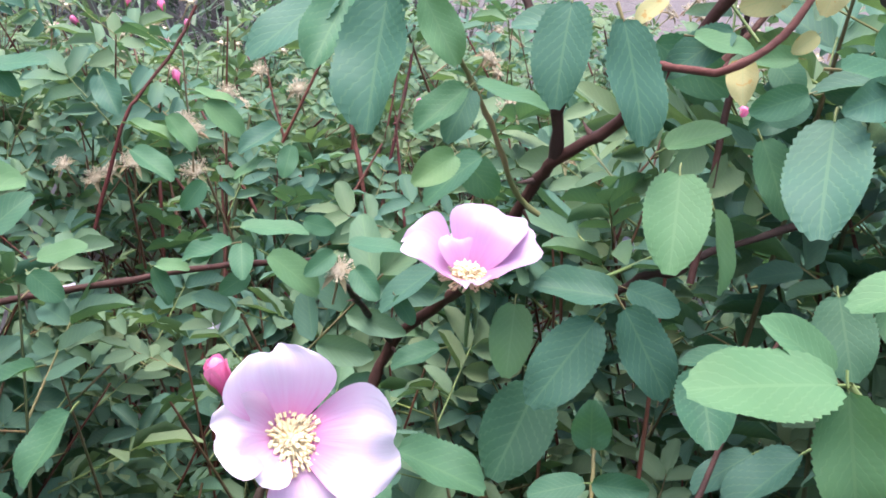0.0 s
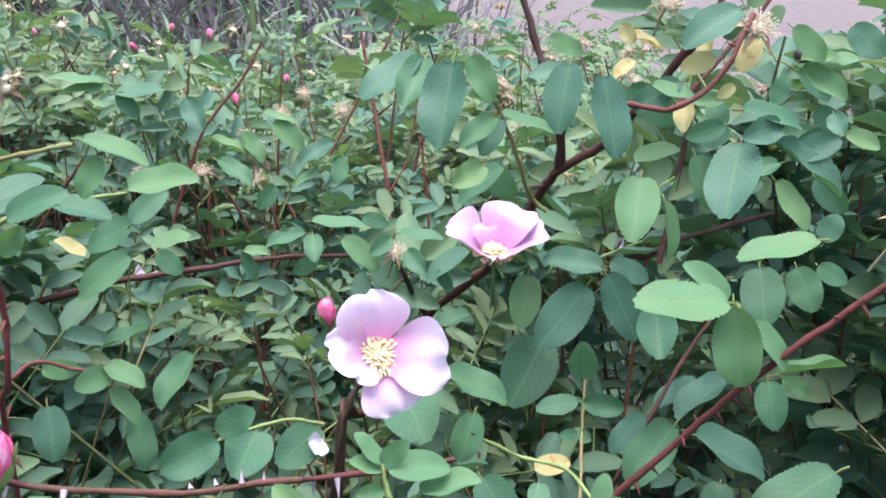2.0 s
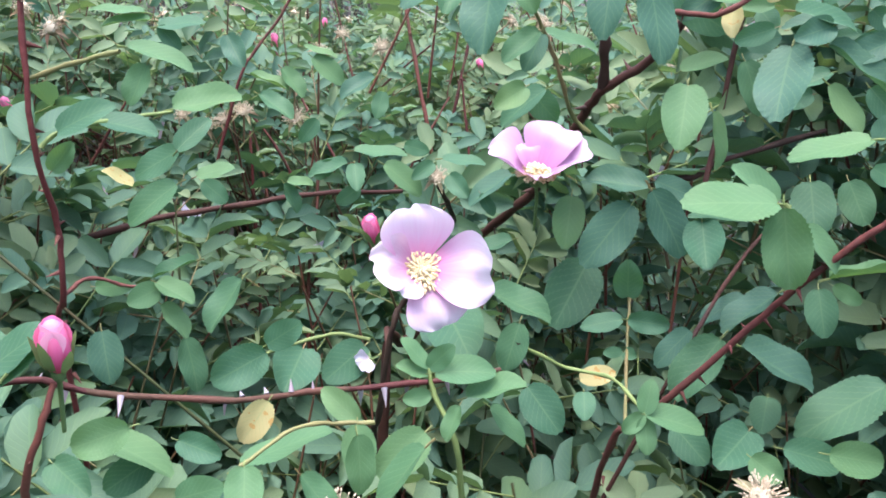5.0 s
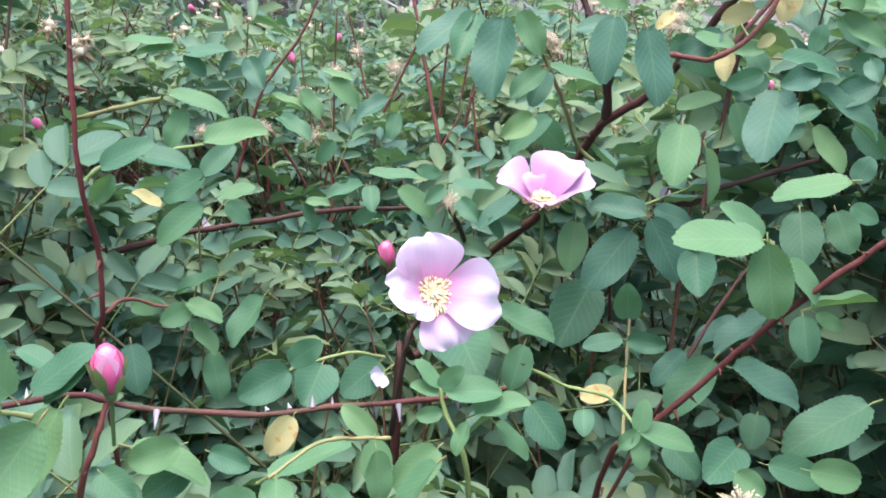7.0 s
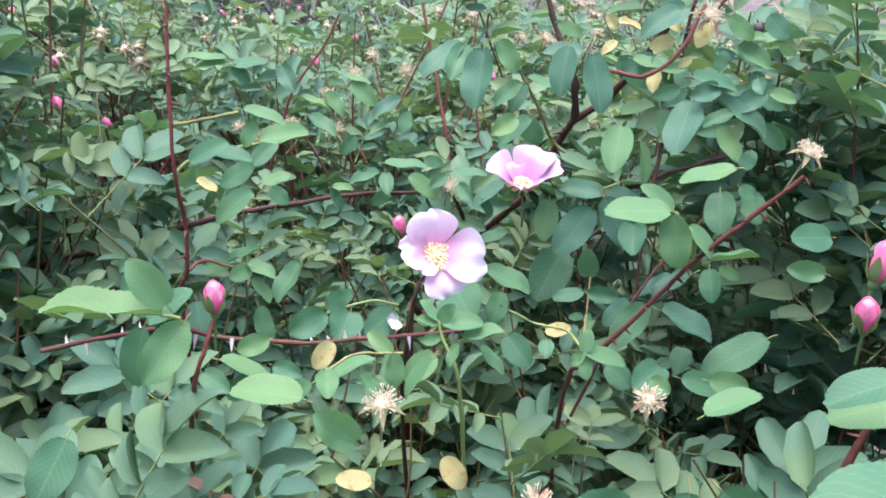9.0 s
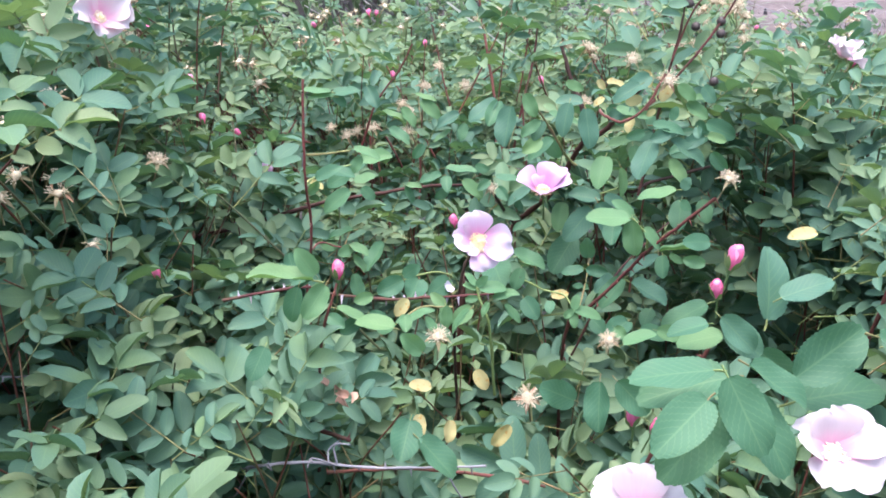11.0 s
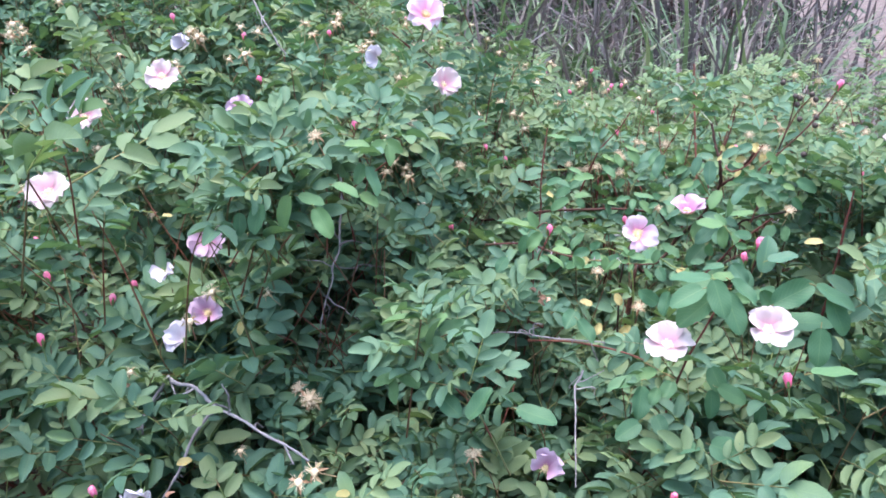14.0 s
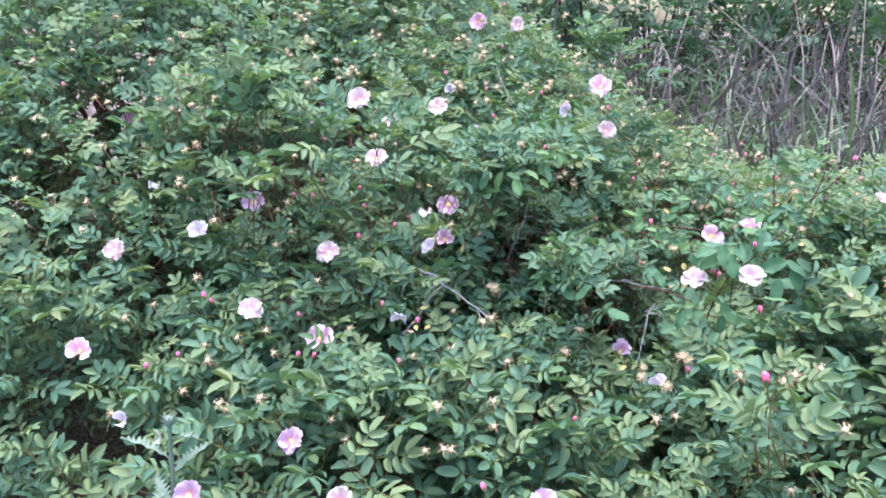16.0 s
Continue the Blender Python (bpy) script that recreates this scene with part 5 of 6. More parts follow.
FULL_RING = quads("stamens", *joined([stamen_ring(420, 0.04, 0.31, 0.13, 3), DISC]), (STAMEN,))
PALE_RING = quads("stamens", *joined([stamen_ring(160, 0.05, 0.30, 0.13, 4), DISC]), (PALE_STAMEN,))
STIGMA_MESH = quads("stigma", *ball(0.085, 0.05, z0=0.10), (STIGMA,))
CALYX = joined([ball(0.13, 0.14, z0=-0.14), sepal_star(0.55, 1.75, 0.2), tube([(0, 0, -0.22), (0.03, 0.0, -0.6), (0.02, 0.05, -1.3)], (0.035, 0.03), 6)])
CALYX_MESH = quads("rose_flower", *CALYX, (SEPAL,))
WORDS = {"pink": "open pink wild rose with yellow stamens", "pale": "open pale pink wild rose with yellow stamens", "mauve": "mauve-pink wild rose with yellow stamens", "lilac": "lilac wild rose with yellow stamens", "white": "faded whitish rose with wilting petals"}


def stand(at, axis, size, roll=0.0, thing=None):
    axis = Vector(axis).normalized()
    q = Vector((0, 0, 1)).rotation_difference(axis).to_matrix().to_4x4()
    m = Matrix.Translation(at) @ q @ Matrix.Rotation(roll, 4, "Z") @ Matrix.Scale(size, 4)
    return Matrix.Translation(-Vector(thing.location)) @ m


def flower(at, axis=(0.3, -0.6, 0.75), size=0.027, colour="pink", open_angle=72, roll=0.0, petals=5, label="", angles=None, sizes=None, opens=None):
    """A wild rose: size is a petal's length, open_angle how far the petals stand from the axis."""
    thing = BUSHES[owner(at[0], at[1])]
    if at[0] < -0.3:
        at = tuple(np.array(at) + 0.014 * np.array((0.46, -0.80, 0.38)))
    SHOWN.append((np.array(at), axis, size))
    head = part("rose_flower", CALYX_MESH, thing, label or WORDS[colour], stand(at, axis, size, roll, thing))
    for k in range(petals):
        a = angles[k] if angles else k * 2 * math.pi / 5 + RNG.normal(0, 0.12)
        o = radians(opens[k] if opens else open_angle + RNG.normal(0, 14))
        rad = np.array([math.cos(a), math.sin(a), 0])
        d = rad * math.sin(o) + np.array([0, 0, math.cos(o)])
        n = -rad * math.cos(o) + np.array([0, 0, math.sin(o)])
        s = (sizes[k] if sizes else RNG.uniform(0.92, 1.06))
        mesh = LARGE_MESH[colour][k] if angles else PETAL_MESH[colour][int(RNG.integers(0, 5))]
        broad = 1.0 if angles else 1.12 if colour in ("pink", "pale") else 1.0
        part("petal", mesh, head, "", turned(d, n, rad * 0.06 + np.array([0, 0, 0.004 * k]), (s * broad, s, s)))
    if colour != "white":
        part("stamen_ring", PALE_RING if colour == "pale" else FULL_RING if angles else RING_MESH, head, "yellow stamens", Matrix.Diagonal((1.3, 1.3, 1.15, 1)) if angles else None)
        part("stigma", STIGMA_MESH, head)
    return head


# the two roses in front
flower((-0.0248, 0.200, 1.1632), (0.26, -0.80, 0.50), 0.0246, "pink", label="large open pink rose with yellow stamens", angles=(2.0, 0.12, -0.98, 3.25, -2.15), sizes=(1.04, 1.10, 0.95, 0.80, 0.58), opens=(58, 66, 84, 58, 56))
flower((0.0195, 0.277, 1.180), (0.05, -0.30, 0.95), 0.0255, "mauve", label="cupped mauve-pink rose above a dark cane", angles=(3.05, 0.95, 0.15, 2.2, -1.5), sizes=(0.98, 0.98, 1.02, 0.6, 0.52), opens=(58, 34, 52, 40, 56))
# pale ones that come into view on the way back
flower((0.105, -0.088, 1.153), (0.02, -0.42, 0.91), 0.0237, "pale", label="wide open whitish-pink rose with pale stamens", angles=(1.6, 0.45, -0.85, 2.75, -2.15), sizes=(1.0, 0.98, 0.98, 1.0, 1.0), opens=(50, 58, 72, 60, 72))
flower((0.191, -0.060, 1.178), (0.14, -0.55, 0.82), 0.0237, "pale", label="cupped pale pink rose facing aside", angles=(1.9, 0.7, -0.5, 2.95, -1.8), sizes=(0.95, 1.02, 1.0, 0.92, 0.85), opens=(42, 50, 70, 48, 66))
flower((-0.325, 0.205, 1.337), (0.75, -0.32, 0.58), 0.0242, "pale", 66, 0.2)
flower((-0.413, -0.441, 1.412), (0.55, -0.65, 0.55), 0.0233, "pale", 68, 0.4)
flower((-0.540, -0.289, 1.272), (0.40, -0.55, 0.75), 0.0242, "pale", 68, 0.1)
flower((-0.701, -0.111, 1.312), (0.50, -0.55, 0.65), 0.0251, "pale", 66, 0.8)
flower((-0.651, -0.015, 1.358), (0.40, -0.60, 0.70), 0.0233, "pale", 70, 0.5)
flower((-0.670, 0.149, 1.285), (0.60, -0.60, 0.55), 0.022, "lilac", 74, 0.2)
flower((-0.541, -0.069, 1.150), (0.55, -0.70, 0.50), 0.024, "lilac", 72, 1.0)
flower((-0.514, -0.424, 1.096), (0.40, -0.60, 0.70), 0.0242, "pale", 68, 0.6)
flower((-0.503, -0.610, 1.014), (0.50, -0.55, 0.70), 0.0233, "pale", 70, 0.3)
flower((-0.800, -0.420, 1.140), (0.65, -0.65, 0.45), 0.026, "lilac", 76, 0.7)
flower((-0.433, -0.499, 0.955), (0.30, -0.80, 0.55), 0.027, "pink", 70, 0.9, 4)
flower((-0.016, -0.103, 0.980), (0.20, -0.75, 0.65), 0.024, "lilac", 58, 0.2, 3)
flower((-0.357, 0.213, 1.432), (0.45, -0.70, 0.55), 0.028, "pink", 60, 0.5)
flower((-0.429, -0.182, 1.110), (0.40, -0.75, 0.55), 0.022, "lilac", 60, 0.5, 4)
flower((-0.450, 0.715, 1.03), (0.20, -0.80, 0.55), 0.019, "lilac", 50, 0.2, 4)
flower((0.252, 0.317, 1.286), (0.25, -0.15, 0.95), 0.0177, "pale", 62, 0.2)
flower((-0.249, -0.695, 0.880), (0.45, -0.65, 0.62), 0.023, "lilac", 72, 0.4)
flower((-0.682, -0.860, 0.930), (0.55, -0.60, 0.58), 0.025, "pink", 55, 0.4, 4)
flower((0.156, -0.529, 0.900), (0.45, -0.60, 0.66), 0.023, "lilac", 70, 0.4)
flower((-0.694, -0.610, 1.120), (0.40, -0.70, 0.60), 0.024, "white", 60, 0.4, 4)
flower((-0.936, -0.679, 1.030), (0.50, -0.60, 0.62), 0.0260, "pale", 66, 0.9)
flower((-1.45, -0.40, 1.235), (0.60, -0.60, 0.52), 0.026, "pink", 66, 0.9, 4)
flower((-0.296, -0.856, 0.815), (0.45, -0.60, 0.66), 0.026, "lilac", 60, 0.4)
flower((-0.105, -0.700, 0.840), (0.45, -0.60, 0.66), 0.0242, "pale", 60, 0.4)
flower((-1.08, 0.55, 1.55), (0.55, -0.70, 0.40), 0.028, "pink", 60, 0.4)
flower((-0.98, 0.62, 1.55), (0.50, -0.70, 0.40), 0.0242, "pale", 60, 0.9)
for at, s in (((-0.408, -0.241, 1.105), 0.022), ((-0.467, -0.206, 1.165), 0.018), ((-0.694, 0.073, 1.390), 0.021), ((-0.441, 0.210, 1.370), 0.02), ((-0.349, -0.372, 0.995), 0.022), ((0.134, -0.212, 0.995), 0.022), ((-0.491, -0.868, 0.87), 0.02), ((-0.427, -0.833, 0.86), 0.018),
              ((-1.30, -0.60, 1.11), 0.02), ((-1.02, -0.54, 1.15), 0.02), ((-0.25, 0.50, 1.085), 0.013), ((-0.166, 0.532, 1.052), 0.013), ((0.10, 0.48, 1.12), 0.010), ((-0.05, 0.215, 1.115), 0.007)):
    flower(at, (RNG.normal(0.3, 0.4), -0.8, RNG.normal(0.4, 0.4)), s, "white", 45, RNG.uniform(0, 6), int(RNG.integers(2, 4)))

# ---- buds ----
def hugging_sepals():
    """Five narrow sepals that lie round a bud and flare at their tips."""
    out = []
    for k in range(5):
        v, f, u = blade(9, 3, 0, 0, 0, 0, 0.8)
        h = v[:, 1]
        r = 0.10 + 0.24 * np.sin(0.5 * np.pi * np.minimum(1, h * 1.7)) + 0.26 * np.maximum(0, h - 0.6) + 0.03 * (k % 2)
        an = k * 1.2566 + v[:, 0] * 0.30 / np.maximum(r, 0.12)
        out.append((np.stack([r * np.cos(an), r * np.sin(an), -0.12 + (0.72 + 0.14 * (k % 3)) * h], 1), f, u))
    return joined(out)


BUD_BODY = quads("rose_bud", *joined([ball(0.30, 0.62, 10, 12, 0.5), ]), (PETAL_BUD,))
BUD_WRAP = [quads("petal", *petal_shape(1.5, 0.0, 0.02), (m,)) for m in (PETAL_BUD, PETAL_BLUSH)]
BUD_CALYX = quads("calyx", *joined([ball(0.15, 0.2, z0=-0.12), hugging_sepals(), tube([(0, 0, -0.25), (0.05, 0.02, -0.7), (0.03, 0.06, -1.6)], (0.06, 0.05), 6)]), (SEPAL,))


def bud(at, size=0.016, axis=(0.1, -0.15, 1.0), light=False, label="", turn=None):
    thing = BUSHES[owner(at[0], at[1])]
    SHOWN.append((np.array(at), (0.15, -0.8, 0.6), size))
    body = part("rose_bud", BUD_BODY, thing, label or "closed deep pink rose bud with green sepals", stand(at, axis, size, RNG.uniform(0, 6) if turn is None else turn, thing))
    for k in range(3):
        a = k * 2.1
        rad = np.array([math.cos(a), math.sin(a), 0])
        part("petal", BUD_WRAP[1 if light and k else 0], body, "", turned(rad * 0.12 + np.array([0, 0, 1.0]), -rad, rad * 0.13 + np.array([0, 0, -0.05]), (0.62, 1.15, 0.5)))
    part("calyx", BUD_CALYX, body)


bud((-0.093, 0.066, 1.191), 0.0122, (0.12, -0.1, 1), True, "half-open pink bud with green sepals")
bud((-0.0440, 0.208, 1.172), 0.0108, (-0.05, -0.3, 1))
bud((0.153, 0.060, 1.215), 0.014, (0.25, -0.1, 1), True)
bud((0.145, 0.042, 1.205), 0.011, (-0.1, -0.3, 1))
for at, s in (((0.215, -0.051, 1.118), 0.013), ((0.101, -0.014, 1.152), 0.012), ((0.112, -0.018, 1.150), 0.010), ((-0.531, -0.342, 1.11), 0.013), ((-0.538, -0.239, 1.12), 0.012), ((-0.27, 0.13, 1.15), 0.011), ((-0.36, 0.40, 1.20), 0.011), ((-0.33, 0.42, 1.18), 0.010),
              ((-0.45, 0.55, 1.21), 0.011), ((-0.62, -0.02, 1.30), 0.012), ((-0.58, 0.10, 1.34), 0.012), ((0.27, 0.36, 1.27), 0.012), ((0.30, 0.30, 1.24), 0.012), ((0.14, -0.16, 1.03), 0.011), ((-0.48, -0.52, 0.99), 0.012), ((-0.30, -0.42, 0.93), 0.011), ((-0.38, -0.56, 0.95), 0.012),
              ((-0.15, -0.38, 0.93), 0.010), ((0.05, -0.33, 0.93), 0.010), ((0.406, -0.439, 1.165), 0.016), ((-0.75, -0.30, 1.15), 0.012), ((-0.85, -0.20, 1.26), 0.012), ((-0.95, -0.45, 1.13), 0.012), ((-0.60, -0.66, 1.02), 0.013), ((-0.78, 0.28, 1.38), 0.012), ((-0.22, 0.66, 1.19), 0.011), ((-0.05, 0.90, 1.13), 0.012),
              ((0.20, 0.62, 1.17), 0.012), ((-0.62, 0.75, 1.24), 0.012), ((-1.05, -0.15, 1.34), 0.012)):
    bud(at, s, (RNG.normal(0, 0.3), RNG.normal(-0.2, 0.3), 1.0), RNG.uniform() < 0.3)

# ---- spent heads: a dry tuft of stamens over spread sepals ----
TUFT_MESH = quads("stamen_tuft", *joined([stamen_ring(150, 0.1, 0.72, 0.42, 9, 1.5), ball(0.30, 0.16, 7, 10, 0.06)]), (TUFT,))
SMALL_TUFT = quads("stamen_tuft", *joined([stamen_ring(26, 0.15, 0.72, 0.42, 19, 2.2), ball(0.32, 0.16, 5, 7, 0.06)]), (TUFT,))
SPENT = quads("spent_flower", *joined([ball(0.2, 0.22, z0=-0.12), sepal_star(0.92, 1.75, 0.3, 0.24, 6), tube([(0, 0, -0.25), (0.05, 0.02, -0.9), (0.03, 0.06, -2.2)], (0.06, 0.05), 6)]), (DRY_SEPAL,))


def spent(at, size=0.012, axis=(0.15, -0.5, 0.85)):
    thing = BUSHES[owner(at[0], at[1])]
    SHOWN.append((np.array(at), axis, size))
    head = part("spent_flower", SPENT, thing, "spent rose head with tan stamens and spread sepals", stand(at, axis, size, RNG.uniform(0, 6), thing))
    part("stamen_tuft", TUFT_MESH if at[1] > -0.3 and abs(at[0]) < 0.3 else SMALL_TUFT, head, "dry tan tuft of stamens")


for at, s in (((-0.032, 0.311, 1.168), 0.010), ((-0.024, 0.055, 1.158), 0.0115), ((0.038, 0.025, 1.137), 0.0115), ((0.084, 0.102, 1.137), 0.0105), ((0.162, 0.192, 1.224), 0.011), ((-0.24, -0.19, 1.348), 0.012), ((-0.627, -0.088, 1.18), 0.011), ((-0.366, -0.148, 1.135), 0.011),
              ((0.117, 0.24, 1.284), 0.012), ((0.09, 0.28, 1.292), 0.010), ((-0.30, 0.10, 1.19), 0.010), ((-0.45, 0.30, 1.33), 0.011), ((-0.50, 0.02, 1.26), 0.011), ((-0.75, -0.02, 1.34), 0.011), ((-0.72, 0.18, 1.36), 0.012), ((-0.55, -0.40, 1.10), 0.011), ((-0.62, -0.45, 1.12), 0.011), ((-0.44, -0.30, 1.08), 0.010),
              ((-0.40, -0.46, 0.98), 0.012), ((-0.28, -0.40, 0.95), 0.012), ((-0.30, -0.28, 1.01), 0.010), ((0.08, -0.18, 1.00), 0.011), ((-0.02, -0.30, 0.92), 0.011), ((-0.48, -0.66, 0.98), 0.012), ((-0.42, -0.62, 0.96), 0.012), ((-0.20, -0.62, 0.88), 0.012), ((0.0, -0.60, 0.85), 0.012), ((0.22, -0.30, 1.0), 0.011),
              ((-0.85, -0.50, 1.10), 0.012), ((-0.88, -0.30, 1.20), 0.012), ((-0.40, 0.62, 1.22), 0.011), ((-0.20, 0.75, 1.16), 0.012), ((-0.55, 0.45, 1.24), 0.011), ((0.25, 0.45, 1.21), 0.011), ((-0.95, 0.15, 1.36), 0.012)):
    spent(at, s, (RNG.normal(0.15, 0.2), RNG.normal(-0.5, 0.2), 0.85))

# more of both, scattered where the shoots end
for k in range(430):
    x, y = RNG.uniform(-1.4, 0.5), RNG.uniform(-0.85, 1.5)
    if (abs(x - 0.03) < 0.32 and -0.15 < y < 0.5) or (x > 0.15 and y < -0.4):
        continue
    z = float(crown(x, y)) + RNG.uniform(0.02, 0.10)
    if k % 5:
        for q in range(1 + (k % 4 == 1) + (k % 8 == 1)):
            spent((x + RNG.normal(0, 0.012) * q, y + RNG.normal(0, 0.012) * q, z - 0.008 * q), RNG.uniform(0.011, 0.016), (RNG.normal(0.2, 0.3), RNG.normal(-0.45, 0.3), 0.8))
    else:
        size, axis, opening = RNG.uniform(0.010, 0.013), (RNG.normal(0, 0.3), RNG.normal(-0.2, 0.3), 1.0), RNG.uniform() < 0.4
        turn = RNG.uniform(0, 6)
        if k % 10 == 0:
            bud((x, y, z), size, axis, opening, turn=turn)

# ---- black dried hips on a bare stem, curled brown leaves ----
HIP_MESH = quads("dried_hip", *joined([ball(0.6, 0.6, 7, 9), sepal_star(0.9, 0.5, 0.2, 0.15, 8)]), (OLD_HIP,))
for x, y, z in ((0.131, 0.338, 1.337), (0.136, 0.342, 1.334), (0.134, 0.34, 1.326), (0.150, 0.345, 1.340), (0.155, 0.348, 1.333), (0.160, 0.335, 1.312), (0.140, 0.336, 1.308), (0.160, 0.33, 1.303), (0.112, 0.35, 1.352), (0.155, 0.30, 1.27)):
    part("dried_hip", HIP_MESH, bush, "small black dried rose hip", stand((x, y, z), (RNG.normal(0, 0.4), -0.2, 1), 0.0065, 0, bush))
cane([(0.10, 0.30, 1.17), (0.118, 0.33, 1.26), (0.128, 0.337, 1.305), (0.131, 0.338, 1.335)], (0.0014, 0.0008), CANE_DARK, thing=bush)
cane([(0.122, 0.332, 1.28), (0.135, 0.34, 1.315), (0.150, 0.345, 1.338)], (0.0010, 0.0007), CANE_RED, thing=bush)
cane([(0.10, 0.31, 1.24), (0.14, 0.325, 1.285), (0.165, 0.335, 1.32), (0.178, 0.34, 1.345)], (0.0013, 0.0008), CANE_RED, thing=bush)
bud((0.180, 0.341, 1.348), 0.013, (0.3, -0.2, 1), True)
for x, y, z in ((-0.092, 0.039, 1.120), (-0.088, 0.040, 1.113), (-0.47, 0.02, 1.30), (-0.45, -0.30, 1.06), (-0.33, -0.36, 0.98)):
    for k in range(3):
        v, f, u = blade(9, 5, 0.05, 1.1, 0.6, 0.15)
        d = RNG.normal(0, 1, 3)
        part("curled_leaf", quads("curled_leaf", v, f, u, (CURLED,)), BUSHES[owner(x, y)], "curled rust-brown dead leaf", turned(d, RNG.normal(0, 1, 3), np.array((x, y, z)) + RNG.normal(0, 0.004, 3) - rest(BUSHES[owner(x, y)]), (0.006, 0.008, 0.008)))
# yellowed leaflets among the green
for x, y, z in ((0.00, 0.055, 1.135), (-0.036, 0.075, 1.106), (-0.020, 0.06, 1.09), (0.025, 0.04, 1.105), (-0.045, 0.07, 1.085), (0.21, 0.12, 1.215), (-0.42, 0.10, 1.31), (-0.32, -0.33, 1.02), (-0.28, -0.36, 1.0), (-0.30, -0.38, 1.0), (-0.16, -0.27, 1.0), (0.10, 0.27, 1.285), (0.085, 0.26, 1.275), (0.12, 0.25, 1.28), (-0.55, -0.12, 1.2), (-0.2, -0.45, 0.9), (0.06, -0.2, 1.0), (-0.36, -0.2, 1.12)):
    b = BUSHES[owner(x, y)]
    part("leaf", LEAFLETS[2][int(RNG.integers(0, 3))], b, NAMES[2], turned((RNG.normal(0, 0.9), -0.4, RNG.normal(-0.1, 0.5)), (RNG.normal(0.2, 0.3), -0.5, 0.8), np.array((x, y, z)) - rest(b), (0.0095, RNG.uniform(0.014, 0.019), 0.017)))


# ---- foliage: random shoots over the plan, denser towards the front ----
# domed sprays with dark hollows between them, and looser shoots
cx, cy = np.meshgrid(np.arange(-3.3, 0.86, 0.165), np.arange(-1.6, 2.05, 0.165), indexing="ij")
cx, cy = cx.ravel() + RNG.normal(0, 0.05, cx.size), cy.ravel() + RNG.normal(0, 0.05, cy.size)
rise = RNG.normal(0, 0.035, len(cx))
wide = RNG.uniform(0.065, 0.115, len(cx))
many = np.where((cx > -1.4) & (cy < 1.0), RNG.integers(5, 8, len(cx)), np.where(cx < -1.9, RNG.integers(2, 5, len(cx)), RNG.integers(4, 7, len(cx))))
pick = np.repeat(np.arange(len(cx)), many)
ang, far = RNG.uniform(0, 2 * np.pi, len(pick)), np.sqrt(RNG.uniform(0, 1, len(pick)))
px, py = cx[pick] + wide[pick] * far * np.cos(ang), cy[pick] + wide[pick] * far * np.sin(ang)
drop = -rise[pick] - 0.03 + 0.085 * far ** 2 + RNG.normal(0, 0.012, len(pick))
out = 0.75 * far[:, None] * np.stack([np.cos(ang), np.sin(ang), 0 * ang], 1)
lx, ly = RNG.uniform(-2.4, 0.85, 480), RNG.uniform(-1.4, 2.0, 480)
px, py, drop, out = np.concatenate([px, lx]), np.concatenate([py, ly]), np.concatenate([drop, RNG.uniform(0.02, 0.28, 480)]), np.vstack([out, np.zeros((480, 3))])
keep = ~((px > 0.1) & (py < -0.5) & (px - py > 0.95)) & (px < 0.74 + 0.1 * np.sin(5.2 * py) - 0.25 * np.clip(py - 1.2, 0, 1))
keep &= ~((py < -1.15) & (px > -0.25)) & ~((px < -1.9) & (py > 1.5)) & ~((px > 0.6) & (py > 1.2))
px, py, drop, out = px[keep], py[keep], drop[keep], out[keep]
hero = (np.abs(px - 0.02) < 0.22) & (np.abs(py - 0.20) < 0.26)
drop = np.where(hero, drop + np.where(px < -0.05, 0.07, 0.12), drop)
drop = np.where((np.abs(px - 0.03) < 0.12) & (np.abs(py + 0.02) < 0.15), np.maximum(drop, 0.03), drop)
SEAT, WAY, FACE, LONG, LINES, ORDER = shoots(RNG, px, py, drop, out=out)

# shorter filling leaves lower down, so that the inside is dark and closed
fx, fy = RNG.uniform(-1.8, 0.8, 420), RNG.uniform(-1.3, 1.6, 420)
ok = ~((fx > 0.1) & (fy < -0.5) & (fx - fy > 0.95))
F2 = shoots(RNG, fx[ok], fy[ok], RNG.uniform(0.36, 0.68, ok.sum()))
# and a closer layer deep under the first flowers
dx, dy = RNG.uniform(-0.3, 0.45, 90), RNG.uniform(0.0, 0.65, 90)
F6 = shoots(RNG, dx, dy, RNG.uniform(0.22, 0.42, 90))
F2 = [np.concatenate([p, q]) if isinstance(p, np.ndarray) else p + q for p, q in zip(F2, F6)]
# more around the first flowers
hx, hy = RNG.uniform(-0.36, 0.36, 170), RNG.uniform(-0.14, 0.62, 170)
F4 = shoots(RNG, hx, hy, RNG.uniform(0.03, 0.2, 170))
# the shaded middle in front of the grey twigs, and the outer side of the first bush
ex1, ey1 = RNG.uniform(0.24, 0.50, 55), RNG.uniform(-0.10, 0.36, 55)
F8 = shoots(RNG, ex1, ey1, RNG.uniform(-0.05, 0.10, 55))
mx1, my1 = RNG.uniform(-0.52, -0.08, 150), RNG.uniform(-0.36, 0.36, 150)
F7 = shoots(RNG, mx1, my1, RNG.uniform(-0.02, 0.12, 150))
F4 = [np.concatenate([p, q, r]) if isinstance(p, np.ndarray) else p + q + r for p, q, r in zip(F4, F7, F8)]
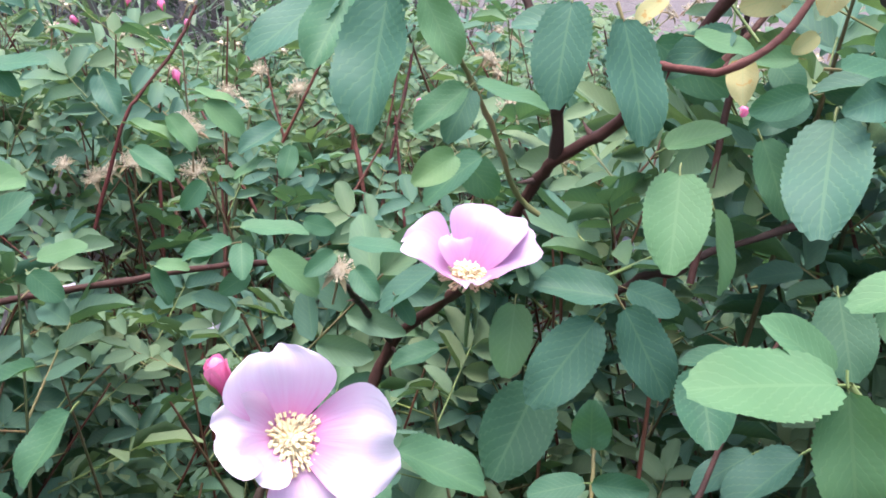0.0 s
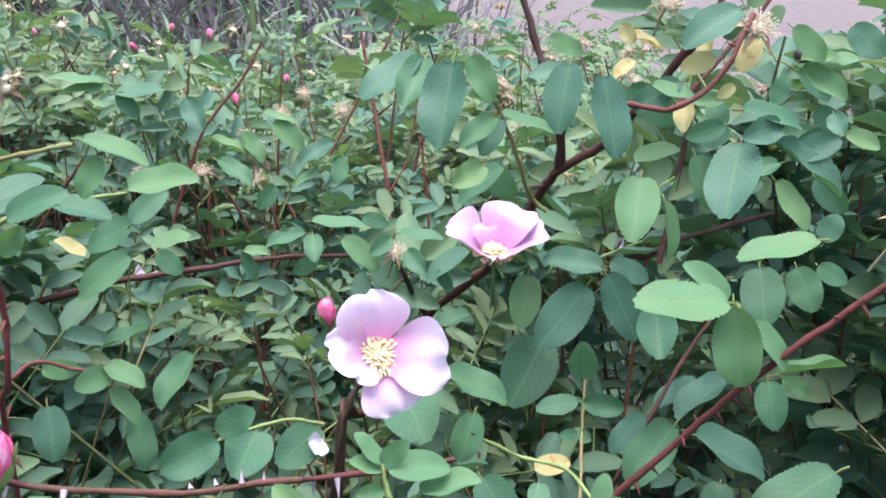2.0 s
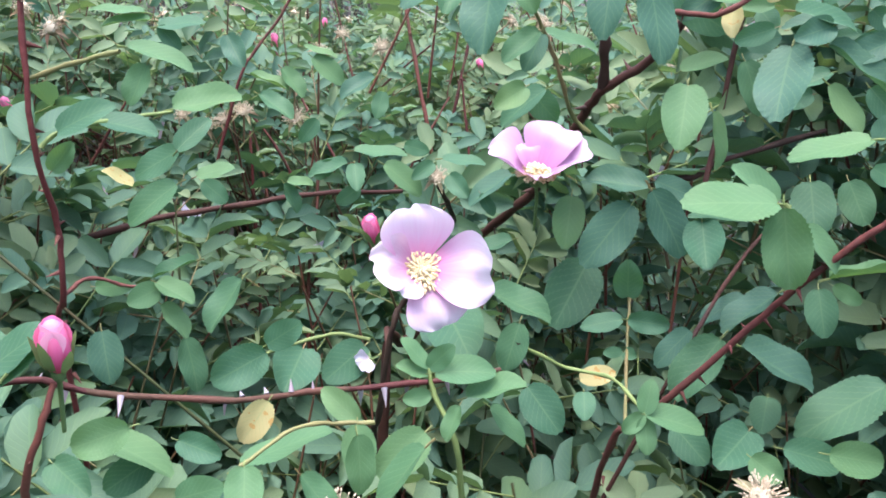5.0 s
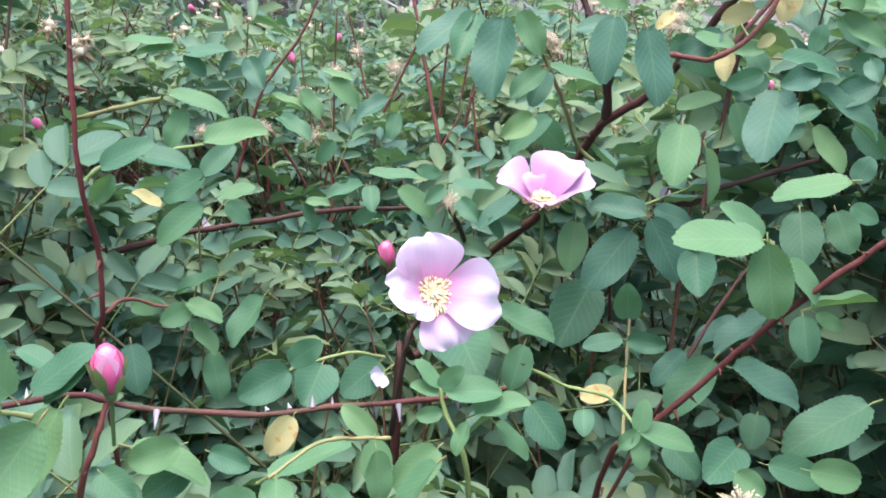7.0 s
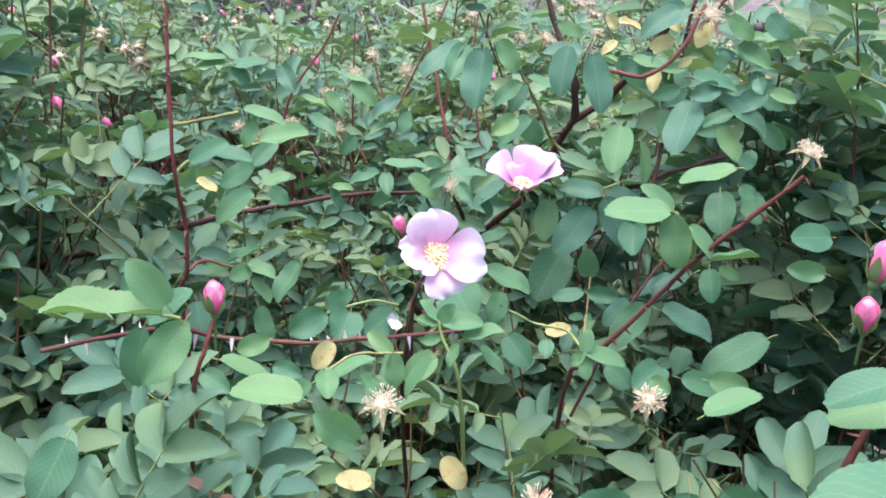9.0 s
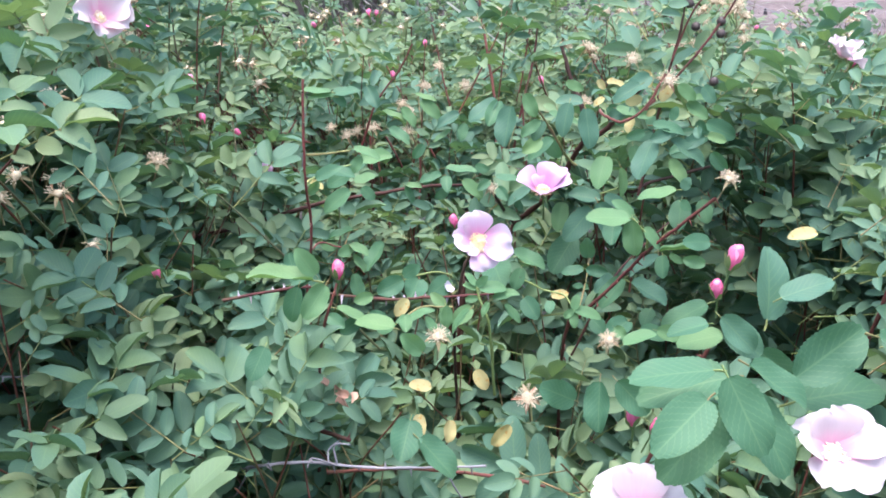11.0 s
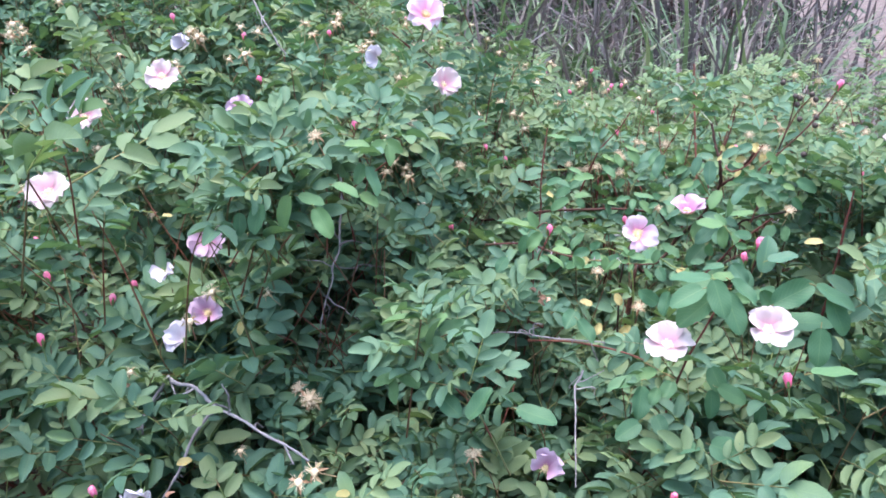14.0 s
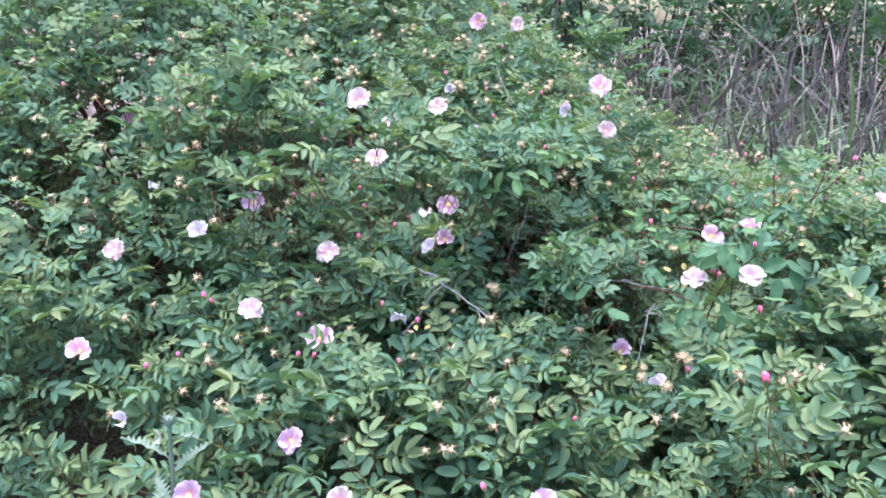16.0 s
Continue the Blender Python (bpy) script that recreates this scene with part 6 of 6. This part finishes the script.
# sprays that arch out over the rest
sx, sy, sz = [], [], []
for x, y, z, r, k in ((-0.75, -0.46, 1.45, 0.08, 8), (-1.03, -0.52, 1.36, 0.09, 7), (-0.90, -0.48, 1.41, 0.09, 7), (-0.75, -0.38, 1.31, 0.07, 6), (-0.34, -0.10, 1.33, 0.06, 7), (-0.33, -0.20, 1.27, 0.06, 7), (-0.60, -0.42, 1.38, 0.06, 5), (-0.37, 0.07, 1.34, 0.05, 4), (-0.07, 0.63, 1.31, 0.03, 3), (-0.50, 0.12, 1.15, 0.09, 9), (-0.45, 0.20, 1.13, 0.09, 9), (-0.56, 0.05, 1.17, 0.08, 8), (0.16, 0.40, 1.23, 0.08, 8), (0.27, 0.38, 1.24, 0.08, 8), (0.31, 0.50, 1.25, 0.08, 6), (0.10, 0.47, 1.19, 0.07, 6), (0.36, 0.28, 1.21, 0.07, 7), (0.24, 0.30, 1.15, 0.08, 8),
                      (-0.28, -0.19, 1.36, 0.07, 9), (-0.30, -0.02, 1.34, 0.06, 7), (-0.41, -0.44, 1.41, 0.06, 6), (-0.50, -0.33, 1.28, 0.06, 5), (-0.63, -0.55, 1.27, 0.07, 6), (-0.35, 0.2, 1.42, 0.05, 4),
                      (-0.36, 0.45, 1.38, 0.06, 4), (-0.10, -0.19, 1.17, 0.06, 6), (0.40, -0.42, 1.17, 0.08, 7), (0.10, 0.29, 1.30, 0.05, 4), (0.20, 0.33, 1.27, 0.06, 5), (0.25, 0.04, 1.20, 0.05, 5), (-0.42, 0.32, 1.56, 0.05, 6), (-0.20, 0.62, 1.24, 0.05, 4), (0.05, 1.0, 1.22, 0.06, 4), (-0.75, -0.05, 1.40, 0.07, 5), (-0.95, -0.35, 1.30, 0.08, 6), (-1.25, -0.1, 1.46, 0.08, 6), (-0.22, -0.42, 1.0, 0.09, 12), (-0.10, -0.27, 1.03, 0.08, 9), (-0.06, -0.42, 0.95, 0.08, 8), (-0.42, 0.22, 1.30, 0.10, 9), (-0.55, 0.30, 1.33, 0.09, 7)):
    for _ in range(k):
        a, d = RNG.uniform(0, 6.28), RNG.uniform(0, r)
        sx.append(x + d * np.cos(a)), sy.append(y + d * np.sin(a)), sz.append(z - 0.3 * d + RNG.normal(0, 0.012))
F3 = shoots(RNG, np.array(sx), np.array(sy), np.zeros(len(sx)), top=np.array(sz), length=(0.08, 0.16), leaves=(4, 7))
# single long leaders that rise over the rest, with red stems
gx1, gy1 = RNG.uniform(-1.6, 0.5, 75), RNG.uniform(-0.8, 1.7, 75)
ok = ~((np.abs(gx1 - 0.02) < 0.34) & (gy1 < 0.45) & (gy1 > -0.5)) & ~((gx1 > 0.1) & (gy1 < -0.4))
F5 = shoots(RNG, gx1[ok], gy1[ok], -RNG.uniform(0.03, 0.11, ok.sum()), length=(0.14, 0.24), leaves=(5, 8), size=(0.055, 0.085))
F3 = [np.concatenate([p, q]) if isinstance(p, np.ndarray) else p + q for p, q in zip(F3, F5)]
# low sprays that close the pit round the grey twig
PIT = np.random.default_rng(31)
ux, uy, uz = [], [], []
for x, y, z, r, k in ((-0.43, -0.04, 1.12, 0.06, 6), (-0.30, -0.06, 1.10, 0.05, 5), (-0.30, 0.08, 1.10, 0.06, 6), (-0.44, -0.16, 1.12, 0.06, 6), (-0.52, -0.10, 1.16, 0.06, 5), (-0.25, 0.02, 1.09, 0.05, 5), (-0.40, 0.06, 1.06, 0.06, 5), (-0.33, -0.16, 1.08, 0.05, 5)):
    for _ in range(k):
        a, d = PIT.uniform(0, 6.28), PIT.uniform(0, r)
        ux.append(x + d * np.cos(a)), uy.append(y + d * np.sin(a)), uz.append(z - 0.3 * d + PIT.normal(0, 0.012))
F9 = shoots(PIT, np.array(ux), np.array(uy), np.zeros(len(ux)), top=np.array(uz), length=(0.07, 0.13), leaves=(4, 7))
F3 = [np.concatenate([p, q]) if isinstance(p, np.ndarray) else p + q for p, q in zip(F3, F9)]
SEAT, WAY, FACE, LONG = (np.concatenate([a, b, c]) for a, b, c in zip((SEAT, WAY, FACE, LONG), F4[:4], F3[:4]))
LINES = LINES + F4[4] + F3[4]
ORDER = np.concatenate([ORDER, F4[5], F3[5]])

# dark hollows under the first flowers
HOLLOWS = (((-0.14, 0.31, 1.045), 0.11), ((-0.075, 0.24, 1.02), 0.08), ((0.19, 0.26, 1.01), 0.08), ((0.12, 0.22, 1.02), 0.07),
           ((-0.40, 0.03, 1.06), 0.045), ((-0.07, 0.04, 1.01), 0.085), ((-0.14, 0.0, 0.99), 0.08), ((0.0, -0.02, 0.98), 0.07),
           ((-0.97, -0.33, 1.18), 0.155), ((-1.0, -0.16, 1.22), 0.12), ((-0.66, -0.58, 1.12), 0.09), ((-0.62, -0.41, 1.19), 0.09), ((-0.72, -0.42, 1.27), 0.10), ((-0.84, -0.40, 1.18), 0.125), ((-0.5, -0.98, 0.84), 0.06), ((-0.60, -0.22, 1.16), 0.08), ((-0.72, -0.20, 1.20), 0.07), 
           ((-0.66, -0.62, 0.75), 0.09), ((-0.60, -0.70, 0.68), 0.08), ((-0.55, -0.80, 0.70), 0.06))


def outside_hollows(seat):
    return np.all([np.linalg.norm((seat - np.array(c)) * (1, 1, 1.1), axis=1) > r for c, r in HOLLOWS], axis=0)


# the gaps in which the heads and the nearest stems stand free
LONG = LONG * np.where(SEAT[:, 1] > 0.6, 0.92, np.where(np.hypot(SEAT[:, 0], SEAT[:, 1] - 0.3) < 0.45, 0.98, np.where(np.hypot(SEAT[:, 0] + 0.12, SEAT[:, 1] + 0.05) < 0.3, 0.92, np.where((SEAT[:, 0] > 0.2) & (SEAT[:, 1] < -0.15), 0.86, np.where((SEAT[:, 0] < -0.5) & (SEAT[:, 1] < 0.5), 1.12, 1.24)))))
MID = SEAT + 0.5 * LONG[:, None] * WAY / np.linalg.norm(WAY, axis=1, keepdims=True)
free = outside_hollows(MID)
for at, axis, size in SHOWN:
    d = MID - at
    for way, reach, room, widen in ((np.array(Vector(axis).normalized()), 0.16, 0.04, 0.12), (np.array((0.46, -0.80, 0.38)), 0.30, 0.022, 0.0), (np.array((0.78, -0.59, 0.21)), 0.26 if at[0] < -0.5 else 0.0, 0.010, 0.0)):
        if size < 0.018:
            reach, room, widen = 0.06, 0.012, 0.1
        along = d @ way
        away = np.linalg.norm(d - along[:, None] * way, axis=1)
        free &= ~((along > -0.02) & (along < reach) & (away < size * 1.1 + room + widen * along))
# open lanes in front of the slanting brown cane
for at in ((-0.36, 0.36, 1.086), (-0.318, 0.380, 1.092), (-0.28, 0.402, 1.098), (-0.244, 0.424, 1.104), (-0.190, 0.452, 1.106), (-0.143, 0.478, 1.107)):
    d, way = MID - np.array(at), np.array(Vector((0.42, -0.83, 0.36)).normalized())
    along = d @ way
    free &= ~((along > -0.015) & (along < 0.34) & (np.linalg.norm(d - along[:, None] * way, axis=1) < 0.026))
free &= ~((MID[:, 0] > -0.24) & (MID[:, 0] < 0.25) & (MID[:, 1] < 0.30) & (MID[:, 1] > -0.12) & (MID[:, 2] > 1.175 - 0.30 * (MID[:, 1] + 0.1)))
free &= ~((MID[:, 0] > 0.07) & (MID[:, 0] < 0.26) & (MID[:, 1] < 0.30) & (MID[:, 1] > -0.02) & (MID[:, 2] > 1.13 - 0.30 * (MID[:, 1] + 0.1)))
free &= ~((np.abs(MID[:, 0] - 0.02) < 0.05 + 0.12 * MID[:, 1]) & (MID[:, 1] < 0.275) & (MID[:, 1] > -0.1) & (MID[:, 2] > 1.245 - 0.33 * (MID[:, 1] + 0.1)))
SEAT, WAY, FACE, LONG, ORDER = SEAT[free], WAY[free], FACE[free], LONG[free], ORDER[free]


def seen_clear(p):
    return all(np.linalg.norm(np.array(p) - at) > 0.055 for at, axis, size in SHOWN if size > 0.018)


mine = np.array([owner(x, y) for x, y, z in SEAT])
near = np.hypot(SEAT[:, 0] - 0.02, SEAT[:, 1] + 0.05) + 1.2 * np.clip(crown(SEAT[:, 0], SEAT[:, 1]) - SEAT[:, 2], 0, 1)
TURN = frames_of(WAY, FACE)
for b, quota in ((0, 160), (1, 290), (2, 200)):
    idx = np.nonzero(mine == b)[0]
    order = idx[np.argsort(near[idx])]
    single, many = order[:quota], order[quota:]
    thing, off = BUSHES[b], rest(BUSHES[b])
    for k in single:
        m = Matrix.Identity(4)
        r = TURN[k] * LONG[k]
        for i in range(3):
            for j in range(3):
                m[i][j] = r[i, j]
            m[i][3] = SEAT[k, i] - off[i]
        part("leaf", FINE_MESH[int(RNG.integers(0, 8)) + (8 if RNG.uniform() < 0.16 else 0)], thing, "", m)
    young = RNG.uniform(0, 1, len(many)) < np.where(ORDER[many] == 0, 0.7, np.where(ORDER[many] == 1, 0.4, 0.1)) + (0.45 if b == 2 else 0.04)
    for sel, mat, name in ((many[~young], LEAF, "foliage"), (many[young], LEAF_LIGHT, "young_foliage")):
        lot = []
        for s, kinds in ((sel[near[sel] < 0.6], KINDS), (sel[(near[sel] >= 0.6) & (near[sel] < 1.35)], PLAIN), (sel[near[sel] >= 1.35], SPARSE)):
            if len(s):
                lot.append(mass(SEAT[s], WAY[s], FACE[s], LONG[s], RNG, kinds))
        (v, f, u), (sv, sf, su) = (joined([l[i] for l in lot]) for i in (0, 1))
        index = np.repeat([0, 1], [len(f), len(sf)])
        v, f, u = joined([(v, f, u), (sv, sf, su)])
        tagged(part(name, quads(name, v - off, f, u, (mat, CANE_GREEN), index), thing), kind="stuff")
    low = np.array([owner(x, y) == b for x, y, z in F2[0]]) & outside_hollows(F2[0])
    (v, f, u), stalk = mass(F2[0][low], F2[1][low], F2[2][low], F2[3][low] * 1.25, RNG, PLAIN)
    tagged(part("inner_foliage", quads("inner_foliage", v - off, f, u, (LEAF,)), thing), kind="stuff")
    twigs = [tube(l if math.hypot(l[0][0], l[0][1]) < 0.9 else [l[0], l[2]], (0.0007, 0.0014), 3) for l in LINES if seen_clear(l[0]) and owner(l[0][0], l[0][1]) == b and not (abs(l[0][0] - 0.03) < 0.28 and -0.12 < l[0][1] < 0.32 and l[0][2] > 1.17 - 0.30 * (l[0][1] + 0.1))]
    v, f, u = joined(twigs)
    tagged(part("brushwood", quads("brushwood", v - off, f, u, (TWIG,)), thing), kind="stuff")


# ---- tall grass behind ----
def tussocks(name, label, count, x, y, height, material, lean, width, seed, kink=0.0, slant=0.0):
    g = np.random.default_rng(seed)
    n, m = 8, 2
    v = np.linspace(0, 1, n)
    cx, cy = g.uniform(*x, count // 14), g.uniform(*y, count // 14)
    w = np.repeat(np.arange(count // 14), 14)
    bx, by = cx[w] + g.normal(0, 0.10, len(w)), cy[w] + g.normal(0, 0.10, len(w))
    h = g.uniform(*height, len(w))
    az = g.uniform(0, 6.28, len(w))
    ln = np.minimum(np.abs(g.normal(0, lean, len(w))), 1.5)
    out = 0.6 * (ln * h)[:, None] * v ** 2.2
    out = out + h[:, None] * slant * g.normal(0, 1, len(w))[:, None] * v
    px = bx[:, None] + np.cos(az)[:, None] * out
    py = by[:, None] + np.sin(az)[:, None] * out
    pz = h[:, None] * (v - 0.35 * ln[:, None] * v ** 3)
    if kink:
        k = g.uniform(0.45, 0.8, len(w))[:, None]
        pz = pz - h[:, None] * kink * g.uniform(0.5, 1.4, len(w))[:, None] * np.clip(v - k, 0, 1)
        px, py = px + np.cos(az)[:, None] * h[:, None] * 0.5 * np.clip(v - k, 0, 1), py + np.sin(az)[:, None] * h[:, None] * 0.5 * np.clip(v - k, 0, 1)
    ww = width * g.uniform(0.6, 1.4, len(w))[:, None] * (1 - v) ** 0.6 + 0.0006
    sx, sy = -np.sin(az + g.normal(0, 0.6, len(w)))[:, None] * ww, np.cos(az)[:, None] * ww
    V = np.stack([np.stack([px - sx, py - sy, pz], -1), np.stack([px + sx, py + sy, pz], -1)], 2)
    Fq = grid_faces(n, m)[None] + (np.arange(len(w)) * n * m)[:, None, None]
    ob = new(name, quads(name, V.reshape(-1, 3), Fq.reshape(-1, 4), None, (material,)))
    return tagged(ob, label, "grass", kind="stuff")


tussocks("tall_green_grass", "green grass blades behind the roses", 7000, (-3.9, -0.3), (1.95, 3.4), (0.7, 1.8), BLADE, 1.0, 0.013, 1, 0.6, 0.15)
tussocks("tall_dry_grass", "thin dry grey-brown grass behind the roses", 4200, (-3.8, -0.3), (2.1, 4.6), (0.9, 2.2), STRAW, 1.3, 0.007, 2, 0.6, 0.2)
tussocks("reed_stalks", "leaning purple-grey dead reed stalks", 900, (-3.8, -0.3), (2.2, 4.6), (0.9, 2.2), STRAW, 0.7, 0.011, 6, 0.0, 0.2)
tussocks("grass_thatch", "low tangle of dead brown grass", 4500, (-3.9, -0.2), (2.2, 5.2), (0.3, 1.0), STRAW, 1.4, 0.008, 21, 0.8, 0.3)
tussocks("bent_dry_grass", "bent pale dry grass blades", 900, (-3.6, -0.3), (2.0, 2.9), (0.8, 1.7), PALE_STRAW, 1.3, 0.016, 5, 2.1, 0.25)
tussocks("dry_grass_litter", "short dry grass on the soil", 1500, (-1.5, 7.0), (4.0, 14.0), (0.03, 0.12), PALE_STRAW, 1.9, 0.004, 3)
tussocks("scattered_straw", "scattered straw and twigs on the pinkish soil", 2600, (0.1, 5.0), (2.3, 9.0), (0.03, 0.16), PALE_STRAW, 3.0, 0.005, 13)
tussocks("dark_litter", "dark dead leaves and bark scraps on the soil", 1500, (0.1, 5.0), (2.3, 9.0), (0.02, 0.08), STRAW, 3.0, 0.014, 14)
tussocks("low_weeds", "small green weeds on the soil", 700, (0.2, 4.0), (2.2, 6.0), (0.04, 0.18), BLADE, 1.0, 0.009, 15)
tussocks("dry_stalks", "sparse dry grass stalks beside the bush", 330, (-0.2, 2.2), (1.9, 3.4), (0.6, 1.25), PALE_STRAW, 0.6, 0.004, 8, 0.8)
tussocks("short_green_grass", "short green grass at the edge of the bush", 3000, (-0.6, 2.0), (1.9, 3.6), (0.15, 0.75), BLADE, 0.6, 0.005, 4)


# ---- a shrub far behind, dense shade put into its leaf colour ----
def far_shrub(x, y, h, r, seed, leaf_size=(0.16, 0.28)):
    g = np.random.default_rng(seed)
    thing = tagged(new("background_shrub"), "leafy background shrub, its leaves coloured darker in place of shade", "shrub")
    thing.matrix_world = Matrix.Translation((x, y, 0))
    limbs = []
    for k in range(9):
        a = g.uniform(0, 6.28)
        e = np.array([np.cos(a) * r * 0.7, np.sin(a) * r * 0.7, h * g.uniform(0.6, 0.95)])
        limbs.append(tube([(0, 0, -0.05), e * (0.2, 0.2, 0.4), e * (0.6, 0.6, 0.75), e], (0.03, 0.006), 6))
    part("trunk", quads("trunk", *joined(limbs), (CANE_DARK,)), thing)
    n = 520
    d = g.normal(0, 1, (n, 3))
    d /= np.linalg.norm(d, axis=1, keepdims=True)
    seat = d * (r, r, h * 0.55) * g.uniform(0.45, 1.0, n)[:, None] ** 0.5 * (1 + 0.25 * np.sin(5 * d[:, :1] + 3 * d[:, 1:2])) + (0, 0, h * 0.55)
    (v, f, u), (sv, sf, su) = mass(seat, d + g.normal(0, 0.5, (n, 3)), np.array([[0, 0, 1.0]]) + d * 0.5 + g.normal(0, 0.2, (n, 3)), g.uniform(*leaf_size, n), g, SPARSE)
    tagged(part("crown", quads("crown", v, f, u, (SHADED_SHRUB_LEAF,)), thing), kind="stuff")


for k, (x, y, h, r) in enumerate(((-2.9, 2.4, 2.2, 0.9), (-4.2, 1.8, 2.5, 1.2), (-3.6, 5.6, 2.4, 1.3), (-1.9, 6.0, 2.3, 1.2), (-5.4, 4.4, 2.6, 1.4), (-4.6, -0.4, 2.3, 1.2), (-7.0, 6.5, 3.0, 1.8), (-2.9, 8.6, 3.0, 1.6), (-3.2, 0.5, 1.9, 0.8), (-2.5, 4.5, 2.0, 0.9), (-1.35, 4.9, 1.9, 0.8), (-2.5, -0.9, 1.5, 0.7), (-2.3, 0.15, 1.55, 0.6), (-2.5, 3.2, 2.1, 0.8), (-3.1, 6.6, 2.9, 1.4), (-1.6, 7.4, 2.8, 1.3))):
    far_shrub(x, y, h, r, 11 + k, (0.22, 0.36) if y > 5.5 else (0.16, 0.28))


# ---- a thistle in front of the bush ----
THISTLE = leaf_material("grey_green_thistle", ((0.0, (0.122, 0.182, 0.152)), (1.0, (0.182, 0.243, 0.213))), (0.152, 0.228, 0.152), 0.6)


def thistle(x, y, h, seed):
    g = np.random.default_rng(seed)
    thing = tagged(new("thistle"), "grey-green spiny thistle in front of the bush", "thistle")
    thing.matrix_world = Matrix.Translation((x, y, 0))
    part("stem", quads("stem", *tube([(0, 0, -0.02), (0.01, 0.01, h * 0.5), (0.0, 0.0, h)], (0.006, 0.0035), 7), (THISTLE,)), thing)
    v = np.linspace(0, 1, 23)
    w = (0.16 * np.sin(np.pi * np.clip(v, 0.01, 0.99)) ** 0.8) * np.where(np.arange(23) % 2, 1.0, 0.28)
    u = np.linspace(-1, 1, 5)
    V = np.stack([w[:, None] * u, np.repeat(v[:, None], 5, 1) + 0.05 * np.abs(u) * (np.arange(23) % 2)[:, None], 0.5 * np.abs(w[:, None] * u) - 0.25 * (v ** 2)[:, None] + 0.02 * np.sin(v * 23)[:, None] * np.abs(u)], 2).reshape(-1, 3)
    mesh = quads("leaf", V, grid_faces(23, 5), np.stack([np.tile((u + 1) / 2, 23), np.repeat(v, 5)], 1), (THISTLE,))
    for k in range(22):
        z = h * (0.25 + 0.75 * k / 22)
        az = k * 2.4
        ln = 0.13 * (1 - 0.4 * k / 22)
        part("leaf", mesh, thing, "", turned((math.cos(az), math.sin(az), 0.25 + 0.6 * k / 22), (-0.3 * math.cos(az), -0.3 * math.sin(az), 1), (0, 0, z), (ln, ln, ln)))
    part("flower_head", quads("flower_head", *joined([ball(0.008, 0.01, 9, 12, h + 0.006)] + [tube([(0.007 * math.cos(q * 2.4), 0.007 * math.sin(q * 2.4), h + 0.012 * q / 30), (0.015 * math.cos(q * 2.4), 0.015 * math.sin(q * 2.4), h + 0.004 + 0.02 * q / 30)], (0.0012, 0.0002), 4) for q in range(30)]), (THISTLE,)), thing)


thistle(-0.35, -0.86, 0.92, 5)
